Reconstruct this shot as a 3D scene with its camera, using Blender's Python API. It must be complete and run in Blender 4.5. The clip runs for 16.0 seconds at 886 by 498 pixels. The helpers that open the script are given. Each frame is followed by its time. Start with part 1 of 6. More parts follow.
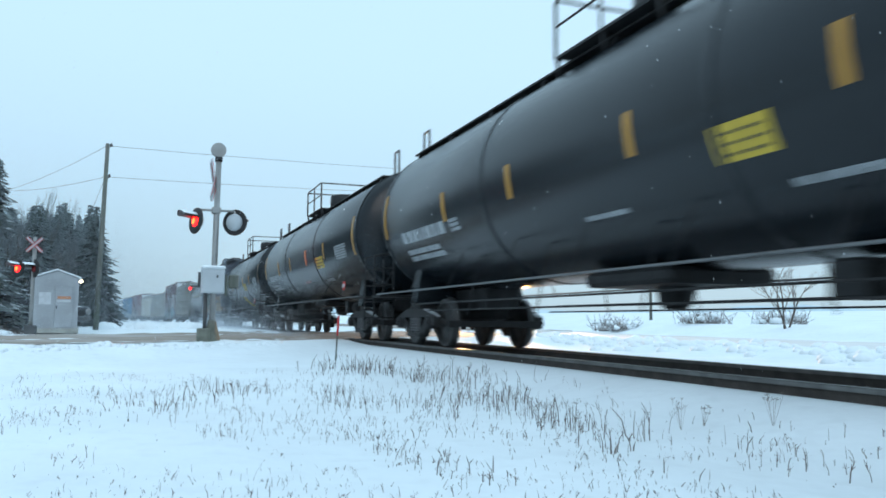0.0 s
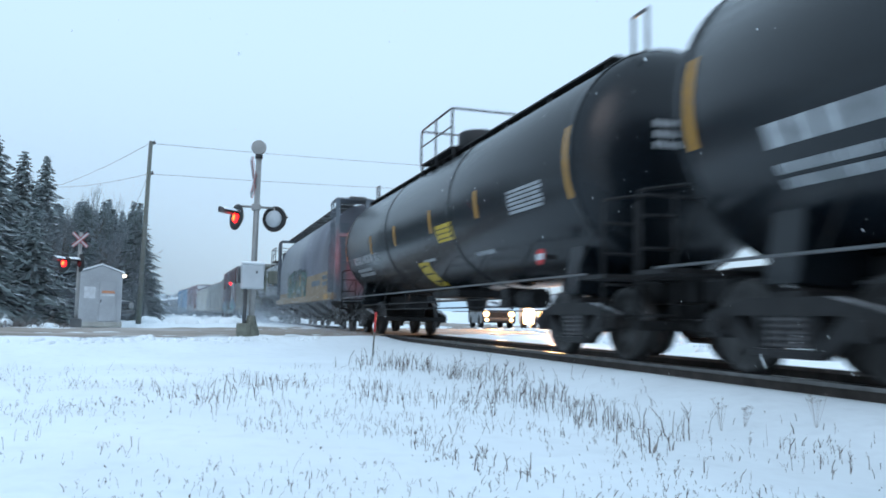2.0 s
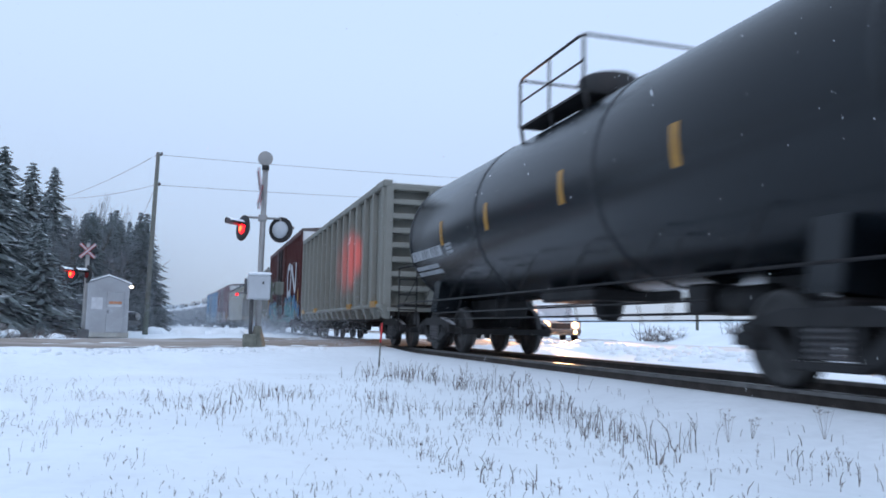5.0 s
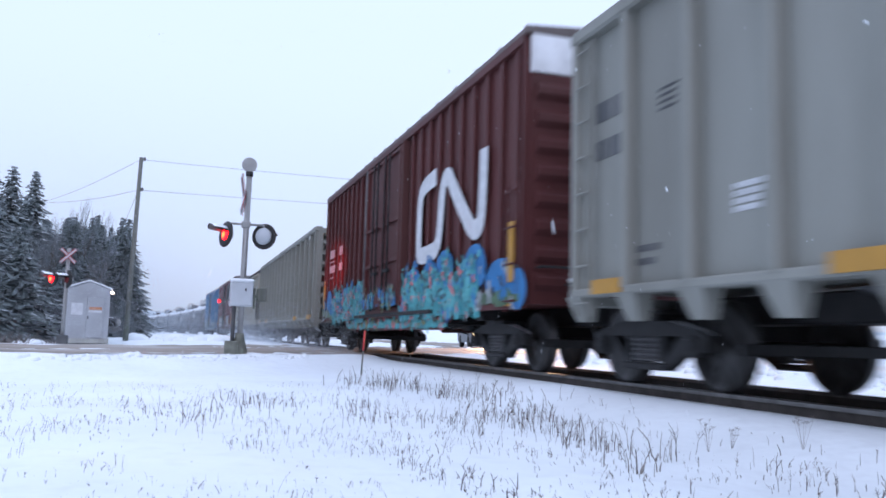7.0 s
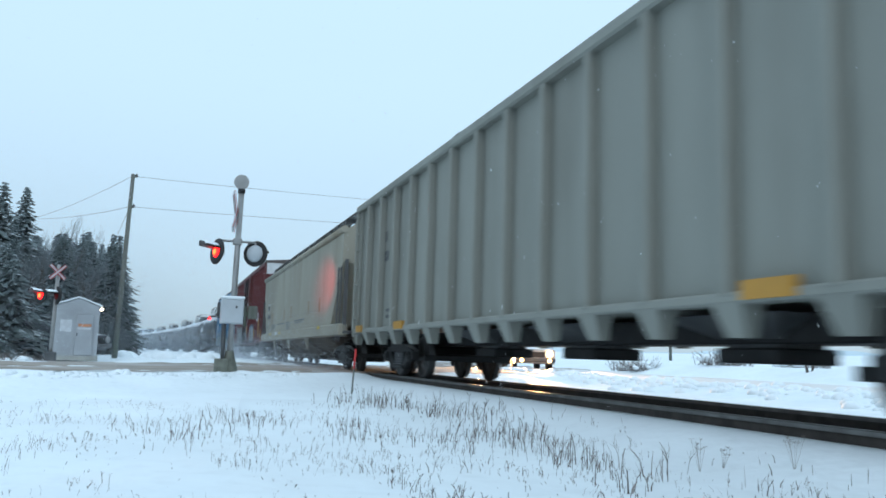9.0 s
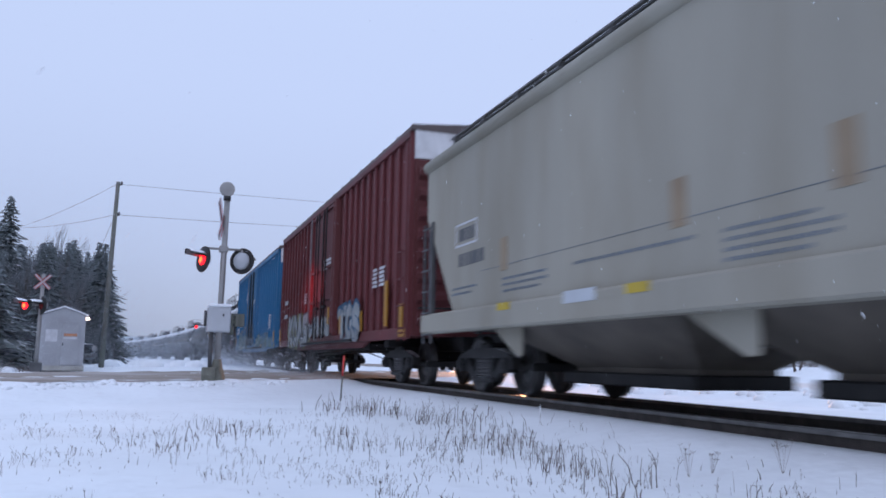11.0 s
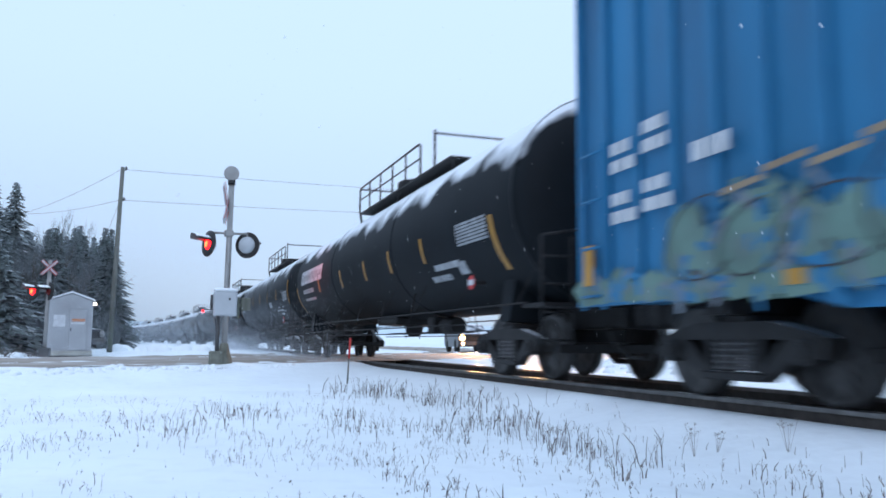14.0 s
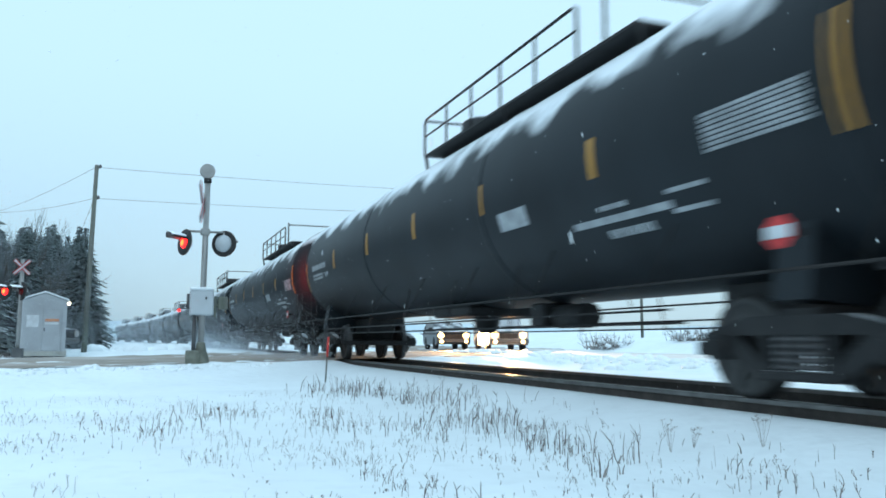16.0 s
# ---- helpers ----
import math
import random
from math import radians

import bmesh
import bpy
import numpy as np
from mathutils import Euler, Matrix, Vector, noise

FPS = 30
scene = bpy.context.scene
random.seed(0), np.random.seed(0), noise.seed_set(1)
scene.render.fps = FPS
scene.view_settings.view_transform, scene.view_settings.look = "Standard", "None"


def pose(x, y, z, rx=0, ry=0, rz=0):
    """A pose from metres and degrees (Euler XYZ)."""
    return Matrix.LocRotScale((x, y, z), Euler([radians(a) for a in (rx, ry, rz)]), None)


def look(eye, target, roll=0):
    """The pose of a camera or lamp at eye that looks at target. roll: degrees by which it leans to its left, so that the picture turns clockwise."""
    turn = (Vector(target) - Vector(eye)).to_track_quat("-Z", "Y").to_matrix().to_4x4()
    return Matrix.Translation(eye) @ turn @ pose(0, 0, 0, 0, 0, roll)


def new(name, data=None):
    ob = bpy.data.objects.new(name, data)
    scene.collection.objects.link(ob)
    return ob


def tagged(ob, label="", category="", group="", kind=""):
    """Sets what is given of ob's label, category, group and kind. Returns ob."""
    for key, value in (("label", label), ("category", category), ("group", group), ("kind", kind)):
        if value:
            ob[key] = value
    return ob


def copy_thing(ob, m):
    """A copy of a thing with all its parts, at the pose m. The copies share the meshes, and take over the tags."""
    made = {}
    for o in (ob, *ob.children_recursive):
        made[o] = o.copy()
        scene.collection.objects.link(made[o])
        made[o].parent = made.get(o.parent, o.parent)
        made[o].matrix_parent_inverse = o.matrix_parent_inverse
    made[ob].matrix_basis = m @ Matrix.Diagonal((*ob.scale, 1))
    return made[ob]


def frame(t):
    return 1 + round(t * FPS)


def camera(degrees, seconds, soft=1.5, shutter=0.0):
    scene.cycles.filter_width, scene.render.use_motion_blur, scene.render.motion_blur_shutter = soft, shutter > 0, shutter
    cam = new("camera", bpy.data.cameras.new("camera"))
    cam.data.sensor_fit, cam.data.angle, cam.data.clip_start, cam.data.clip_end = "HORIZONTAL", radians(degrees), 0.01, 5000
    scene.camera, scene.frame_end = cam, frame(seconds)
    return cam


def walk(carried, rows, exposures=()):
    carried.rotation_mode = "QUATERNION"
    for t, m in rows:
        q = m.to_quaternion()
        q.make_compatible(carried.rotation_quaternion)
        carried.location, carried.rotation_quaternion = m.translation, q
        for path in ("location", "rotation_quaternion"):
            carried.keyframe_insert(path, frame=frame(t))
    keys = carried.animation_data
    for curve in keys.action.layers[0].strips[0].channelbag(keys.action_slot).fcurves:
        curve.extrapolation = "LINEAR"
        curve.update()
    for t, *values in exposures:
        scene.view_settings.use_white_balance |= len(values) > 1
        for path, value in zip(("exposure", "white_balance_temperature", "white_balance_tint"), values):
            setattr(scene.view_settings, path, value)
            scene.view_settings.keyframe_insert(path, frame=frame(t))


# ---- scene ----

# world: the track runs along +Y, its centre line at x = 0, rail tops at z = 0; the train rolls towards -Y
SECONDS = 16.0
SPEED = 13.6
cam = camera(58.0, SECONDS, soft=1.7, shutter=0.42)
PATH = (
    (0.0, -6.050, 0.000, 0.490, -20.20, 5.15, -0.50),
    (0.5, -6.053, -0.004, 0.488, -20.45, 5.33, -0.54),
    (1.0, -6.050, 0.001, 0.494, -20.36, 5.57, -0.95),
    (1.5, -6.057, -0.006, 0.487, -19.23, 5.55, -1.22),
    (2.0, -6.066, -0.007, 0.481, -17.62, 4.95, -1.09),
    (2.5, -6.066, -0.005, 0.491, -16.44, 4.58, -0.89),
    (3.0, -6.064, -0.013, 0.493, -16.21, 4.70, -1.06),
    (3.5, -6.052, -0.005, 0.490, -16.30, 5.05, -0.99),
    (4.0, -6.064, -0.008, 0.487, -16.19, 5.29, -0.79),
    (6.5, -6.061, -0.017, 0.484, -18.85, 6.18, -1.73),
    (7.0, -6.061, -0.020, 0.480, -18.37, 6.33, -1.51),
    (7.5, -6.061, -0.025, 0.480, -18.27, 6.81, -0.92),
    (8.0, -6.052, -0.013, 0.478, -18.38, 6.98, -1.04),
    (8.5, -6.059, -0.018, 0.470, -18.93, 7.40, -1.78),
    (11.0, -6.028, 0.005, 0.511, -19.71, 7.95, -0.93),
    (11.5, -6.025, -0.013, 0.518, -19.58, 7.40, -0.22),
    (12.0, -6.032, -0.010, 0.524, -19.38, 7.33, -0.59),
    (12.5, -6.027, 0.007, 0.523, -19.84, 7.24, -0.27),
    (13.0, -6.017, 0.003, 0.518, -19.88, 6.70, -0.04),
    (13.5, -6.030, 0.001, 0.517, -19.63, 6.42, -0.47),
    (14.0, -6.024, 0.001, 0.516, -19.27, 6.65, -0.43),
    (14.5, -6.010, 0.004, 0.516, -19.98, 6.96, -0.05),
    (15.0, -6.015, -0.002, 0.521, -20.60, 7.13, 0.13),
    (15.5, -6.013, 0.007, 0.516, -20.73, 6.79, -0.02),
    (16.0, -6.014, 0.008, 0.519, -20.78, 6.49, -0.05),
)
EXPOSURES = ((0.0, 0.0, 6500, 14), (0.5, 0.03, 6500, 19), (1.0, 0.03, 6450, 9), (2.0, 0.03, 6500, 21), (2.5, 0.0, 6500, 16), (3.5, -0.12, 6500, 27), (4.2, -0.12, 6500, 28), (6.5, -0.1, 6500, 40), (7.0, 0.17, 6600, 40), (7.6, 0.22, 7000, 29), (8.0, 0.14, 6820, 18), (8.5, 0.07, 6700, 14), (10.8, -0.37, 6500, 42), (11.05, -0.32, 6500, 42), (11.5, 0.40, 6750, 30), (12.0, 0.3, 6800, 42), (12.5, 0.32, 6900, 24), (13.5, 0.1, 6600, 20), (14.0, 0.02, 6350, 29), (14.3, 0.0, 6500, 11), (15.0, 0.0, 6500, 10), (15.5, 0.03, 6480, 19), (16.0, 0.05, 6450, 11))
walk(cam, [(t, pose(x, y, z, 90 + p, r, w)) for t, x, y, z, w, p, r in PATH], EXPOSURES)

# ---- light: an overcast winter dusk ----
world = bpy.data.worlds.new("overcast_sky")
scene.world = world
world.use_nodes = True
wn, wl = world.node_tree.nodes, world.node_tree.links
wn.clear()
sky = wn.new("ShaderNodeTexSky")
sky.sky_type, sky.sun_disc = "NISHITA", False
sky.sun_elevation, sky.sun_rotation = radians(35), radians(207)
sky_bg = wn.new("ShaderNodeBackground")
sky_bg.inputs[1].default_value = 0.02
cloud_bg = wn.new("ShaderNodeBackground")
cloud_bg.inputs[0].default_value = (0.56, 0.84, 1.0, 1)
# an overcast sky is brighter towards the zenith
wco, wsep, wcube, wlum = wn.new("ShaderNodeTexCoord"), wn.new("ShaderNodeSeparateXYZ"), wn.new("ShaderNodeMath"), wn.new("ShaderNodeMath")
wcube.operation, wlum.operation = "POWER", "MULTIPLY_ADD"
wcube.use_clamp = True
wcube.inputs[1].default_value = 2.5
wlum.inputs[1].default_value = 0.55
whaze = wn.new("ShaderNodeMapRange")
whaze.interpolation_type = "SMOOTHSTEP"
whaze.inputs[1].default_value, whaze.inputs[2].default_value, whaze.inputs[3].default_value, whaze.inputs[4].default_value = -0.02, 0.34, 0.70, 0.96
wl.new(wsep.outputs["Z"], whaze.inputs[0])
wl.new(whaze.outputs[0], wlum.inputs[2])
wl.new(wco.outputs["Generated"], wsep.inputs[0])
wl.new(wsep.outputs["Z"], wcube.inputs[0])
wl.new(wcube.outputs[0], wlum.inputs[0])
wl.new(wlum.outputs[0], cloud_bg.inputs[1])
both, wout = wn.new("ShaderNodeAddShader"), wn.new("ShaderNodeOutputWorld")
wl.new(sky.outputs[0], sky_bg.inputs[0])
wl.new(sky_bg.outputs[0], both.inputs[0])
wl.new(cloud_bg.outputs[0], both.inputs[1])
wl.new(both.outputs[0], wout.inputs[0])
sun = new("sun", bpy.data.lights.new("sun", "SUN"))
sun.data.energy, sun.data.angle, sun.data.color = 0.3, radians(25), (1.0, 0.96, 0.92)
sun.matrix_world = look((-30, -60, 60), (0, 20, 0))

# ---- materials ----
def mat(name, color, rough=0.6, metal=0.0, vary=0.12, scale=3.0, grain=0.0, grain_scale=60.0, bump=0.0, dirt=None, dirt_amount=0.0,
        dirt_scale=1.2, stretch=(1, 1, 1), spec=0.5, emit=0.0, snow=0.0, rand=0.0, depth=0.02):
    """Principled paint with broad stains, fine grain, optional dirt and snow lying on upward faces."""
    m = bpy.data.materials.new(name)
    m.use_nodes = True
    n, l = m.node_tree.nodes, m.node_tree.links
    p = n["Principled BSDF"]
    p.inputs["Roughness"].default_value, p.inputs["Metallic"].default_value = rough, metal
    p.inputs["Specular IOR Level"].default_value = spec
    co, mp = n.new("ShaderNodeTexCoord"), n.new("ShaderNodeMapping")
    mp.inputs["Scale"].default_value = stretch
    l.new(co.outputs["Object"], mp.inputs[0])

    def noise_node(s, detail=4.0):
        k = n.new("ShaderNodeTexNoise")
        k.inputs["Scale"].default_value, k.inputs["Detail"].default_value = s, detail
        l.new(mp.outputs[0], k.inputs["Vector"])
        return k

    def mixed(a, b, fac):
        k = n.new("ShaderNodeMix")
        k.data_type = "RGBA"
        for sock, v in ((k.inputs["A"], a), (k.inputs["B"], b)):
            if isinstance(v, tuple):
                sock.default_value = (*v[:3], 1)
            else:
                l.new(v, sock)
        l.new(fac, k.inputs["Factor"])
        return k.outputs["Result"]

    def ramp(src, lo, hi, top=1.0):
        k = n.new("ShaderNodeMapRange")
        k.inputs[1].default_value, k.inputs[2].default_value, k.inputs[4].default_value = lo, hi, top
        l.new(src, k.inputs[0])
        return k.outputs[0]

    big = noise_node(scale)
    dark = tuple(max(0.0, c * (1 - vary)) for c in color)
    lite = tuple(min(1.0, c * (1 + vary)) for c in color)
    col = mixed(dark, lite, ramp(big.outputs[0], 0.3, 0.7))
    fine = noise_node(grain_scale, 2.0)
    if grain:
        col = mixed(col, tuple(c * 0.45 for c in color), ramp(fine.outputs[0], 0.52, 0.75, grain))
    if dirt:
        col = mixed(col, dirt, ramp(noise_node(dirt_scale, 6.0).outputs[0], 0.48, 0.72, dirt_amount))
    if rand:
        info = n.new("ShaderNodeObjectInfo")
        col = mixed(col, tuple(c * 0.5 for c in color), ramp(info.outputs["Random"], 0, 1, rand))
    if snow:
        geo, sep = n.new("ShaderNodeNewGeometry"), n.new("ShaderNodeSeparateXYZ")
        l.new(geo.outputs["Normal"], sep.inputs[0])
        add = n.new("ShaderNodeMath")
        add.operation = "MULTIPLY_ADD"
        l.new(noise_node(1.7, 9.0).outputs[0], add.inputs[0])
        add.inputs[1].default_value = 0.9
        l.new(sep.outputs["Z"], add.inputs[2])
        col = mixed(col, (0.82, 0.86, 0.9), ramp(add.outputs[0], 1.55 - snow, 1.75 - snow, 0.9))
    l.new(col, p.inputs["Base Color"])
    if bump:
        b = n.new("ShaderNodeBump")
        b.inputs["Strength"].default_value, b.inputs["Distance"].default_value = bump, depth
        l.new(fine.outputs[0], b.inputs["Height"])
        l.new(b.outputs[0], p.inputs["Normal"])
    if emit:
        p.inputs["Emission Color"].default_value = (*color, 1)
        p.inputs["Emission Strength"].default_value = emit
    return m


SNOW = mat("snow", (0.80, 0.85, 0.88), 0.7, vary=0.05, scale=0.6, grain=0.10, grain_scale=5, bump=0.45, depth=0.04)
SLUSH = mat("slushy_gravel", (0.27, 0.225, 0.19), 0.8, vary=0.3, scale=0.8, grain=0.5, grain_scale=12, bump=0.8, dirt=(0.55, 0.55, 0.55), dirt_amount=0.45, dirt_scale=0.5, stretch=(0.35, 1, 1))
PACKED = mat("packed_snow_road", (0.70, 0.70, 0.70), 0.7, vary=0.1, scale=0.6, grain=0.2, grain_scale=7, bump=0.7, dirt=(0.45, 0.40, 0.35), dirt_amount=0.5, dirt_scale=0.6, stretch=(1, 0.2, 1))
# greyer than snow, so that massed slivers blend as distance haze
FLAKE = mat("haze_and_snow_grey", (0.58, 0.65, 0.71), 0.9, vary=0.02, spec=0.0)
STEEL = mat("rail_steel", (0.17, 0.165, 0.16), 0.38, 1.0, vary=0.25, scale=4)
RUST = mat("rusty_rail_web", (0.055, 0.045, 0.04), 0.8, vary=0.3, scale=6, grain=0.5)
TIE = mat("creosoted_tie", (0.05, 0.042, 0.036), 0.9, vary=0.3, scale=5, grain=0.5, grain_scale=30, bump=0.6, dirt=(0.75, 0.78, 0.8), dirt_amount=0.8, dirt_scale=1.5)
BLACK = mat("black_tank_paint", (0.005, 0.008, 0.011), 0.26, spec=0.34, vary=0.25, scale=1.2, dirt=(0.016, 0.02, 0.025), dirt_amount=0.3, dirt_scale=0.9, stretch=(1, 0.5, 1))
BLACKSNOW = mat("black_tank_paint_with_snow", (0.008, 0.011, 0.014), 0.6, spec=0.10, vary=0.25, scale=1.2, dirt=(0.018, 0.021, 0.024), dirt_amount=0.35, dirt_scale=0.9, snow=0.70, stretch=(0.5, 0.55, 0.5))
GREYTANK = mat("grey_black_tank_paint", (0.013, 0.017, 0.021), 0.5, spec=0.18, vary=0.25, scale=1.2, dirt=(0.028, 0.032, 0.037), dirt_amount=0.4, dirt_scale=0.8, snow=0.66, stretch=(0.5, 0.6, 0.5))
IRON = mat("dark_truck_iron", (0.012, 0.012, 0.013), 0.65, spec=0.3, vary=0.4, scale=5, dirt=(0.05, 0.047, 0.045), dirt_amount=0.3, dirt_scale=3)
FROSTIRON = mat("snow_dusted_truck_iron", (0.012, 0.012, 0.013), 0.6, spec=0.3, vary=0.4, scale=5, dirt=(0.05, 0.047, 0.045), dirt_amount=0.3, dirt_scale=3, snow=0.16)
SPRING = mat("frosted_spring_steel", (0.05, 0.05, 0.053), 0.5, vary=0.3, scale=6)
WHEEL = mat("wheel_steel", (0.028, 0.027, 0.027), 0.5, 0.3, vary=0.5, scale=6, dirt=(0.09, 0.09, 0.092), dirt_amount=0.5, dirt_scale=5)
YELLOW = mat("amber_reflective_sheet", (0.416, 0.200, 0.024), 0.4, vary=0.1)
LEMON = mat("yellow_placard", (0.46, 0.32, 0.025), 0.5, vary=0.08)
STENCIL = mat("faded_stencil_paint", (0.30, 0.32, 0.335), 0.6, vary=0.3, scale=5)
WHITE = mat("white_stencil_paint", (0.50, 0.52, 0.54), 0.55, vary=0.15, scale=6)
BROWN = mat("boxcar_brown_paint", (0.088, 0.027, 0.026), 0.55, spec=0.18, vary=0.22, scale=0.8, dirt=(0.06, 0.035, 0.03), dirt_amount=0.5, dirt_scale=1.0, stretch=(1, 1, 0.3))
RED = mat("boxcar_oxide_paint", (0.142, 0.040, 0.042), 0.55, spec=0.18, vary=0.2, scale=0.8, dirt=(0.07, 0.035, 0.03), dirt_amount=0.45, dirt_scale=1.0, stretch=(1, 1, 0.3))
BLUE = mat("boxcar_blue_paint", (0.017, 0.155, 0.30), 0.5, spec=0.18, vary=0.2, scale=0.9, dirt=(0.05, 0.10, 0.17), dirt_amount=0.5, dirt_scale=1.0, stretch=(1, 1, 0.3))
SILVER = mat("galvanised_roof", (0.62, 0.64, 0.65), 0.5, 0.2, vary=0.15, snow=0.35, dirt=(0.25, 0.2, 0.17), dirt_amount=0.5)
BEIGE = mat("pale_grey_hopper_paint", (0.235, 0.242, 0.218), 0.6, spec=0.18, vary=0.1, scale=0.7, dirt=(0.14, 0.136, 0.118), dirt_amount=0.5, dirt_scale=1.0, stretch=(1, 1, 0.25))
CREAM = mat("cream_hopper_paint", (0.315, 0.30, 0.25), 0.6, spec=0.18, vary=0.1, scale=0.7, dirt=(0.20, 0.17, 0.12), dirt_amount=0.45, dirt_scale=1.0, stretch=(1, 1, 0.25))
GREYHOP = mat("weathered_blue_grey_paint", (0.15, 0.162, 0.195), 0.36, vary=0.18, scale=0.8, dirt=(0.16, 0.17, 0.18), dirt_amount=0.5, dirt_scale=0.7)
TAN = mat("faded_tan_band", (0.25, 0.185, 0.12), 0.65, vary=0.15, scale=1.2, dirt=(0.17, 0.10, 0.06), dirt_amount=0.6, dirt_scale=1.5)
DARKGREY = mat("dark_grey_paint", (0.07, 0.075, 0.08), 0.6, vary=0.2, dirt=(0.15, 0.14, 0.13), dirt_amount=0.4)
BLUEGREY = mat("blue_grey_hopper_end", (0.12, 0.15, 0.18), 0.6, vary=0.2, dirt=(0.2, 0.2, 0.2), dirt_amount=0.4)
ALU = mat("weathered_aluminium", (0.30, 0.30, 0.295), 0.45, 0.35, vary=0.12, scale=4)
HUTGREY = mat("hut_grey_paint", (0.34, 0.36, 0.38), 0.55, vary=0.12, scale=1.5, dirt=(0.24, 0.25, 0.26), dirt_amount=0.4)
CABINET = mat("grey_cabinet_paint", (0.44, 0.48, 0.51), 0.5, vary=0.08, scale=2, dirt=(0.3, 0.31, 0.32), dirt_amount=0.4)
MOSSY = mat("mossy_concrete", (0.17, 0.18, 0.15), 0.9, vary=0.3, scale=5, grain=0.4, bump=0.5, snow=0.2)
CONCRETE = mat("concrete", (0.36, 0.36, 0.33), 0.85, vary=0.2, scale=4, grain=0.3, bump=0.5)
POLE = mat("weathered_pole_wood", (0.14, 0.145, 0.13), 0.85, vary=0.25, scale=3, grain=0.5, grain_scale=30, stretch=(4, 4, 0.3), dirt=(0.12, 0.17, 0.11), dirt_amount=0.5)
RAILGREY = mat("worn_grey_handrail", (0.10, 0.105, 0.11), 0.45, vary=0.3, scale=4)
CYAN = mat("sprayed_paint_pale_cyan", (0.07, 0.36, 0.38), 0.5, spec=0.2, vary=0.25, scale=2.5)
NAVY = mat("sprayed_paint_dark_blue", (0.01, 0.075, 0.14), 0.5, spec=0.2, vary=0.2)
DIRTY = mat("grimy_brown_chute", (0.10, 0.085, 0.07), 0.8, vary=0.3, scale=1.5)
# hood lining: paled and reddened in colour to show the lens glow
GLOWLINER = mat("reddish_grey_hood_liner", (0.16, 0.14, 0.14), 0.3, vary=0.1)
MATTBLACK = mat("matt_black", (0.012, 0.012, 0.013), 0.6)
LENS_ON = mat("lit_red_lens", (1.0, 0.012, 0.012), 0.3, emit=4.5)
LENS_HOT = mat("lit_red_lens_core", (1.0, 0.12, 0.02), 0.3, emit=4.5)
LENS_OFF = mat("unlit_red_lens", (0.16, 0.01, 0.01), 0.15)
REDPAINT = mat("red_paint", (0.5, 0.03, 0.03), 0.55, vary=0.2)
HEAD = mat("lit_headlamp", (1.0, 0.62, 0.26), 0.3, emit=7.0)
WARM = mat("lit_wall_lamp", (1.0, 0.85, 0.6), 0.3, emit=6.0)
CARPAINT = mat("dark_car_paint", (0.05, 0.055, 0.065), 0.3, vary=0.1, snow=0.3)
CARPALE = mat("silver_car_paint", (0.4, 0.41, 0.43), 0.35, vary=0.1, snow=0.4)
GLASS = mat("dark_window_glass", (0.02, 0.025, 0.03), 0.08, vary=0.0)
RUBBER = mat("tyre_rubber", (0.02, 0.02, 0.02), 0.8)
BARK = mat("bark", (0.11, 0.09, 0.08), 0.9, vary=0.3, scale=6, grain=0.4, snow=0.1)
TWIG = mat("bare_twigs", (0.17, 0.145, 0.135), 0.9, vary=0.25, scale=3)
NEEDLE = mat("spruce_needles", (0.12, 0.15, 0.15), 0.85, vary=0.4, scale=0.9, rand=0.2, snow=0.19)
# far woods: haze is put into these two blue-grey base colours
HAZETWIG = mat("haze_tinted_twigs", (0.14, 0.165, 0.175), 0.95, vary=0.3, scale=0.25)
FARNEEDLE = mat("haze_tinted_needles", (0.085, 0.112, 0.115), 0.95, vary=0.35, scale=0.5, snow=0.06)
STALK = mat("dry_weed_stalks", (0.12, 0.095, 0.082), 0.9, vary=0.45, scale=8)
STRAW = mat("frosted_pale_stalks", (0.22, 0.195, 0.18), 0.9, vary=0.4, scale=9)
ORANGE = mat("faded_orange_sheet", (0.50, 0.22, 0.12), 0.5)
TEAL = mat("sprayed_paint_teal", (0.028, 0.26, 0.28), 0.5, spec=0.2, vary=0.3, scale=2.0, dirt=(0.015, 0.15, 0.19), dirt_amount=0.6, dirt_scale=2.2)
AZURE = mat("sprayed_paint_azure", (0.010, 0.15, 0.34), 0.5, spec=0.2, vary=0.2, scale=2.0)
PINK = mat("sprayed_paint_coral", (0.55, 0.11, 0.12), 0.5, vary=0.2)
GREEN = mat("sprayed_paint_green", (0.045, 0.11, 0.055), 0.5, vary=0.4, scale=2)
PALE = mat("sprayed_paint_silver", (0.27, 0.30, 0.31), 0.5, vary=0.2, scale=2, dirt=(0.1, 0.11, 0.11), dirt_amount=0.6, dirt_scale=3)
SEAFOAM = mat("sprayed_paint_seafoam", (0.085, 0.165, 0.14), 0.55, vary=0.3, scale=2, dirt=(0.1, 0.13, 0.14), dirt_amount=0.7, dirt_scale=3)
OLIVE = mat("sprayed_paint_olive", (0.15, 0.155, 0.06), 0.55, vary=0.3, scale=2)
# distance haze is mixed into the ridge's base colour
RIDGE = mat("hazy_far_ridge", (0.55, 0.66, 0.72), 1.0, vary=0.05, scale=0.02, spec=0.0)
ROOFDARK = mat("dull_roof_edge", (0.10, 0.08, 0.075), 0.6, vary=0.2, snow=0.25)
INK = mat("sprayed_paint_black", (0.02, 0.02, 0.025), 0.5)


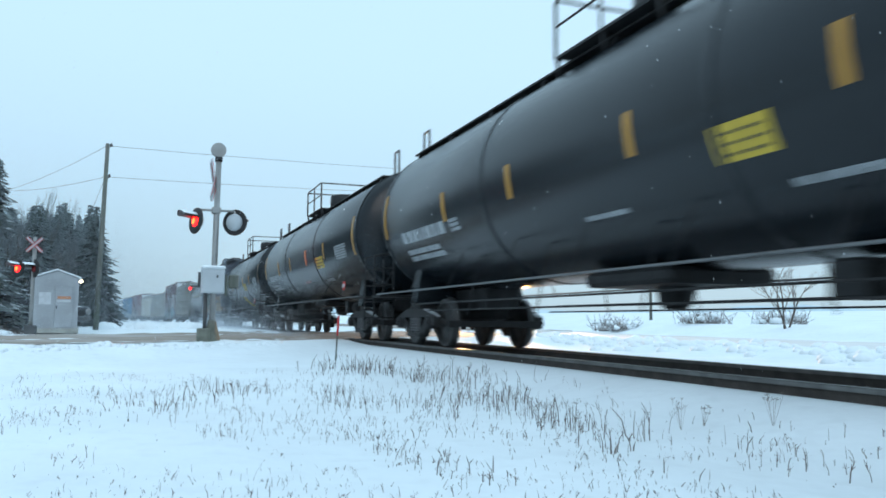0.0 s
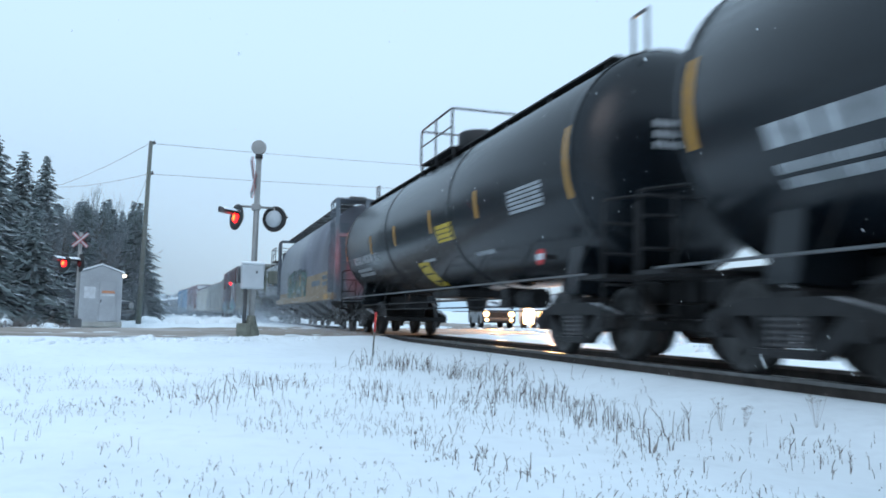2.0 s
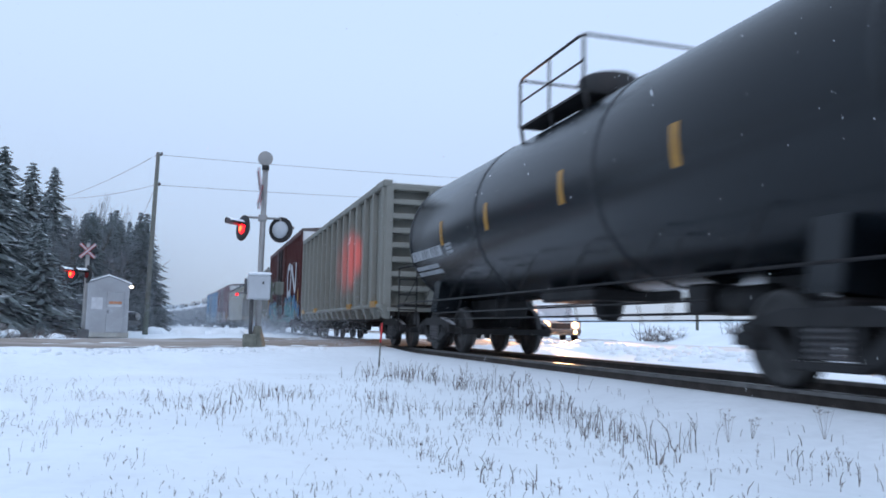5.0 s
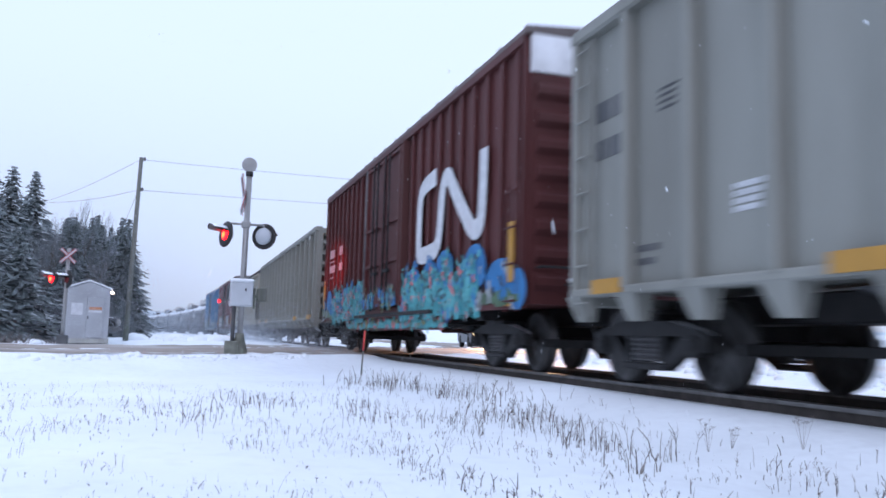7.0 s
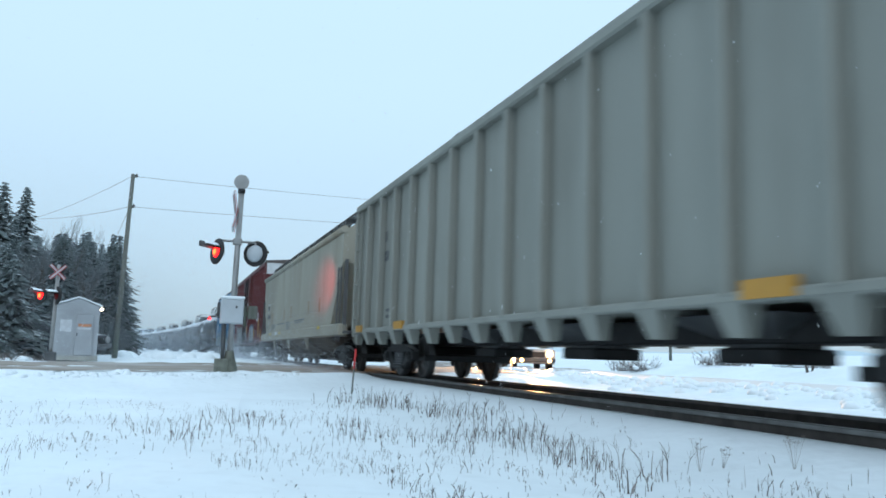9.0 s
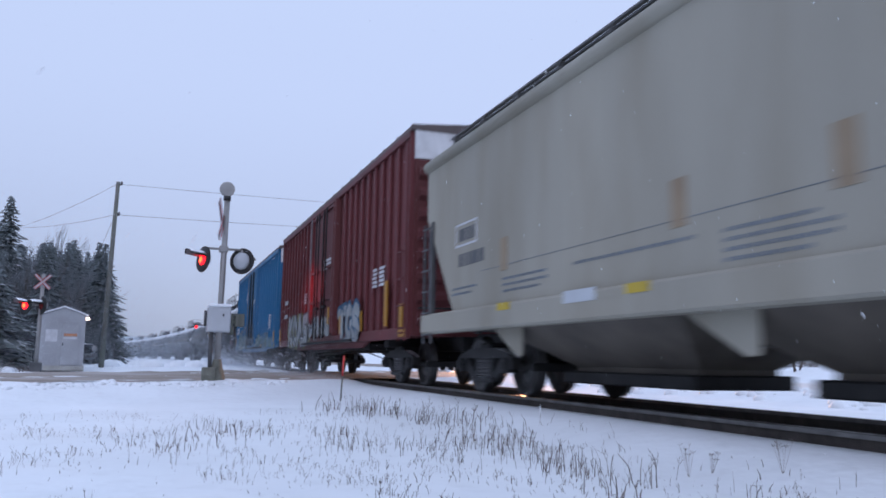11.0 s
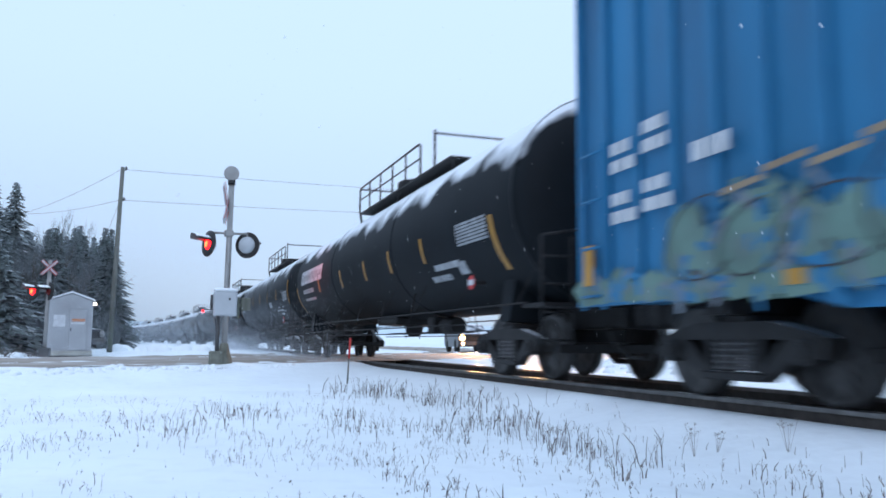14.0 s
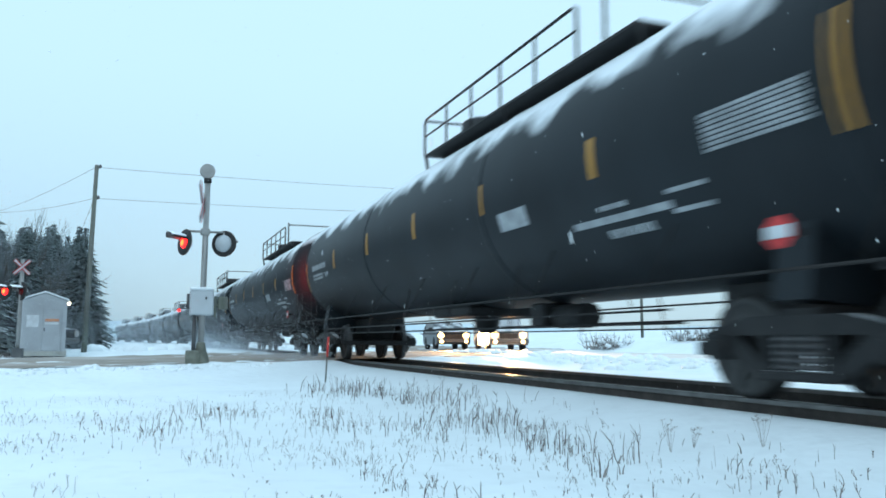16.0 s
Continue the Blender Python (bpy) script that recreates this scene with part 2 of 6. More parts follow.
# ---- mesh building ----
class Build:
    """Gathers vertices and faces of one mesh."""

    def __init__(self):
        self.v, self.f, self.s = [], [], []

    def add(self, verts, faces, smooth=False):
        k = len(self.v)
        self.v.extend(tuple(p) for p in verts)
        self.f.extend(tuple(i + k for i in q) for q in faces)
        self.s.extend([smooth] * len(faces))
        return self

    def box(self, x0, x1, y0, y1, z0, z1, c=0.0, m=None):
        """A box, with its edges chamfered by c."""
        if c <= 0:
            vs = [(x, y, z) for x in (x0, x1) for y in (y0, y1) for z in (z0, z1)]
            fs = [(0, 1, 3, 2), (4, 6, 7, 5), (0, 4, 5, 1), (2, 3, 7, 6), (0, 2, 6, 4), (1, 5, 7, 3)]
        else:
            b = bmesh.new()
            bmesh.ops.create_cube(b, size=1)
            for q in b.verts:
                q.co = Vector(((x0 + x1) / 2 + q.co.x * (x1 - x0), (y0 + y1) / 2 + q.co.y * (y1 - y0), (z0 + z1) / 2 + q.co.z * (z1 - z0)))
            bmesh.ops.bevel(b, geom=b.edges[:], offset=c, segments=1, affect="EDGES")
            b.verts.index_update()
            vs, fs = [tuple(q.co) for q in b.verts], [tuple(q.index for q in f.verts) for f in b.faces]
            b.free()
        if m is not None:
            vs = [m @ Vector(p) for p in vs]
        return self.add(vs, fs)

    def tube(self, p, q, r, n=8, r2=None, caps=True, smooth=True):
        p, q = Vector(p), Vector(q)
        r2 = r if r2 is None else r2
        w = (q - p).normalized()
        a = w.orthogonal().normalized()
        b = w.cross(a)
        ring = [a * math.cos(2 * math.pi * i / n) + b * math.sin(2 * math.pi * i / n) for i in range(n)]
        k = [p + d * r for d in ring] + [q + d * r2 for d in ring]
        self.add(k, [(i, (i + 1) % n, n + (i + 1) % n, n + i) for i in range(n)], smooth)
        if caps:
            self.add(k, [tuple(range(n))[::-1], tuple(range(n, 2 * n))])
        return self

    def pipe(self, pts, r, n=6):
        for a, b in zip(pts, pts[1:]):
            self.tube(a, b, r, n)
        return self

    def lathe(self, prof, axis="y", n=32, at=(0, 0, 0), smooth=True, close=False):
        """Turns (along, radius) pairs about an axis."""
        vs = []
        for a, r in prof:
            for i in range(n):
                c, s = r * math.cos(2 * math.pi * i / n), r * math.sin(2 * math.pi * i / n)
                p = {"y": (c, a, s), "x": (a, c, s), "z": (c, s, a)}[axis]
                vs.append((p[0] + at[0], p[1] + at[1], p[2] + at[2]))
        fs = [(j * n + i, j * n + (i + 1) % n, (j + 1) * n + (i + 1) % n, (j + 1) * n + i) for j in range(len(prof) - 1) for i in range(n)]
        self.add(vs, fs, smooth)
        if not close:
            self.add(vs, [tuple(range(n)), tuple(range((len(prof) - 1) * n, len(prof) * n))[::-1]])
        return self

    def sweep(self, section, y0, y1, smooth=False):
        """A closed (x, z) outline drawn out along y."""
        n = len(section)
        vs = [(x, y0, z) for x, z in section] + [(x, y1, z) for x, z in section]
        self.add(vs, [(i, (i + 1) % n, n + (i + 1) % n, n + i) for i in range(n)], smooth)
        return self.add(vs, [tuple(range(n))[::-1], tuple(range(n, 2 * n))])

    def plate(self, outline, x, thick=0.004):
        """A flat (y, z) outline on the side at x, proud towards -x."""
        n = len(outline)
        vs = [(x, y, z) for y, z in outline] + [(x - thick, y, z) for y, z in outline]
        self.add(vs, [(i, (i + 1) % n, n + (i + 1) % n, n + i) for i in range(n)])
        return self.add(vs, [tuple(range(n))[::-1], tuple(range(n, 2 * n))])

    def mesh(self, name, material):
        me = bpy.data.meshes.new(name)
        me.from_pydata(self.v, [], self.f)
        me.polygons.foreach_set("use_smooth", self.s)
        b = bmesh.new()
        b.from_mesh(me)
        bmesh.ops.remove_doubles(b, verts=b.verts[:], dist=0.0004)
        bmesh.ops.recalc_face_normals(b, faces=b.faces[:])
        b.to_mesh(me)
        b.free()
        me.materials.append(material)
        return me


def part(name, build, material, parent=None, label="", at=None):
    ob = new(name, build.mesh(name, material) if isinstance(build, Build) else build)
    if parent is not None:
        ob.parent = parent
    if at is not None:
        ob.matrix_basis = at
    return tagged(ob, label) if label else ob


def thing(name, label, category, at=None, group="", kind=""):
    ob = new(name)
    ob.empty_display_size = 0.2
    if at is not None:
        ob.matrix_basis = at
    return tagged(ob, label, category, group, kind)


def solid(name, build, material, label, category="", group="", kind="", at=None):
    return tagged(part(name, build, material, None, label, at), label, category, group, kind)


# ---- the ground, the roads and the track ----
def ease(a, b, v):
    k = min(1.0, max(0.0, (v - a) / (b - a)))
    return k * k * (3 - 2 * k)


def track_x(y):
    """The line bends gently to the left in the distance."""
    return 0.0 if y < 50 else -((y - 50) ** 2) / 2200


ROAD = ((-60, -10), (-30, 8.3), (-9.5, 21.0), (0, 27.3), (7, 32.4), (11.5, 38), (13.5, 47), (14, 60), (14, 120))


def road_distance(x, y):
    best = 1e9
    for (ax, ay), (bx, by) in zip(ROAD, ROAD[1:]):
        k = max(0.0, min(1.0, ((x - ax) * (bx - ax) + (y - ay) * (by - ay)) / ((bx - ax) ** 2 + (by - ay) ** 2)))
        best = min(best, math.hypot(x - ax - k * (bx - ax), y - ay - k * (by - ay)))
    return best


def ground_z(x, y):
    u = x - track_x(y)
    if u < -0.95:
        z = -0.09 - 0.245 * ease(0.95, 2.6, -u)
    elif u < 0.95:
        z = -0.21
    elif u < 1.25:
        z = -0.14
    else:
        z = -0.14 - 0.17 * ease(1.25, 3.0, u) + 0.22 * ease(6.5, 9.0, u)
        z += 0.55 * ease(16.5, 19.5, u) + 0.9 * ease(22, 45, u) + 3.0 * ease(60, 200, u)
    if abs(u) > 0.95:
        d = road_distance(x, y)
        lift = 1 - ease(4.2, 7.0, d)
        z = z * (1 - lift) - 0.035 * lift
        if u < -1.25 and y > 22:
            z = z * (1 - ease(26, 34, y + u * 0.5)) + 0.05 * ease(24, 34, y + u * 0.5)
        k = ease(1.3, 2.2, abs(u))
        z += k * (0.035 * noise.noise((x * 0.5, y * 0.5, 0)) + 0.020 * noise.noise((x * 1.9, y * 1.9, 3)) + 0.007 * noise.noise((x * 4.1, y * 4.1, 8)))
        if d > 4.2:
            z += 0.04 * (1 - ease(4.4, 6.0, d)) * (0.6 + noise.noise((x * 1.2, y * 1.2, 7)))
    return z


def axis_steps(fine, reach, edge):
    """Coordinates that are dense in the middle and widen outwards."""
    out, v, step = [], fine[0], fine[2]
    while v < fine[1]:
        out.append(v)
        v += step
    up, lo, grow = fine[1], fine[0], step
    while up < reach:
        out.append(up)
        grow *= 1.22
        up += grow
    out.append(edge)
    grow, low = step, []
    while lo > -reach:
        grow *= 1.22
        lo -= grow
        low.append(lo)
    return [-edge] + low[::-1] + out


def ground():
    xs, ys = axis_steps((-12, 16, 0.13), 500, 3000), axis_steps((1.5, 30, 0.14), 500, 3000)
    vs = [(x, y, ground_z(x, y)) for y in ys for x in xs]
    n = len(xs)
    fs = [(j * n + i, j * n + i + 1, (j + 1) * n + i + 1, (j + 1) * n + i) for j in range(len(ys) - 1) for i in range(n - 1)]
    return solid("ground", Build().add(vs, fs, True), SNOW, "snow-covered ground sloping gently below the railway track", "snow", kind="structure")


def strip(name, line, half, material, label, category, lift=0.02, cuts=14, step=0.6):
    """A road laid along a line of points, over the ground."""
    pts = []
    for (ax, ay), (bx, by) in zip(line, line[1:]):
        k = max(1, int(math.hypot(bx - ax, by - ay) / step))
        pts += [(ax + (bx - ax) * i / k, ay + (by - ay) * i / k) for i in range(k)]
    pts.append(line[-1])
    vs, fs = [], []
    for i, (x, y) in enumerate(pts):
        a, b = pts[max(0, i - 4)], pts[min(len(pts) - 1, i + 4)]
        d = Vector((b[0] - a[0], b[1] - a[1])).normalized()
        for j in range(cuts + 1):
            e = (j / cuts * 2 - 1) * half * (1 + 0.12 * noise.noise((i * 0.35, j // cuts * 9, 2)))
            px, py = x - d.y * e, y + d.x * e
            z = -0.02 if abs(px) < 1.9 and abs(py - 27) < 12 else ground_z(px, py)
            edge = abs(j / cuts * 2 - 1)
            z += lift * (1 - ease(0.9, 1.0, edge) * 1.6) + 0.014 * noise.noise((px * 2.2, py * 2.2, 1)) - 0.02 * math.cos(edge * 9)
            vs.append((px, py, z))
    m = cuts + 1
    fs = [(i * m + j, i * m + j + 1, (i + 1) * m + j + 1, (i + 1) * m + j) for i in range(len(pts) - 1) for j in range(cuts)]
    return solid(name, Build().add(vs, fs, True), material, label, category, kind="structure")


def sweep_track(section, off, y0, y1, step):
    b = Build()
    ys = [y0 + i * step for i in range(int((y1 - y0) / step) + 1)]
    n = len(section)
    vs = [(track_x(y) + off + x, y, z) for y in ys for x, z in section]
    b.add(vs, [(j * n + i, j * n + (i + 1) % n, (j + 1) * n + (i + 1) % n, (j + 1) * n + i) for j in range(len(ys) - 1) for i in range(n)])
    return b


def railway():
    bed = sweep_track([(-1.0, -0.25), (-0.92, -0.165), (0.92, -0.165), (1.0, -0.25)], 0, -80, 420, 4)
    track = solid("railway_track", bed, TIE, "single railway track with rusty rails and snow-dusted ties", "railway track", kind="structure")
    for off in (-0.755, 0.755):
        foot = part("rail", sweep_track([(-0.07, -0.165), (-0.07, -0.15), (-0.012, -0.13), (-0.012, -0.045), (0.012, -0.045), (0.012, -0.13), (0.07, -0.15), (0.07, -0.165)], off, -80, 420, 2), RUST, track)
        part("rail_head", sweep_track([(-0.036, -0.045), (-0.036, -0.006), (-0.028, 0), (0.028, 0), (0.036, -0.006), (0.036, -0.045)], off, -80, 420, 2), STEEL, foot, "polished steel running surface")
    tie = Build().box(-0.93, 0.93, -0.11, 0.11, -0.2, -0.142, 0.01).mesh("tie", TIE)
    for i in range(200):
        y = -6 + i * 0.55
        if abs(y - 27.3) > 4.2:
            part("tie", tie, None, track, at=pose(track_x(y), y, 0.008 * math.sin(i * 7.1), 0, 0, 1.2 * math.sin(i * 3.3)))
    for x0, x1 in ((-1.5, -0.86), (-0.66, 0.66), (0.86, 1.5)):
        part("crossing_panel", Build().box(x0, x1, 23.4, 31.2, -0.16, -0.01, 0.015), SLUSH, track, "slush-covered crossing panel")


# ---- freight cars: y runs along the car, the leading end at -y ----
def wheelset_mesh():
    b = Build()
    b.tube((-1.08, 0, 0), (1.08, 0, 0), 0.075, 10)
    for s in (-1, 1):
        b.lathe([(s * 0.70, 0.10), (s * 0.70, 0.20), (s * 0.735, 0.36), (s * 0.69, 0.40), (s * 0.69, 0.485), (s * 0.72, 0.485), (s * 0.74, 0.457), (s * 0.825, 0.453), (s * 0.825, 0.40), (s * 0.785, 0.36), (s * 0.80, 0.2), (s * 0.83, 0.15), (s * 0.83, 0.1)], "x", 28)
        for i in range(3):
            a = i * 2.09
            b.tube((s * 0.80, 0.27 * math.cos(a), 0.27 * math.sin(a)), (s * 0.81, 0.27 * math.cos(a), 0.27 * math.sin(a)), 0.035, 6)
    return b.mesh("wheelset", WHEEL)


WHEELSET = wheelset_mesh()
ROLLING = []


def side_frame_mesh(s):
    """A cast side frame with an open window either side of the springs."""
    b = Build()
    x = s * 1.06 + 0.07
    b.plate([(-1.10, 0.40), (-1.10, 0.57), (-0.92, 0.63), (-0.50, 0.72), (0.50, 0.72), (0.92, 0.63), (1.10, 0.57), (1.10, 0.40), (0.82, 0.43), (0.64, 0.56), (-0.64, 0.56), (-0.82, 0.43)], x, 0.14)
    for k in (-1, 1):
        b.plate([(k * 0.64, 0.555), (k * 0.82, 0.435), (k * 0.44, 0.20), (k * 0.32, 0.27)], x - 0.01, 0.12)
        b.plate([(k * 0.28, 0.26), (k * 0.37, 0.26), (k * 0.37, 0.57), (k * 0.28, 0.57)], x - 0.015, 0.11)
        b.tube((s * 0.98, k * 0.89, 0.457), (s * 1.19, k * 0.89, 0.457), 0.115, 12)
        b.tube((s * 1.19, k * 0.89, 0.457), (s * 1.215, k * 0.89, 0.457), 0.07, 8)
    b.box(s * 1.06 - 0.1, s * 1.06 + 0.1, -0.42, 0.42, 0.19, 0.27, 0.02)
    return b.mesh("side_frame", FROSTIRON)


SPRING_MESH = Build().lathe([(0.28 + 0.014 * k, 0.078 if k % 4 in (1, 2) else 0.052) for k in range(21)], "z", 10).mesh("spring", SPRING)
SIDE_FRAMES = {s: side_frame_mesh(s) for s in (-1, 1)}
BOLSTER = Build().box(-1.1, 1.1, -0.2, 0.2, 0.5, 0.80, 0.03).box(-0.4, 0.4, -0.3, 0.3, 0.78, 0.92, 0.02).mesh("truck", IRON)
BRAKE_BEAM = Build().box(-0.95, 0.95, -0.04, 0.04, 0.38, 0.5, 0.01).mesh("brake_beam", IRON)


def trucks(car, half):
    for y in (-half, half):
        t = part("truck", BOLSTER, None, car, at=pose(0, y, 0))
        for s in (-1, 1):
            part("side_frame", SIDE_FRAMES[s], None, t)
            for k in (-0.17, 0.0, 0.17):
                part("spring", SPRING_MESH, None, t, at=pose(s * 1.08, k, 0))
        for k in (-1.38, 1.38):
            part("brake_beam", BRAKE_BEAM, None, t, at=pose(0, k, 0))
        for k in (-0.89, 0.89):
            ROLLING.append(part("wheelset", WHEELSET, None, t, at=pose(0, k, 0.457)))


def couplers(car, length, z=0.86):
    for s in (-1, 1):
        e = s * length / 2
        b = Build().box(-0.12, 0.12, e - s * 0.95 if s > 0 else e, e if s > 0 else e + 0.95, z - 0.1, z + 0.1, 0.02)
        b.box(-0.2, 0.17, min(e, e - s * 0.35), max(e, e - s * 0.35), z - 0.16, z + 0.16, 0.05)
        part("coupler", b, IRON, car)
        hose = [(-0.35, e - s * 0.7, 0.75), (-0.36, e - s * 0.5, 0.5), (-0.3, e - s * 0.25, 0.34), (-0.2, e, 0.32)]
        part("air_hose", Build().pipe(hose, 0.025), RUBBER, car)


def bars(car, x_of, y0, z0, rows, material=WHITE, name="stencil", pitch=0.12, tall=0.07, gap=0.03, seed=1, tilt=0.0):
    """Unreadable stencilled writing: rows of short bars. rows: lengths in metres. x_of(z) is the side's surface."""
    rng = random.Random(seed)
    b = Build()
    for i, length in enumerate(rows):
        y, z = y0, z0 - i * pitch
        while y > y0 - length:
            w = tall * rng.choice((0.5, 0.7, 0.9, 1.3))
            x0, x1 = x_of(z), x_of(z - tall)
            b.add([(x0 - 0.005, y, z), (x0 - 0.005, y - w, z), (x1 - 0.005, y - w, z - tall), (x1 - 0.005, y, z - tall),
                   (x0 + 0.01, y, z), (x0 + 0.01, y - w, z), (x1 + 0.01, y - w, z - tall), (x1 + 0.01, y, z - tall)],
                  [(0, 1, 2, 3), (4, 7, 6, 5), (0, 4, 5, 1), (1, 5, 6, 2), (2, 6, 7, 3), (3, 7, 4, 0)])
            y -= w + gap
    return tagged(part(name, b, material, car), kind="stuff")


def wrap_plate(car, name, material, x_of, y0, y1, z0, z1, label="", n=6, lean=0.0):
    """A sheet stuck on a curved side between y0, y1 and z0, z1."""
    b = Build()
    for i in range(n):
        za, zb = z0 + (z1 - z0) * i / n, z0 + (z1 - z0) * (i + 1) / n
        la, lb = lean * i / n, lean * (i + 1) / n
        xa, xb = x_of(za), x_of(zb)
        b.add([(xa - 0.006, y0 + la, za), (xa - 0.006, y1 + la, za), (xb - 0.006, y1 + lb, zb), (xb - 0.006, y0 + lb, zb),
               (xa + 0.01, y0 + la, za), (xa + 0.01, y1 + la, za), (xb + 0.01, y1 + lb, zb), (xb + 0.01, y0 + lb, zb)],
              [(0, 1, 2, 3), (4, 7, 6, 5), (0, 4, 5, 1), (2, 6, 7, 3), (0, 3, 7, 4), (1, 2, 6, 5)])
    return part(name, b, material, car, label)


def tank_car(label, length, inset=2.15, radius=1.53, zc=2.60, body=BLACK, stripes=(), placards=(), writing=(), platform=3.0, rail_dark=True, logo=False, deck_shift=0.0, crown_walk=False, gap=0.0, rise=0.72, head_text=False):
    car = thing("tank_car", label, "tank car")
    half, straight = length / 2 - 0.75, length / 2 - 0.75 - 0.45
    head = [(radius * math.sin(a), straight + 0.45 * math.cos(a)) for a in [math.pi / 2 * i / 8 for i in range(9)]]
    prof = [(-y, max(0.02, r)) for r, y in head] + [(-straight / 3, radius), (straight / 3, radius)] + [(y, max(0.02, r)) for r, y in head[::-1]]
    prof.sort()
    part("tank", Build().lathe(prof, "y", 48, (0, 0, zc)), body, car)

    def side(z):
        return -math.sqrt(max(0.01, radius ** 2 - (z - zc) ** 2))

    for k in (-straight + 0.01, -straight / 3, straight / 3, straight - 0.01):
        b = Build()
        b.lathe([(k - 0.05, radius + 0.001), (k - 0.04, radius + 0.012), (k + 0.04, radius + 0.012), (k + 0.05, radius + 0.001)], "y", 48, (0, 0, zc), close=True)
        part("weld_band", b, body, car)
    for s in (-1, 1):
        y0, y1 = sorted((s * (half + 0.45), s * (half - 3.1)))
        sill = Build().box(-0.33, 0.33, y0, y1, 0.72, 1.10, 0.02)
        sill.box(-1.5, 1.5, min(s * (half + 0.42), s * (half - 0.2)), max(s * (half + 0.42), s * (half - 0.2)), 0.98, 1.03)
        part("stub_sill", sill, IRON, car)
        saddle = Build()
        yb = s * (length / 2 - inset)
        ring = [(1.45 * math.sin(a), zc - (radius - 0.02) * math.cos(a)) for a in [-0.8 + 0.16 * i for i in range(11)]]
        saddle.sweep([(x, z) for x, z in ring] + [(1.15, 0.84), (0.4, 0.78), (-0.4, 0.78), (-1.15, 0.84)], yb - 0.2, yb + 0.2)
        part("saddle", saddle, body, car)
        ladder = Build()
        ye = s * (half + 0.35)
        for x in (-1.48, -1.05):
            ladder.pipe([(x, ye, 0.5), (x, ye, 1.9)], 0.018)
        for i in range(4):
            ladder.tube((-1.48, ye, 0.55 + i * 0.36), (-1.05, ye, 0.55 + i * 0.36), 0.016, 6)
        ladder.pipe([(-1.48, ye, 1.9), (-0.9, ye, 2.0), (0.9, ye, 2.0), (1.48, ye, 1.9), (1.48, ye, 1.03)], 0.018)
        part("end_rail", ladder, IRON, car)
        rung = s * (half - 0.35)
        if crown_walk:
            part("top_grab", Build().pipe([(-0.55, rung - 0.17, zc + radius * 0.9), (-0.55, rung - 0.17, zc + radius + 0.42), (-0.55, rung + 0.17, zc + radius + 0.42), (-0.55, rung + 0.17, zc + radius * 0.9)], 0.026), RAILGREY, car)
    b = Build()
    for sx in (-1, 1):
        for z, x in ((0.80, 1.42), (0.68, 1.25)):
            b.tube((sx * x, -length / 2 + 3.3, z), (sx * x, length / 2 - 3.3, z), 0.013, 6)
    for y in (-3.6, -1.2, 1.2, 3.6):
        for sx in (-1, 1):
            b.tube((sx * 1.3, y, 0.6), (sx * 1.1, y, 1.5), 0.011, 6)
    part("brake_rod", b, IRON, car)
    hand = Build()
    for sx in (-1, 1):
        hand.tube((sx * 1.52, -half, 1.04), (sx * 1.52, half, 1.04), 0.015, 6)
        for i in range(9):
            y = -half + 0.3 + i * (2 * half - 0.6) / 8
            part("handrail_strut", Build().tube((sx * 1.52, y, 1.04), (sx * 1.22, y, 1.62), 0.010, 5), IRON, car)
    part("handrail", hand, RAILGREY if crown_walk else IRON, car)
    part("bottom_outlet", Build().lathe([(0.66, 0.14), (0.72, 0.2), (0.9, 0.24), (1.1, 0.5)], "z", 16).box(-0.75, 0.75, -0.9, 0.9, 0.93, 1.12, 0.05), IRON, car)
    part("brake_cylinder", Build().tube((-0.35, -4.2, 0.85), (-0.35, -3.4, 0.85), 0.17, 12).box(-0.6, -0.1, -3.3, -2.9, 0.7, 1.05, 0.03), IRON, car)
    # walkway, dome and railing on the crown
    top, h, ds = zc + radius, platform / 2, deck_shift
    part("dome", Build().lathe([(top - 0.1, 0.47), (top + 0.46, 0.47), (top + 0.50, 0.44), (top + 0.52, 0.40)], "z", 20).box(-0.2, 0.2, -0.62, -0.4, top, top + 0.2, 0.02), MATTBLACK if not logo else IRON, car)
    for sx in (-1, 1):
        deck = Build()
        x0, x1 = sorted((sx * 0.62, sx * 1.02))
        deck.box(x0, x1, ds - h, ds + h, top - 0.12, top - 0.08)
        for k in (ds - h, ds, ds + h):
            deck.tube((sx * 1.0, k, top - 0.1), (sx * 0.95, k, top - 0.4), 0.03, 6)
        part("walkway", deck, IRON, car)
    if crown_walk:
        b = Build()
        b.box(-0.86, -0.50, -half + 0.5, half - 0.5, top - 0.17, top - 0.14)
        for k in range(9):
            y = -half + 0.7 + k * (2 * half - 1.4) / 8
            b.box(-0.84, -0.52, y - 0.03, y + 0.03, top - 0.3, top - 0.16)
        part("crown_walkway", b, IRON, car)
    rail = Build()
    spans = ((ds - h + gap, ds + h),)
    for sx in (-1, 1):
        for a, c in spans:
            rail.pipe([(sx * 1.02, a, top - 0.1), (sx * 1.02, a, top + rise - 0.06), (sx * 1.02, a + 0.1, top + rise), (sx * 1.02, c - 0.1, top + rise), (sx * 1.02, c, top + rise - 0.06), (sx * 1.02, c, top - 0.1)], 0.024)
            rail.tube((sx * 1.02, a, top + rise * 0.46), (sx * 1.02, c, top + rise * 0.46), 0.018, 6)
            k = max(2, int((c - a) / 1.0))
            for i in range(1, k):
                y = a + (c - a) * i / k
                rail.tube((sx * 1.02, y, top - 0.1), (sx * 1.02, y, top + rise - 0.01), 0.02, 6)
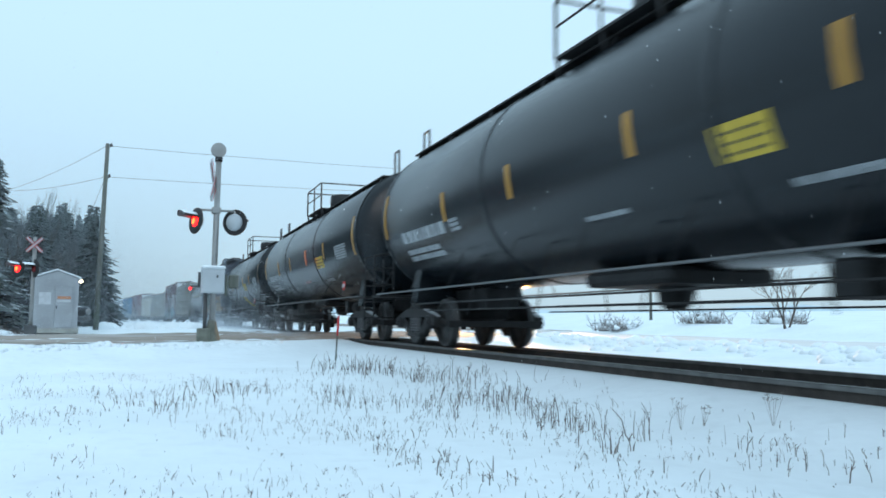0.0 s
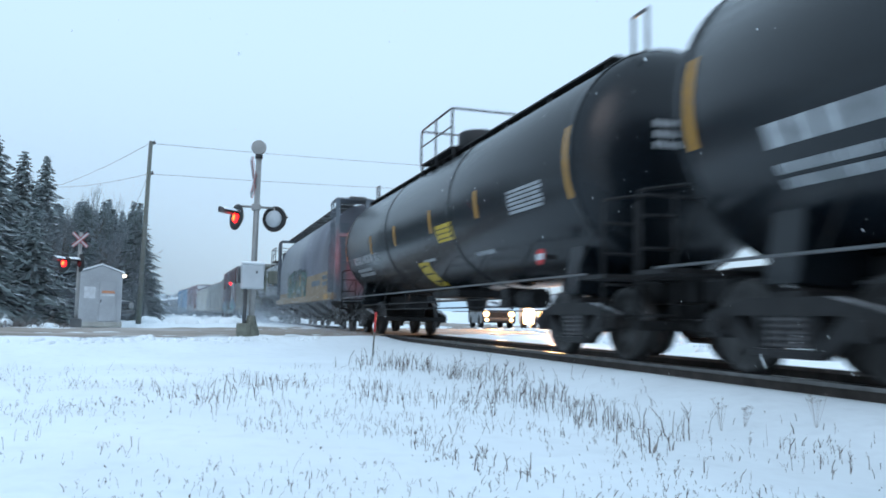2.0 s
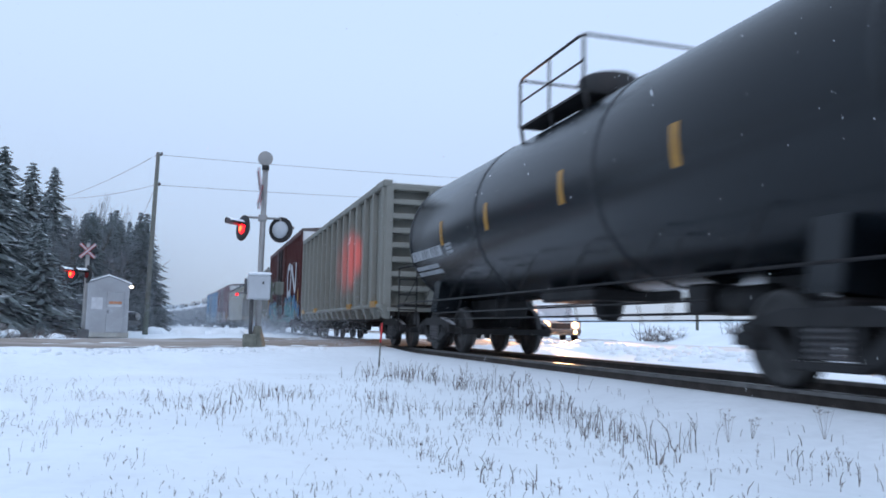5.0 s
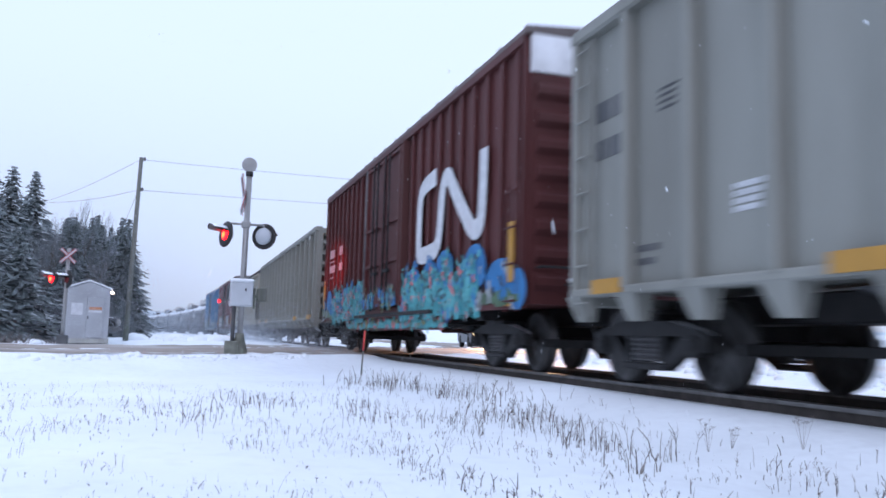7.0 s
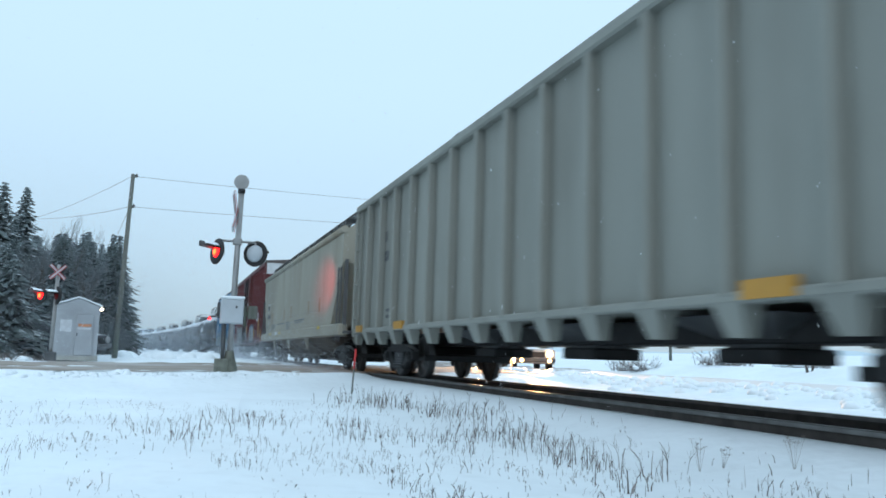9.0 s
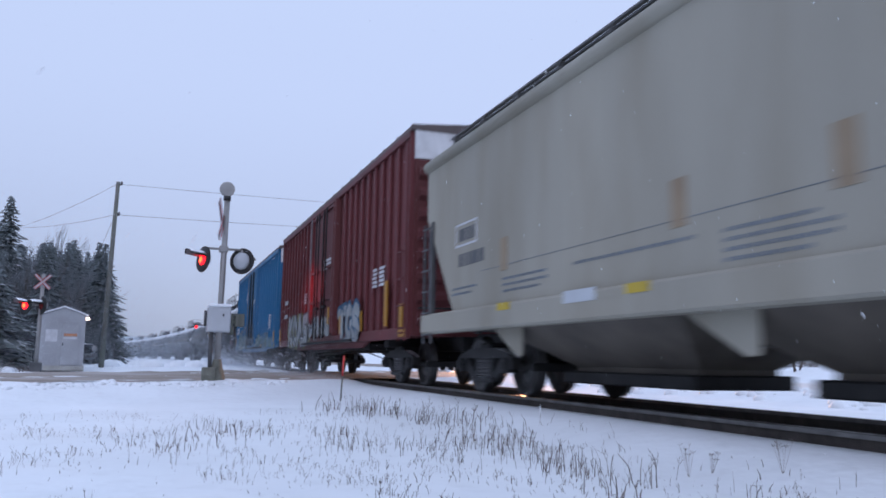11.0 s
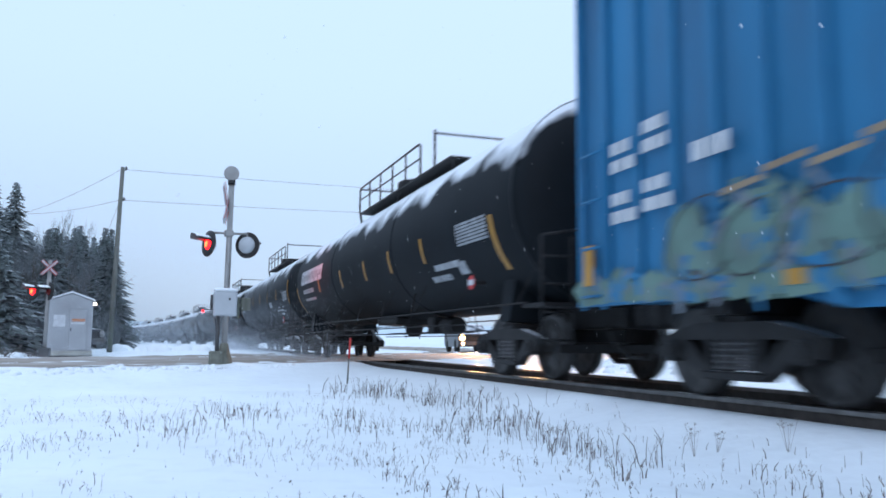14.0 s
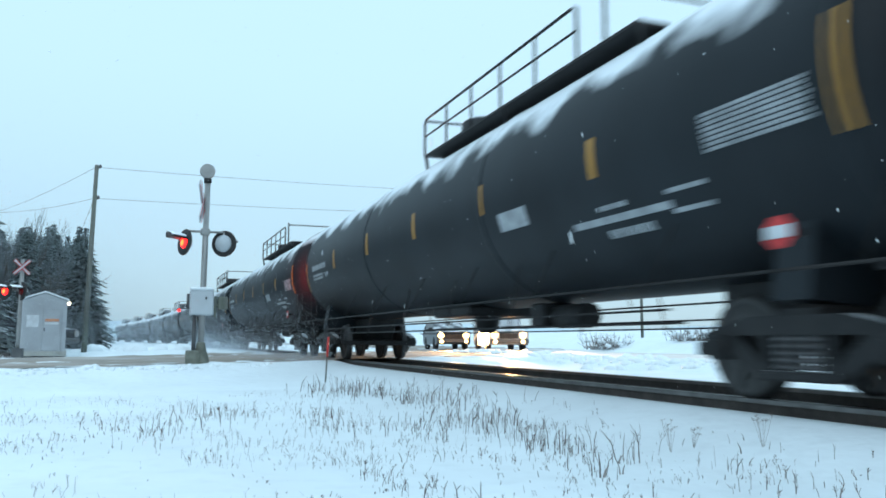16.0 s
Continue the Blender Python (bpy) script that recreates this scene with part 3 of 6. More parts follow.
    if gap:
        for sx in (-1, 1):
            rail.tube((sx * 1.02, ds - h + gap * 0.5, top - 0.1), (sx * 1.02, ds - h + gap * 0.5, top + rise + 0.06), 0.024, 6)
    for a in (ds - h + gap * 0.5, ds + h):
        rail.tube((-1.02, a, top + rise - 0.01), (1.02, a, top + rise - 0.01), 0.02, 6)
    part("platform_railing", rail, IRON if rail_dark else ALU, car)
    for y, z0, z1, w in stripes:
        wrap_plate(car, "reflective_stripe", YELLOW, side, y - w / 2, y + w / 2, z0, z1)
    for y0, y1, z0, z1, m, lean in placards:
        if m is REDPAINT:
            ym, zm, r = (y0 + y1) / 2, (z0 + z1) / 2, (z1 - z0) * 0.42
            board = part("placard", Build().plate([(ym + r * 1.1 * math.cos(0.785 * k + 0.39), zm + r * math.sin(0.785 * k + 0.39)) for k in range(8)], -1.52, 0.012), m, car, "red placard with a white band")
            part("placard_band", Build().box(-1.54, -1.533, ym - r * 0.95, ym + r * 0.95, zm - r * 0.36, zm + r * 0.36), WHITE, board)
            part("placard_holder", Build().box(-1.518, -1.3, ym - 0.03, ym + 0.03, zm - 0.03, zm + 0.03), IRON, car)
        else:
            wrap_plate(car, "placard", m, side, y0, y1, z0, z1, "", 6, lean)
        if m is LEMON:
            bars(car, lambda z: side(z) - 0.004, y1 - 0.06 + lean * 0.5, z1 - 0.07, [abs(y1 - y0) - 0.15] * 3, INK, "placard_text", (z1 - z0) / 3.6, 0.028, 0.02, 3)
    for i, (y, z, rows, tall) in enumerate(writing):
        bars(car, side, y, z, rows, STENCIL, "stencil", tall * 1.45, tall, tall * 0.3, 11 + i)
    if head_text:
        # small stencils on the leading head
        rng, b = random.Random(9), Build()
        for i in range(3):
            x = -0.55
            while x < 0.75 - 0.25 * i:
                w, z = rng.uniform(0.05, 0.10), zc + 0.45 - i * 0.14
                ys = [-(straight + 0.45 * math.sqrt(1 - min(0.98, (xx * xx + (zz - zc) ** 2) / radius ** 2))) for xx, zz in ((x, z), (x + w, z), (x + w, z - 0.09), (x, z - 0.09))]
                q = [(x, ys[0], z), (x + w, ys[1], z), (x + w, ys[2], z - 0.09), (x, ys[3], z - 0.09)]
                b.add([(px, py - 0.008, pz) for px, py, pz in q] + [(px, py + 0.01, pz) for px, py, pz in q], [(0, 1, 2, 3), (4, 7, 6, 5), (0, 4, 5, 1), (1, 5, 6, 2), (2, 6, 7, 3), (3, 7, 4, 0)])
                x += w + 0.03
        tagged(part("stencil", b, STENCIL, car), kind="stuff")
    if logo:
        # a row of six bold slanting white shapes
        for i in range(6):
            b = Build()
            ya = 8.35 - i * 0.62
            strokes = [(2.42, 2.53, 0.0, 0.50), (2.53, 2.76, 0.0, 0.17), (2.53, 2.76, 0.33, 0.50), (2.76, 2.87, 0.0, 0.50)]
            for za, zb, a0, a1 in strokes:
                xa, xb = side(za) - 0.007, side(zb) - 0.007
                la, lb = (za - 2.5) * 0.35, (zb - 2.5) * 0.35
                q = [(xa, ya - a0 - la, za), (xa, ya - a1 - la, za), (xb, ya - a1 - lb, zb), (xb, ya - a0 - lb, zb)]
                b.add(q + [(x + 0.02, y, z) for x, y, z in q], [(0, 1, 2, 3), (4, 7, 6, 5), (0, 4, 5, 1), (1, 5, 6, 2), (2, 6, 7, 3), (3, 7, 4, 0)])
            part("white_mark", b, WHITE, car, "bold white painted shape")
    trucks(car, length / 2 - inset)
    couplers(car, length)
    return car


def corrugated_end(b, y, s, w, z0, z1, n, depth=0.09):
    """Horizontal ribs across a car's end."""
    for i in range(n):
        za = z0 + (z1 - z0) * i / n
        h = (z1 - z0) / n
        prof = [(0, za + 0.08 * h), (depth, za + 0.3 * h), (depth, za + 0.55 * h), (0, za + 0.78 * h)]
        vs = [(-w, y + s * d, z) for d, z in prof] + [(w, y + s * d, z) for d, z in prof]
        b.add(vs, [(0, 4, 5, 1), (1, 5, 6, 2), (2, 6, 7, 3), (0, 1, 2, 3), (4, 7, 6, 5)])


def side_ladder(car, x, y, z0, z1, w=0.42, material=None, n=None):
    b = Build()
    for k in (-w / 2, w / 2):
        b.box(x - 0.03, x + 0.01, y + k - 0.02, y + k + 0.02, z0, z1)
    n = n or int((z1 - z0) / 0.38)
    for i in range(n):
        z = z0 + 0.15 + i * (z1 - z0 - 0.25) / max(1, n - 1)
        b.tube((x - 0.05, y - w / 2, z), (x - 0.05, y + w / 2, z), 0.016, 6)
    part("ladder", b, material or IRON, car)


def blob(b, x, y, z, ry, rz, n=10, seed=0, wob=0.25):
    rng = random.Random(seed)
    b.plate([(y + ry * math.cos(6.283 * i / n) * (1 + wob * (rng.random() - 0.5)), z + rz * math.sin(6.283 * i / n) * (1 + wob * (rng.random() - 0.5))) for i in range(n)], x)


def box_car(label, length, top, paint, graffiti=None, logo=False, rib=0.62, writing=(), drop=0.78, inset=2.45, stripes=(), end_stripe=(1.15, 0.45)):
    car = thing("box_car", label, "boxcar")
    e, w, z0 = length / 2 - 0.62, 1.42, 0.98
    part("body", Build().box(-w, w, -e, e, z0, top - 0.12, 0.01), paint, car)
    post_mesh = Build().box(-0.045, 0.045, -0.03, 0.03, z0, top - 0.2).mesh("corner_post", paint)
    rib_mesh = Build().box(-0.0375, 0.0375, -0.055, 0.055, z0 + 0.12, top - 0.3, 0.015).mesh("rib", paint)
    door = 1.6
    y = -e + 0.30
    while y < e - 0.1:
        if abs(y) > door + 0.25:
            for sx in (-1, 1):
                part("rib", rib_mesh, None, car, at=pose(sx * (w + 0.0375), y, 0))
        y += rib
    for sx in (-1, 1):
        for k in (-e + 0.03, e - 0.03):
            part("corner_post", post_mesh, None, car, at=pose(sx * (w + 0.045), k, 0))
    for sx in (-1, 1):
        x0, x1 = sorted((sx * w, sx * (w + 0.10)))
        part("side_sill", Build().box(x0, x1, -e, e, z0 - 0.06, z0 + 0.16, 0.01).add([(sx * (w + 0.02), -e + 2.9, z0), (sx * (w + 0.02), -e + 3.8, drop), (sx * (w + 0.02), e - 3.8, drop), (sx * (w + 0.02), e - 2.9, z0), (sx * (w - 0.04), -e + 2.9, z0), (sx * (w - 0.04), -e + 3.8, drop), (sx * (w - 0.04), e - 3.8, drop), (sx * (w - 0.04), e - 2.9, z0)], [(0, 1, 2, 3), (4, 7, 6, 5), (1, 5, 6, 2), (0, 4, 5, 1), (2, 6, 7, 3)]), paint, car)
        part("top_chord", Build().box(x0, x1, -e, e, top - 0.3, top - 0.16, 0.01), paint, car)
    for sx in (-1, 1):
        d = Build()
        x0, x1 = sorted((sx * (w + 0.03), sx * (w + 0.12)))
        d.box(x0, x1, -door, door, z0 + 0.2, top - 0.35, 0.02)
        dr = part("door", d, paint, car)
        xa, xb = sorted((sx * (w + 0.12), sx * (w + 0.185)))
        for z in (z0 + 0.28, z0 + 1.2, z0 + 2.1, top - 0.45):
            part("batten", Build().box(xa, xb, -door + 0.05, door - 0.05, z - 0.04, z + 0.04, 0.01), paint, dr)
        for yy in (-door + 0.06, -0.05, door - 0.06):
            part("stile", Build().box(xa - 0.003, xb + 0.003, yy - 0.05, yy + 0.05, z0 + 0.22, top - 0.4, 0.01), paint, dr)
        for yy in (-0.75, -0.35, 0.35, 0.75):
            part("lock_rod", Build().tube((sx * (w + 0.21), yy, z0 + 0.1), (sx * (w + 0.21), yy, top - 0.4), 0.022, 6), IRON, dr)
        for ya in (-0.8, 0.3):
            part("lock_handle", Build().box(*sorted((sx * (w + 0.16), sx * (w + 0.22))), ya, ya + 0.5, z0 + 0.95, z0 + 1.02), IRON, dr)
        for yy in (-door - 0.1, door + 0.1):
            part("door_post", Build().box(*sorted((sx * w, sx * (w + 0.17))), yy - 0.06, yy + 0.06, z0 + 0.16, top - 0.32, 0.012), paint, car)
        part("lock_bar", Build().tube((sx * (w + 0.20), door - 0.02, z0 + 0.1), (sx * (w + 0.20), door - 0.02, top - 0.4), 0.026, 6), RAILGREY, dr, "worn grey lock bar")
        part("door_track", Build().box(*sorted((sx * (w + 0.09), sx * (w + 0.17))), -door - 2.4, door + 1.2, z0 - 0.05, z0 + 0.02), IRON, car)
    for s in (-1, 1):
        b = Build()
        b.box(-w, w, min(s * e, s * (e + 0.05)), max(s * e, s * (e + 0.05)), z0, top - 0.75)
        wall = part("end_wall", b, paint, car)
        for k in range(8):
            b = Build()
            h = (top - 0.95 - z0) / 8
            corrugated_end(b, s * (e + 0.05), s, w - 0.08, z0 + 0.15 + k * h, z0 + 0.15 + (k + 1) * h, 1, 0.1)
            part("end_rib", b, paint, wall)
        b = Build().box(-w, w, min(s * e, s * (e + 0.06)), max(s * e, s * (e + 0.06)), top - 0.74, top - 0.10, 0.01)
        part("end_gable", b, SILVER, car, "white weathered upper end panel")
        part("brake_platform", Build().box(-0.9, 0.9, min(s * (e + 0.06), s * (e + 0.4)), max(s * (e + 0.06), s * (e + 0.4)), 1.25, 1.29), IRON, car)
        ya, yb = sorted((s * (e + 0.08), s * (e + 0.38)))
        part("platform_snow", Build().box(-0.86, 0.7, ya, yb, 1.29, 1.36, 0.03), SNOW, car, "snow caked on the end platform")
        part("end_handrail", Build().pipe([(-1.3, s * (e + 0.06), 1.5), (-1.3, s * (e + 0.22), 1.5), (1.3, s * (e + 0.22), 1.5), (1.3, s * (e + 0.06), 1.5)], 0.018), IRON, car)
        if s < 0:
            wheel = part("brake_wheel", Build().lathe([(-0.02, 0.25), (0.02, 0.25), (0.02, 0.29), (-0.02, 0.29)], "y", 20, (0.35, -e - 0.36, 2.25), close=True), IRON, car)
            part("spokes", Build().box(0.08, 0.62, -e - 0.37, -e - 0.35, 2.23, 2.27).box(0.33, 0.37, -e - 0.37, -e - 0.35, 1.98, 2.52).tube((0.35, -e - 0.36, 2.25), (0.35, -e - 0.1, 2.25), 0.03, 8), IRON, wheel)
    roof = Build().sweep([(-w - 0.1, top - 0.17), (-w - 0.1, top - 0.1), (0, top + 0.05), (w + 0.1, top - 0.1), (w + 0.1, top - 0.17)], -e - 0.07, e + 0.07)
    k = -e
    while k < e:
        for sx in (-1, 1):
            roof.tube((sx * (w + 0.08), k, top - 0.07), (0, k, top + 0.07), 0.03, 5)
        k += 1.05
    part("roof", roof, ROOFDARK, car, "dull roof dusted with snow")
    for yy in (-e + 0.35, e - 0.35):
        side_ladder(car, -w - 0.08, yy, z0 - 0.1, z0 + 1.75, material=paint)
    part("centre_sill", Build().box(-0.35, 0.35, -e, e, 0.70, 1.0, 0.02).box(-1.15, 1.15, -e + 4.2, e - 4.2, 0.74, 0.92, 0.02).box(-1.3, 1.3, -e + 2.0, -e + 2.3, 0.78, 1.0).box(-1.3, 1.3, e - 2.3, e - 2.0, 0.78, 1.0), IRON, car)
    part("brake_rigging", Build().tube((-0.7, -2.2, 0.75), (-0.7, 4.5, 0.62), 0.03, 6).tube((-0.3, -3.2, 0.74), (-0.3, -2.5, 0.74), 0.12, 10).tube((-1.1, -e + 3.2, 0.55), (-0.9, -1.0, 0.86), 0.014, 6), IRON, car)
    for y, z, h, out in ((-e + 0.32, *end_stripe, 0.10), (e - 0.28, *end_stripe, 0.10)) + tuple(stripes):
        part("reflective_stripe", Build().box(-w - out - 0.03, -w - out + 0.0, y - 0.09, y + 0.09, z, z + h), YELLOW, car)
    for y in (-e + 0.3, e - 0.3):
        part("sill_stripe", Build().box(-w - 0.106, -w - 0.1, y - 0.22, y + 0.22, z0 - 0.02, z0 + 0.12), YELLOW, car)
    for i, (y, z, rows, tall, out) in enumerate(writing):
        bars(car, lambda zz: -w - out, y, z, rows, STENCIL if out < 0.1 else WHITE, "stencil", tall * 1.5, tall, tall * 0.3, 30 + i)
    if graffiti:
        graffiti(car, -w - 0.082, e, z0, top)
    if logo:
        white_band(car, -w - 0.086)
    trucks(car, length / 2 - inset)
    couplers(car, length)
    return car


def white_band(car, x):
    """A continuous broad white painted band: an open rounded hook running into a zigzag."""
    line = [(4.05, 3.55), (4.75, 3.48), (4.98, 3.3), (5.0, 2.1), (4.9, 1.95), (4.3, 1.98), (4.0, 2.0), (3.82, 2.2), (3.72, 3.2), (3.6, 3.42), (3.38, 3.42), (3.2, 3.2), (2.45, 2.3), (2.2, 2.12), (1.98, 2.15), (1.88, 2.4), (1.85, 3.55)]
    line = [(-2.85 + (a - 5.0) * 1.14, c + 0.12 if c < 2.6 else c) for a, c in line]
    for _ in range(2):
        line = [line[0]] + [(p[0] + (q[0] - p[0]) * k, p[1] + (q[1] - p[1]) * k) for p, q in zip(line, line[1:]) for k in (0.25, 0.75)] + [line[-1]]
    b, w, n = Build(), 0.17, len(line)
    rim = []
    for i, (ya, za) in enumerate(line):
        p, q = line[max(0, i - 1)], line[min(n - 1, i + 1)]
        d = Vector((q[0] - p[0], q[1] - p[1])).normalized() * w
        rim.append(((ya - d.y, za + d.x), (ya + d.y, za - d.x)))
    vs = [(x - t, *side) for pair in rim for t in (0.0, 0.005) for side in pair]
    b.add(vs, [(4 * i + j, 4 * i + k, 4 * i + 4 + k, 4 * i + 4 + j) for i in range(n - 1) for j, k in ((0, 2), (2, 3), (3, 1), (1, 0))] + [(0, 1, 3, 2), (4 * n - 4, 4 * n - 2, 4 * n - 1, 4 * n - 3)])
    part("white_mark", b, WHITE, car, "broad white painted band")


def paint_bubbles(car, x, y0, y1, z0, z1, mats, count, size, seed, lift=0.0):
    """Sprayed lettering-like shapes that nobody can read, in overlapping colours."""
    rng = random.Random(seed)
    builds = [Build() for _ in mats]
    for i in range(count):
        k = i % len(mats)
        y, z = y0 + (y1 - y0) * rng.random(), z0 + (z1 - z0) * rng.random() ** 1.2
        r = size * (0.5 + rng.random())
        if k == 0:
            r *= 1.5
        if rng.random() < 0.5:
            blob(builds[k], x - 0.0012 * k - lift, y, z, r * 0.8, r * 0.9, 9, rng.random(), 0.7)
        else:
            a = rng.random() * 3.14
            d, n = Vector((math.cos(a), math.sin(a))) * r * 1.1, Vector((-math.sin(a), math.cos(a))) * r * 0.28
            builds[k].plate([(y + d.x + n.x, z + d.y + n.y), (y - d.x + n.x, z - d.y + n.y), (y - d.x - n.x, z - d.y - n.y), (y + d.x - n.x, z + d.y - n.y)], x - 0.0012 * k - lift)
    for m, b in zip(mats, builds):
        if b.f:
            tagged(part("graffiti", b, m, car), kind="stuff")


def jagged(b, x, y0, y1, z0, z1, rng, pitch=0.34):
    """A ragged band of painted slabs that overlap."""
    y = y0
    while y < y1:
        w, hi, lo = pitch * rng.uniform(0.7, 1.3), z1 - (z1 - z0) * rng.uniform(0, 0.32), z0 + (z1 - z0) * rng.uniform(0, 0.16)
        a = rng.uniform(-0.12, 0.12)
        b.plate([(y - w * 0.3, lo), (y + w * 0.6, lo - 0.03), (y + w * 1.15, (lo + hi) / 2), (y + w + a, hi - 0.08), (y + w * 0.4 + a, hi), (y + a, hi - 0.12), (y - w * 0.2, (lo + hi) / 2)], x)
        y += w


def wildstyle(car, x, y0, y1, z0, z1, base, inks, seed, density=11):
    """Tangled sprayed lettering that nobody can read: a ragged base, small hooks and arrows over it."""
    rng = random.Random(seed)
    b = Build()
    jagged(b, x, y0, y1, z0, z1, rng)
    tagged(part("graffiti", b, base, car), kind="stuff")
    for k, (m, share, size) in enumerate(inks):
        b = Build()
        for _ in range(int((y1 - y0) * density * share)):
            y, z = rng.uniform(y0, y1), z0 + (z1 - z0) * rng.betavariate(1.5, 1.6)
            r, a = size * rng.uniform(0.6, 1.5), rng.choice((0.1, 1.45, 1.6, 0.8, 2.3)) + rng.uniform(-0.25, 0.25)
            c, d = math.cos(a), math.sin(a)
            shape = rng.choice((((-1, -0.3), (0.6, -0.35), (1.1, 0.1), (0.6, 0.4), (-0.9, 0.25)), ((-1, -0.2), (0.3, -0.3), (0.3, -0.6), (1.1, 0.05), (0.3, 0.6), (0.3, 0.2), (-1, 0.2)), ((-0.8, -0.4), (0.2, -0.5), (0.9, -0.1), (0.7, 0.5), (0.3, 0.1), (-0.5, 0.1))))
            b.plate([(y + r * (p * c - q * d), z + r * (p * d + q * c)) for p, q in shape], x - 0.002 * (k + 1))
        tagged(part("graffiti", b, m, car), kind="stuff")


def tag_letter(car, x, line, w, edge_w, fill, edge, shift=(0.0, 0.0)):
    """One fat sprayed letter: a thick line of paint over a wider one in the edge colour."""
    for m, half, lift, dy, dz in ((edge, edge_w, 0.0, *shift), (fill, w, 0.004, 0.0, 0.0)):
        b = Build()
        for (ya, za), (yb, zb) in zip(line, line[1:]):
            d = Vector((yb - ya, zb - za)).normalized()
            n = Vector((-d.y, d.x)) * half
            b.plate([(ya + n.x + dy, za + n.y + dz), (yb + n.x + dy, zb + n.y + dz), (yb - n.x + dy, zb - n.y + dz), (ya - n.x + dy, za - n.y + dz)], x - lift)
        for i, (ya, za) in enumerate(line):
            b.plate([(ya + dy + half * math.cos(0.628 * k), za + dz + half * math.sin(0.628 * k)) for k in range(10)], x - lift - 0.0006 * (i + 1))
        tagged(part("graffiti", b, m, car), kind="stuff")


def graffiti_teal(car, x, e, z0, top):
    x -= 0.024
    inks = ((AZURE, 0.8, 0.13), (CYAN, 1.5, 0.12), (INK, 1.5, 0.075), (PINK, 0.6, 0.09), (PALE, 0.45, 0.06), (TEAL, 1.0, 0.09))
    b = Build()
    for y, z, ry, rz in ((-6.15, 1.62, 0.52, 0.40), (-4.6, 1.72, 0.5, 0.34), (-3.7, 1.62, 0.45, 0.33), (-2.6, 1.6, 0.5, 0.28), (-7.3, 1.35, 0.62, 0.34), (-7.9, 1.2, 0.3, 0.3), (6.85, 1.5, 0.42, 0.36), (7.7, 1.25, 0.32, 0.3), (5.9, 1.35, 0.5, 0.35), (4.4, 1.5, 0.6, 0.32), (2.7, 1.5, 0.6, 0.34)):
        blob(b, x, y, z, ry, rz, 18, y, 0.06)
    tagged(part("graffiti", b, AZURE, car, "blue sprayed cloud shapes"), kind="stuff")
    for y0, y1 in ((-e + 0.15, -6.3), (5.9, e - 0.15)):
        b = Build()
        jagged(b, x - 0.003, y0, y1, 0.98, 1.32, random.Random(5), 0.4)
        tagged(part("graffiti", b, GREEN, car, "green sprayed hills"), kind="stuff")
        paint_bubbles(car, x - 0.008, y0, y1, 1.0, 1.6, (PALE, INK, AZURE), 24, 0.08, 15)
    wildstyle(car, x - 0.006, -6.35, -1.75, 0.80, 1.98, TEAL, inks, 8)
    wildstyle(car, x - 0.006, 1.8, 6.1, 0.80, 1.92, TEAL, inks, 11)
    wildstyle(car, x - 0.10, -1.5, 1.5, 1.12, 1.62, AZURE, ((INK, 1.0, 0.10), (OLIVE, 0.6, 0.10), (TEAL, 0.8, 0.09), (PALE, 0.6, 0.07), (BROWN, 0.8, 0.12)), 19)
    wildstyle(car, x + 0.055, -4.6, 3.9, 0.66, 0.90, TEAL, ((CYAN, 0.7, 0.10), (PINK, 0.5, 0.09), (OLIVE, 0.5, 0.10)), 14, 7)


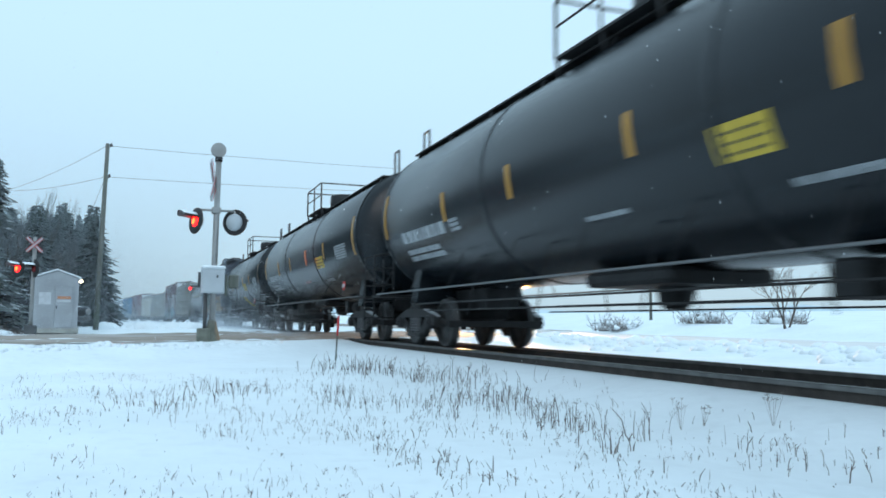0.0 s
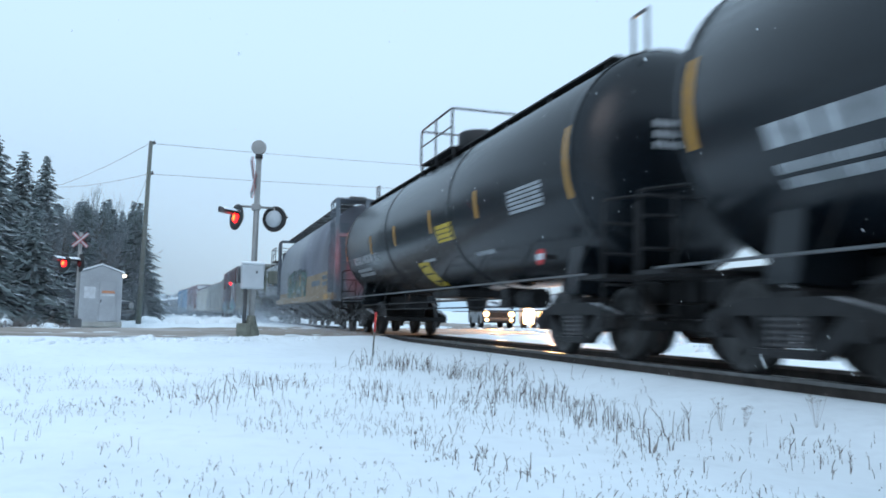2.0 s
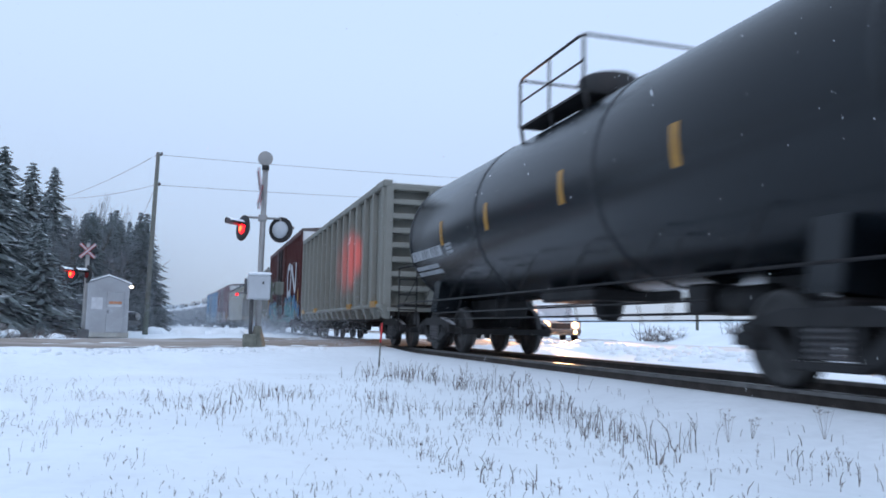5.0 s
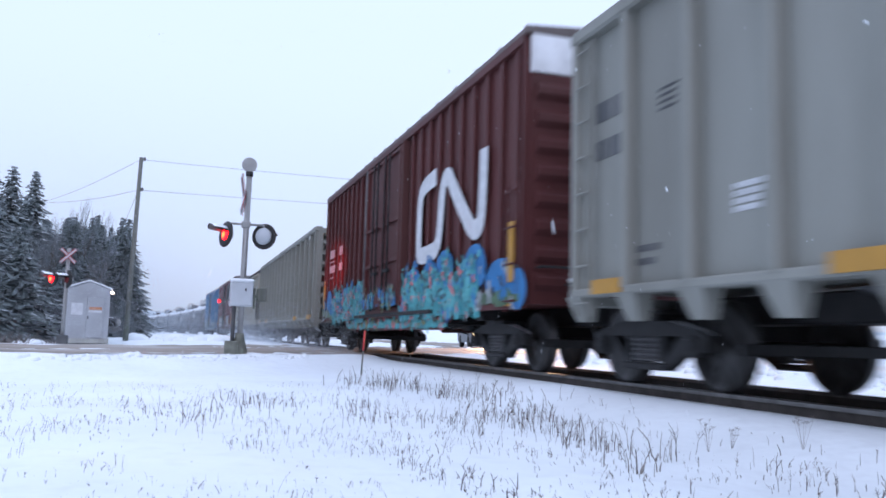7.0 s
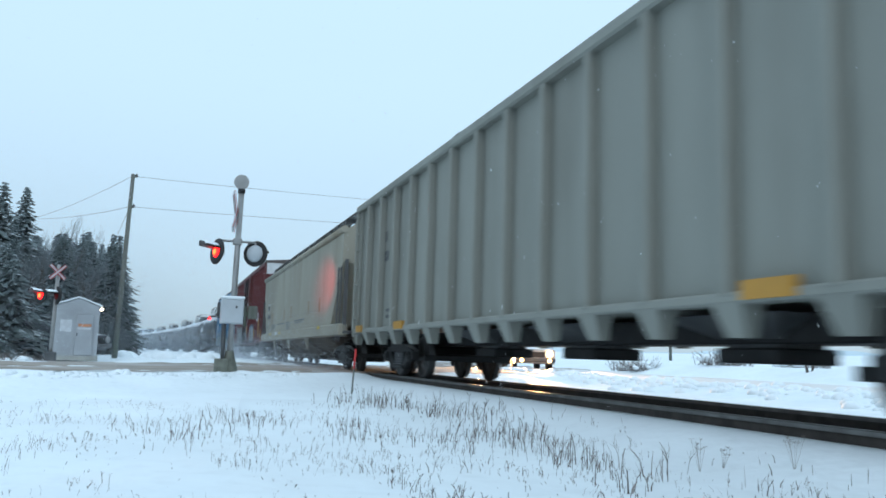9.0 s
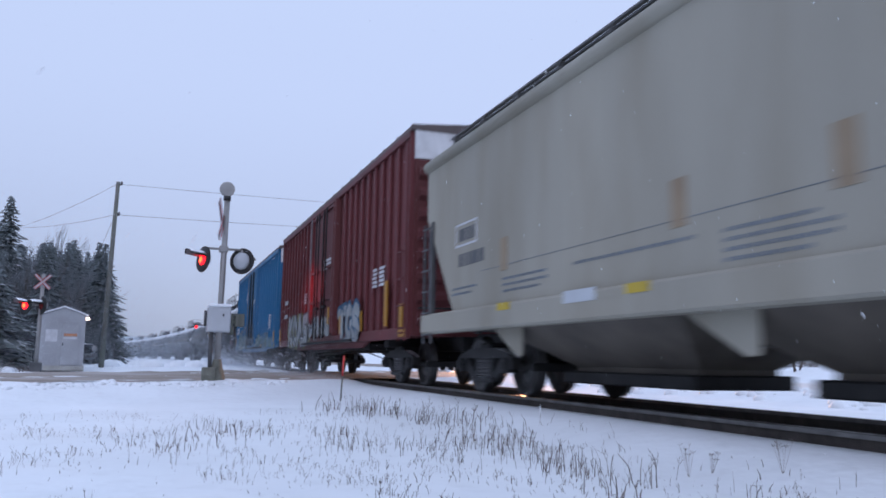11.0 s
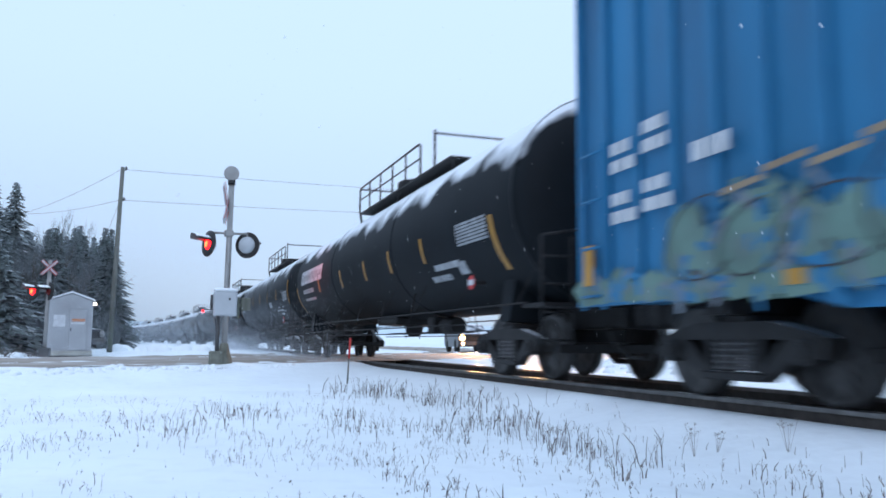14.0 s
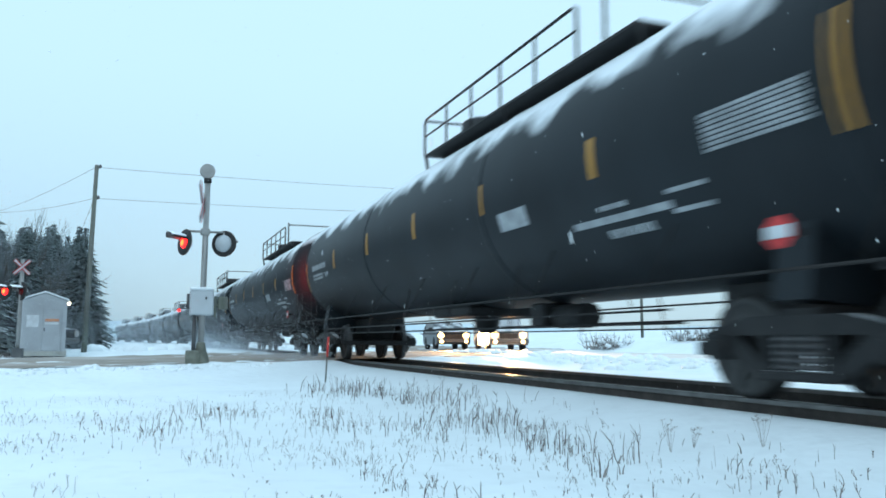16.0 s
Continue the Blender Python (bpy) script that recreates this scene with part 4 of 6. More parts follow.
def graffiti_silver(car, x, e, z0, top):
    x -= 0.024
    b = Build()
    jagged(b, x, 1.9, 6.1, 0.82, 2.04, random.Random(21), 0.5)
    tagged(part("graffiti", b, OLIVE, car, "olive yellow sprayed ground"), kind="stuff")
    letters = (((0.0, 1.0), (0.0, 0.0)), ((0.75, 1.0), (0.15, 0.5), (0.8, 0.0)), ((0.4, 1.0), (0.05, 0.7), (0.05, 0.25), (0.4, 0.0), (0.75, 0.25), (0.75, 0.7), (0.4, 1.0)), ((0.0, 0.0), (0.4, 1.0), (0.8, 0.0)), ((0.8, 0.95), (0.15, 0.9), (0.1, 0.55), (0.75, 0.45), (0.75, 0.08), (0.0, 0.0)))
    for k, (slot, line) in enumerate(zip((0, 0, 1, 2, 3), letters)):
        tag_letter(car, x - 0.006 - 0.011 * k, [(5.8 - slot * 1.0 - 0.85 * p, 1.02 + 0.78 * q) for p, q in line], 0.15, 0.19, PALE, INK, (-0.02, 0.02))
    paint_bubbles(car, x - 0.07, 2.1, 5.9, 0.86, 1.8, (BLUEGREY, OLIVE, INK), 54, 0.06, 24)
    wildstyle(car, x - 0.08, -1.35, 1.4, 1.14, 1.7, PALE, ((INK, 1.3, 0.11), (PALE, 0.9, 0.12), (AZURE, 0.2, 0.06)), 22)
    edge = (0.03, 0.06)
    tag_letter(car, x, [(-2.30, 1.66), (-2.85, 1.70), (-3.16, 1.74)], 0.13, 0.17, PALE, NAVY, edge)
    tag_letter(car, x - 0.012, [(-2.78, 1.62), (-2.74, 1.30), (-2.82, 1.06)], 0.15, 0.18, PALE, NAVY, edge)
    tag_letter(car, x - 0.024, [(-3.86, 1.60), (-3.62, 1.74), (-3.42, 1.60), (-3.36, 1.32), (-3.46, 1.10), (-3.68, 1.05), (-3.92, 1.16), (-3.84, 1.34)], 0.14, 0.175, PALE, NAVY, edge)
    tag_letter(car, x - 0.036, [(-4.62, 1.62), (-4.36, 1.73), (-4.14, 1.60), (-4.20, 1.42), (-4.46, 1.36), (-4.64, 1.22), (-4.52, 1.08), (-4.16, 1.06)], 0.14, 0.175, PALE, NAVY, edge)
    paint_bubbles(car, x - 0.05, -4.8, -2.6, 0.98, 1.2, (BLUEGREY, PALE), 30, 0.06, 25)


def spray_lines(car, x, y0, y1, z0, z1, m, seed, count, w=0.022):
    """Thin slanting loops and tails drawn with a spray can."""
    rng = random.Random(seed)
    b = Build()
    for i in range(count):
        yc, h = y0 + (y1 - y0) * (i + rng.uniform(0.2, 0.8)) / count, (z1 - z0) * rng.uniform(0.55, 1.0)
        r, lean, a0 = (y1 - y0) / count * rng.uniform(0.35, 0.8), rng.uniform(-0.5, 0.5), rng.uniform(2.6, 4.2)
        line = []
        for k in range(15):
            t = a0 + k * rng.uniform(0.34, 0.36)
            line.append((yc + r * math.cos(t) + lean * h * 0.5 * math.sin(t), z0 + h * 0.5 * (1 + math.sin(t))))
        for (ya, za), (yb, zb) in zip(line, line[1:]):
            d = Vector((yb - ya, zb - za)).normalized() * w
            b.plate([(ya - d.x - d.y, za - d.y + d.x), (ya - d.x + d.y, za - d.y - d.x), (yb + d.x + d.y, zb + d.y - d.x), (yb + d.x - d.y, zb + d.y + d.x)], x)
    tagged(part("graffiti", b, m, car), kind="stuff")


def graffiti_faint(car, x, e, z0, top):
    x -= 0.024
    for y0, y1, hi, seed in ((1.9, e - 1.9, 1.85, 33), (-6.1, -1.9, 1.62, 37)):
        wildstyle(car, x, y0, y1, z0 - 0.1, hi, SEAFOAM, ((BLUE, 0.9, 0.16), (SEAFOAM, 0.8, 0.14), (BLUEGREY, 0.5, 0.10), (INK, 0.25, 0.05)), seed, 9)
        spray_lines(car, x - 0.014, y0, y1, z0 + 0.1, hi + 0.15, INK, seed + 1, 6, 0.008)
    b = Build()
    for k in range(8):
        y, z = 5.6 - k * 0.5, 1.78 + 0.05 * k + 0.06 * math.sin(k * 2.1)
        b.plate([(y, z), (y - 0.52, z + 0.05), (y - 0.52, z + 0.10), (y, z + 0.06)], x - 0.02)
    tagged(part("graffiti", b, TAN, car, "tan sprayed top line"), kind="stuff")
    wildstyle(car, x, e - 1.9, e - 0.3, z0 - 0.05, z0 + 0.35, SEAFOAM, ((BLUE, 0.9, 0.10), (BLUEGREY, 0.6, 0.08)), 39, 9)
    wildstyle(car, x, -e + 0.3, -6.1, z0 - 0.05, z0 + 0.5, SEAFOAM, ((BLUE, 1.4, 0.14), (BLUEGREY, 0.6, 0.08)), 43, 9)
    spray_lines(car, x - 0.105, -1.55, 1.5, z0 + 0.2, z0 + 1.25, INK, 41, 9, 0.035)
    wildstyle(car, x - 0.10, -1.4, 1.4, z0 + 0.25, z0 + 0.55, SEAFOAM, ((INK, 1.3, 0.12), (BLUE, 0.8, 0.12), (PALE, 0.4, 0.06)), 42)


def hopper_bays(car, ys, half_w, z_top, material, depth=0.34, span=2.0, gate=0.62):
    for y in ys:
        b = Build()
        vs = []
        for z, k, w in ((z_top, span, half_w), (depth + 0.12, gate, half_w * 0.36), (depth, gate, half_w * 0.36)):
            vs += [(-w, y - k, z), (w, y - k, z), (w, y + k, z), (-w, y + k, z)]
        b.add(vs, [(i, (i + 1) % 4, 4 + (i + 1) % 4, 4 + i) for i in range(4)] + [(4 + i, 4 + (i + 1) % 4, 8 + (i + 1) % 4, 8 + i) for i in range(4)] + [(8, 9, 10, 11)])
        bay = part("hopper_bay", b, material, car)
        part("outlet_gate", Build().box(-half_w * 0.48, half_w * 0.48, y - gate - 0.08, y + gate + 0.08, depth - 0.1, depth + 0.06, 0.02), IRON, bay)


def running_board(car, e, z, x=0.45, slats=True):
    b = Build()
    for sx in (-1, 1):
        for k in range(4):
            c = sx * (x + k * 0.1)
            b.box(c - 0.03, c + 0.03, -e, e, z, z + 0.03)
        y = -e
        while y < e:
            b.box(*sorted((sx * (x - 0.05), sx * (x + 0.36))), y - 0.03, y + 0.03, z - 0.12, z)
            y += 1.3
    part("running_board", b, DARKGREY, car)


def ribbed_hopper(label, length, top=4.26, ribs=19, inset=2.5):
    car = thing("hopper_car", label, "hopper car")
    e, w, z0 = length / 2 - 1.0, 1.46, 1.07
    part("body", Build().sweep([(-w, z0), (-w, top - 0.12), (-w + 0.15, top), (w - 0.15, top), (w, top - 0.12), (w, z0)], -e + 0.35, e - 0.35), BEIGE, car)
    rib_mesh = Build().box(-0.08, 0.08, -0.055, 0.055, z0 - 0.02, top - 0.16, 0.02).mesh("rib", BEIGE)
    for i in range(ribs):
        y = -e + 0.12 + i * (2 * e - 0.24) / (ribs - 1)
        for sx in (-1, 1):
            part("rib", rib_mesh, None, car, at=pose(sx * (w + 0.08), y, 0))
    for sx in (-1, 1):
        part("side_panel", Build().box(*sorted((sx * (w - 0.03), sx * (w + 0.004))), -e, e, z0, top - 0.1), BEIGE, car)
        part("top_chord", Build().box(*sorted((sx * (w - 0.1), sx * (w + 0.15))), -e - 0.02, e + 0.02, top - 0.16, top + 0.02, 0.03), BEIGE, car)
        sill = Build().box(*sorted((sx * (w - 0.12), sx * (w + 0.14))), -e, e, z0 - 0.08, z0 + 0.02, 0.02)
        for i in range(ribs):
            y = -e + 0.12 + i * (2 * e - 0.24) / (ribs - 1)
            sill.add([(sx * (w + 0.13), y - 0.2, z0 - 0.07), (sx * (w + 0.13), y + 0.2, z0 - 0.07), (sx * (w + 0.02), y + 0.12, z0 - 0.36), (sx * (w + 0.02), y - 0.12, z0 - 0.36), (sx * (w - 0.1), y - 0.2, z0 - 0.07), (sx * (w - 0.1), y + 0.2, z0 - 0.07), (sx * (w - 0.1), y + 0.12, z0 - 0.36), (sx * (w - 0.1), y - 0.12, z0 - 0.36)], [(0, 1, 2, 3), (0, 3, 7, 4), (1, 5, 6, 2), (2, 6, 7, 3), (4, 7, 6, 5)])
        part("side_sill", sill, BEIGE, car)
    for s in (-1, 1):
        ye = s * (e - 0.3)
        wall = part("end_wall", Build().box(-w, w, min(ye, ye - s * 0.05), max(ye, ye - s * 0.05), z0, top - 0.05), BEIGE, car)
        for i in range(8):
            z = z0 + 0.22 + i * (top - z0 - 0.2) / 8
            part("end_rib", Build().box(-w, -0.3, min(ye, s * e), max(ye, s * e), z + 0.12, z + 0.26, 0.02), BEIGE, wall)
        for x in (-w + 0.03, -0.28, w - 0.03):
            part("end_post", Build().box(x - 0.1, x + 0.1, min(ye, s * (e + 0.01)), max(ye, s * (e + 0.01)), z0, top - 0.1, 0.02), BEIGE, wall)
        part("end_panel", Build().box(-0.18, w - 0.13, min(ye, s * (e - 0.02)), max(ye, s * (e - 0.02)), z0, top - 0.1), BEIGE, wall)
        part("end_platform", Build().box(-w, w, min(s * (e - 0.3), s * (e + 0.25)), max(s * (e - 0.3), s * (e + 0.25)), 0.9, 1.0), BEIGE, car)
        side_ladder(car, -w - 0.08, s * (e - 0.28), z0 - 0.3, top - 0.2, 0.36, BEIGE, 8)
    for y in (-e + 3.4, e * 0.02, e - 3.4):
        part("roof_hatch", Build().box(-0.5, 0.5, y - 0.5, y + 0.5, top, top + 0.14, 0.04), IRON, car)
    for y in (-e * 0.75, e * 0.3):
        part("hatch_arm", Build().box(-1.36, -1.1, y - 0.35, y + 0.35, top, top + 0.1, 0.03).box(-1.32, -1.16, y - 0.1, y + 0.25, top + 0.1, top + 0.3, 0.05).tube((-1.25, y - 0.3, top + 0.1), (-1.2, y + 0.1, top + 0.28), 0.03, 6), MATTBLACK, car)
    part("snow_cap", Build().box(-w + 0.1, w - 0.1, -e + 0.4, e - 0.4, top - 0.01, top + 0.045, 0.02), SNOW, car, "thin snow lying on the roof")
    part("centre_sill", Build().box(-0.35, 0.35, -e, e, 0.70, 1.0, 0.02), IRON, car)
    hopper_bays(car, (-3.6, 0.0, 3.6), 0.8, 0.98, DARKGREY, 0.60, 0.95, 0.4)
    for y in (-e + 0.9, -e + 4.4, e - 4.4, e - 0.9):
        part("reflective_stripe", Build().box(-w - 0.172, -w - 0.1, y - 0.3, y + 0.3, z0 - 0.06, z0 + 0.10), YELLOW, car)
    bars(car, lambda z: -w - 0.008, 7.6, 3.28, [0.62], DARKGREY, "stencil", 0.4, 0.24, 0.05, 41)
    bars(car, lambda z: -w - 0.008, 7.6, 2.82, [0.62], DARKGREY, "stencil", 0.4, 0.23, 0.05, 42)
    bars(car, lambda z: -w - 0.008, 6.3, 3.1, [0.3] * 4, DARKGREY, "stencil", 0.07, 0.03, 0.015, 43)
    bars(car, lambda z: -w - 0.008, 6.9, 1.5, [0.6, 0.5], DARKGREY, "stencil", 0.14, 0.07, 0.02, 44)
    bars(car, lambda z: -w - 0.008, 5.14, 1.9, [0.32] * 4, WHITE, "stencil", 0.07, 0.05, 0.015, 45)
    trucks(car, length / 2 - inset)
    couplers(car, length)
    return car


def loft(b, stations, smooth=True):
    """Skins a row of (y, outline) sections of equal count."""
    n = len(stations[0][1])
    vs = [(x, y, z) for y, sec in stations for x, z in sec]
    b.add(vs, [(j * n + i, j * n + (i + 1) % n, (j + 1) * n + (i + 1) % n, (j + 1) * n + i) for j in range(len(stations) - 1) for i in range(n)], smooth)
    b.add(vs, [tuple(range(n)), tuple(range((len(stations) - 1) * n, len(stations) * n))[::-1]])
    return b


def round_hopper(label, length):
    """A weathered grey cylindrical-sided grain hopper with a tan band and open ends."""
    car = thing("hopper_car", label, "hopper car")
    e = length / 2 - 0.62
    w, z0 = 1.58, 1.22
    sec = [(-w + 0.02, z0), (-w, 1.7)] + [(-w * math.cos(k) ** 0.72, 2.2 + 2.2 * math.sin(k) ** 0.72) for k in [math.radians(6 + 7.5 * i) for i in range(11)]]
    sec = sec + [(-x, z) for x, z in sec[::-1]]
    loft_b = loft(Build(), [(-e + 1.25, sec), (0, sec), (e - 1.25, sec)])
    part("body", loft_b, GREYHOP, car)

    def side(z):
        return -w if z < 2.4 else -w * math.cos(math.asin(min(0.999, ((z - 2.2) / 2.2) ** 1.389))) ** 0.72
    wrap_plate(car, "tan_band", TAN, side, -e + 1.27, 1.2, 1.24, 2.02, "faded tan painted band", 8)
    wrap_plate(car, "tan_strip", TAN, side, 1.2, e - 1.27, 1.24, 1.52, "worn tan strip", 4)
    part("side_sill", Build().box(-w - 0.05, -w + 0.15, -e, e, 1.02, 1.26, 0.02), TAN, car)
    part("side_sill", Build().box(w - 0.15, w + 0.05, -e, e, 1.02, 1.26, 0.02), TAN, car)
    b = Build()
    for sx in (-1, 1):
        for k in range(5):
            c = sx * (0.62 + k * 0.11)
            b.box(c - 0.035, c + 0.035, -e, e, 4.44, 4.465)
        y = -e
        while y <= e + 0.01:
            b.box(*sorted((sx * 0.55, sx * 1.12)), y - 0.04, y + 0.04, 4.36, 4.44)
            y += e / 8
    part("running_board", b, DARKGREY, car)
    part("hatch_coaming", Build().box(-0.35, 0.35, -e + 1.1, e - 1.1, 4.30, 4.48, 0.05), GREYHOP, car)
    for s in (-1, 1):
        ye = s * (e - 1.24)
        f = Build()
        for x in (-1.5, -0.5, 0.5, 1.5):
            f.box(x - 0.07, x + 0.07, min(s * (e - 0.12), s * e), max(s * (e - 0.12), s * e), 1.0, 4.42 if abs(x) < 1 else 4.36, 0.015)
        f.box(-1.55, 1.55, min(s * (e - 0.1), s * e), max(s * (e - 0.1), s * e), 3.1, 3.22, 0.01)
        f.box(-1.55, 1.55, min(s * (e - 0.95), s * e), max(s * (e - 0.95), s * e), 4.34, 4.40, 0.01)
        f.box(-1.55, 1.55, min(s * (e - 0.95), s * e), max(s * (e - 0.95), s * e), 0.98, 1.06, 0.01)
        f.add([(-0.5, ye, 2.9), (0.5, ye, 2.9), (0.5, s * e, 1.06), (-0.5, s * e, 1.06), (-0.5, ye, 2.7), (0.5, ye, 2.7), (0.5, s * (e - 0.15), 1.06), (-0.5, s * (e - 0.15), 1.06)], [(0, 1, 2, 3), (4, 7, 6, 5), (0, 3, 7, 4), (1, 5, 6, 2)])
        part("end_frame", f, BLUEGREY, car)
        part("end_plate", Build().box(-1.5, 1.5, min(ye, ye + s * 0.012), max(ye, ye + s * 0.012), 1.06, 3.7), BLUEGREY, car)
        side_ladder(car, -1.6, s * (e - 0.45), 0.7, 4.3, 0.4, BLUEGREY, 9)
        part("brake_box", Build().box(-0.2, 0.25, min(s * e, s * (e + 0.12)), max(s * e, s * (e + 0.12)), 2.1, 2.6, 0.03), DARKGREY, car)
    hopper_bays(car, (-4.6, -1.55, 1.55, 4.6), 1.45, 1.15, DARKGREY, 0.42, 1.5, 0.42)
    part("centre_sill", Build().box(-0.35, 0.35, -e, e, 0.70, 1.0, 0.02), IRON, car)
    # sprayed lettering along the band: slanting capitals with dark edges and a pale lower rim
    rng = random.Random(4)
    glyphs = (((0.8, 0.95), (0.2, 0.9), (0.15, 0.6), (0.8, 0.45), (0.8, 0.1), (0.1, 0.0)), ((0.0, 0.95), (0.9, 1.0), (0.5, 0.95), (0.5, 0.0)), ((0.0, 0.0), (0.45, 1.0), (0.9, 0.0), (0.7, 0.4), (0.2, 0.4)), ((0.1, 1.0), (0.1, 0.0), (0.1, 0.5), (0.8, 0.5), (0.8, 1.0), (0.8, 0.0)), ((0.9, 0.95), (0.2, 0.95), (0.1, 0.55), (0.85, 0.5), (0.9, 0.1), (0.0, 0.0)))
    for m, w2, lift, dy, dz in ((INK, 0.15, 0.010, -0.03, 0.03), (SEAFOAM, 0.11, 0.013, 0.0, 0.0), (PALE, 0.03, 0.016, 0.05, -0.06)):
        b = Build()
        for i in range(5):
            pts = [(3.8 - i * 1.15 - 0.98 * p, 1.30 + 0.92 * q + 0.06 * (i % 2)) for p, q in glyphs[i]]
            for (ya, za), (yb, zb) in zip(pts, pts[1:]):
                d = Vector((yb - ya, zb - za)).normalized() * w2
                q = [(ya - d.x - d.y + dy, za - d.y + d.x + dz), (ya - d.x + d.y + dy, za - d.y - d.x + dz), (yb + d.x + d.y + dy, zb + d.y - d.x + dz), (yb + d.x - d.y + dy, zb + d.y + d.x + dz)]
                lift += 0.0002
                b.add([(side(r) - lift, p, r) for p, r in q] + [(side(r), p, r) for p, r in q], [(0, 1, 2, 3), (0, 4, 5, 1), (1, 5, 6, 2), (2, 6, 7, 3), (3, 7, 4, 0)])
        tagged(part("graffiti", b, m, car), kind="stuff")
    for m, n2, r2, seed in ((INK, 34, 0.09, 61), (SEAFOAM, 60, 0.13, 62), (PALE, 20, 0.06, 63), (TAN, 24, 0.10, 64)):
        paint_bubbles(car, -w - 0.018 - 0.0015 * (seed - 60), -2.3, 3.9, 1.28, 2.22, (m,), n2, r2, seed)
    bars(car, lambda z: side(z) - 0.008, -3.8, 1.78, [1.9], BLUEGREY, "stencil", 0.3, 0.2, 0.05, 51)
    bars(car, lambda z: side(z) - 0.008, -6.4, 1.9, [0.9, 0.9], BLUEGREY, "stencil", 0.22, 0.14, 0.04, 52)
    part("reflective_stripe", Build().box(-w - 0.06, -w - 0.052, -e + 0.9, -e + 1.6, 1.05, 1.22), YELLOW, car)
    trucks(car, length / 2 - 2.3)
    couplers(car, length)
    return car


def cream_hopper(label, length):
    """A smooth-sided covered hopper whose sides slant in at the ends."""
    car = thing("hopper_car", label, "hopper car")
    e, w, z0, eave, peak = length / 2 - 0.62, 1.56, 1.28, 3.95, 4.5
    sl = 1.45

    def outline(bottom):
        return [(-w, bottom), (-w, (bottom + eave) / 2), (-w, eave - 0.1), (-w + 0.06, eave), (-0.75, peak - 0.08), (0, peak), (0.75, peak - 0.08), (w - 0.06, eave), (w, eave - 0.1), (w, (bottom + eave) / 2), (w, bottom)]
    part("body", loft(Build(), [(-e + 0.08, outline(3.0)), (-e + sl, outline(z0)), (e - sl, outline(z0)), (e - 0.08, outline(3.0))], False), CREAM, car)
    part("eave_roll", Build().tube((-w + 0.02, -e + 0.05, eave), (-w + 0.02, e - 0.05, eave), 0.11, 10).tube((w - 0.02, -e + 0.05, eave), (w - 0.02, e - 0.05, eave), 0.11, 10), CREAM, car)
    for sx in (-1, 1):
        part("side_sill", Build().box(*sorted((sx * (w - 0.2), sx * (w + 0.08))), -e, e, 0.97, z0 + 0.02, 0.03), CREAM, car)
    running_board(car, e - 0.2, peak - 0.02, 0.86)
    part("roof_hatch", Build().box(-0.35, 0.35, -e + 1.0, e - 1.0, peak - 0.02, peak + 0.1, 0.04), CREAM, car)
    for s in (-1, 1):
        side_ladder(car, -w - 0.02, s * (e - 0.25), 0.8, 2.9, 0.4, DARKGREY, 6)
        f = Build()
        for x in (-1.45, -0.55, 0.55, 1.45):
            f.box(x - 0.05, x + 0.05, min(s * (e - 0.1), s * e), max(s * (e - 0.1), s * e), 1.0, 3.1)
        f.box(-1.5, 1.5, min(s * (e - 1.2), s * (e + 0.2)), max(s * (e - 1.2), s * (e + 0.2)), 1.04, 1.10)
        part("end_frame", f, DARKGREY, car)
    hopper_bays(car, (-4.5, 0.0, 4.5), 1.42, 1.0, DIRTY, 0.34, 2.2, 1.35)
    for y in (-4.5, 0.0, 4.5):
        for sx in (-1, 1):
            part("slope_sheet", Build().plate([(y + 2.25, 1.0), (y + 1.25, 1.0), (y + 1.25, 0.60), (y + 1.4, 0.58)], sx * 1.38, 0.02), CREAM, car)
    part("centre_sill", Build().box(-0.35, 0.35, -e, e, 0.70, 1.0, 0.02), IRON, car)
    flat = lambda z: -w
    for y, h in ((6.0, 0.46), (2.05, 0.46), (0.13, 0.48), (-3.9, 0.46), (-6.0, 0.46)):
        part("patch", Build().box(-w - 0.007, -w, y - 0.11, y + 0.11, 1.76, 1.76 + h), TAN, car, "faded tan reflective patch")
    bars(car, flat, 7.75, 2.58, [0.6], DARKGREY, "stencil", 0.4, 0.2, 0.05, 61)
    bars(car, flat, 7.75, 2.18, [0.85], DARKGREY, "stencil", 0.4, 0.2, 0.05, 62)
    part("framed_mark", Build().box(-w - 0.006, -w, 7.0, 7.9, 2.30, 2.33).box(-w - 0.006, -w, 7.0, 7.9, 2.64, 2.67).box(-w - 0.006, -w, 7.0, 7.03, 2.33, 2.64).box(-w - 0.006, -w, 7.87, 7.9, 2.33, 2.64), WHITE, car)
    for y, rows in ((e - 1.4, [1.0, 0.8]), (e - 3.4, [1.3, 1.3, 1.1]), (e - 5.4, [2.2]), (e - 8.0, [1.0, 1.2, 1.2, 0.9]), (e - 10.2, [2.4, 2.0])):
        bars(car, flat, y, 1.66, rows, BLUEGREY, "stencil", 0.085, 0.035, 0.02, int(y * 10) + 70)
    part("dark_pinstripe", Build().box(-w - 0.005, -w, -e + 2, e - 2.6, 1.83, 1.836), BLUEGREY, car)
    for y in (e - 3.6, e - 6.8, -e + 3.0):
        part("sill_mark", Build().box(-w - 0.087, -w - 0.08, y - 0.2, y + 0.2, 1.2, 1.3), LEMON, car)
    part("sill_mark", Build().box(-w - 0.087, -w - 0.08, e - 6.0, e - 5.3, 1.18, 1.32), CABINET, car)
    trucks(car, length / 2 - 2.3)
    couplers(car, length)
    return car


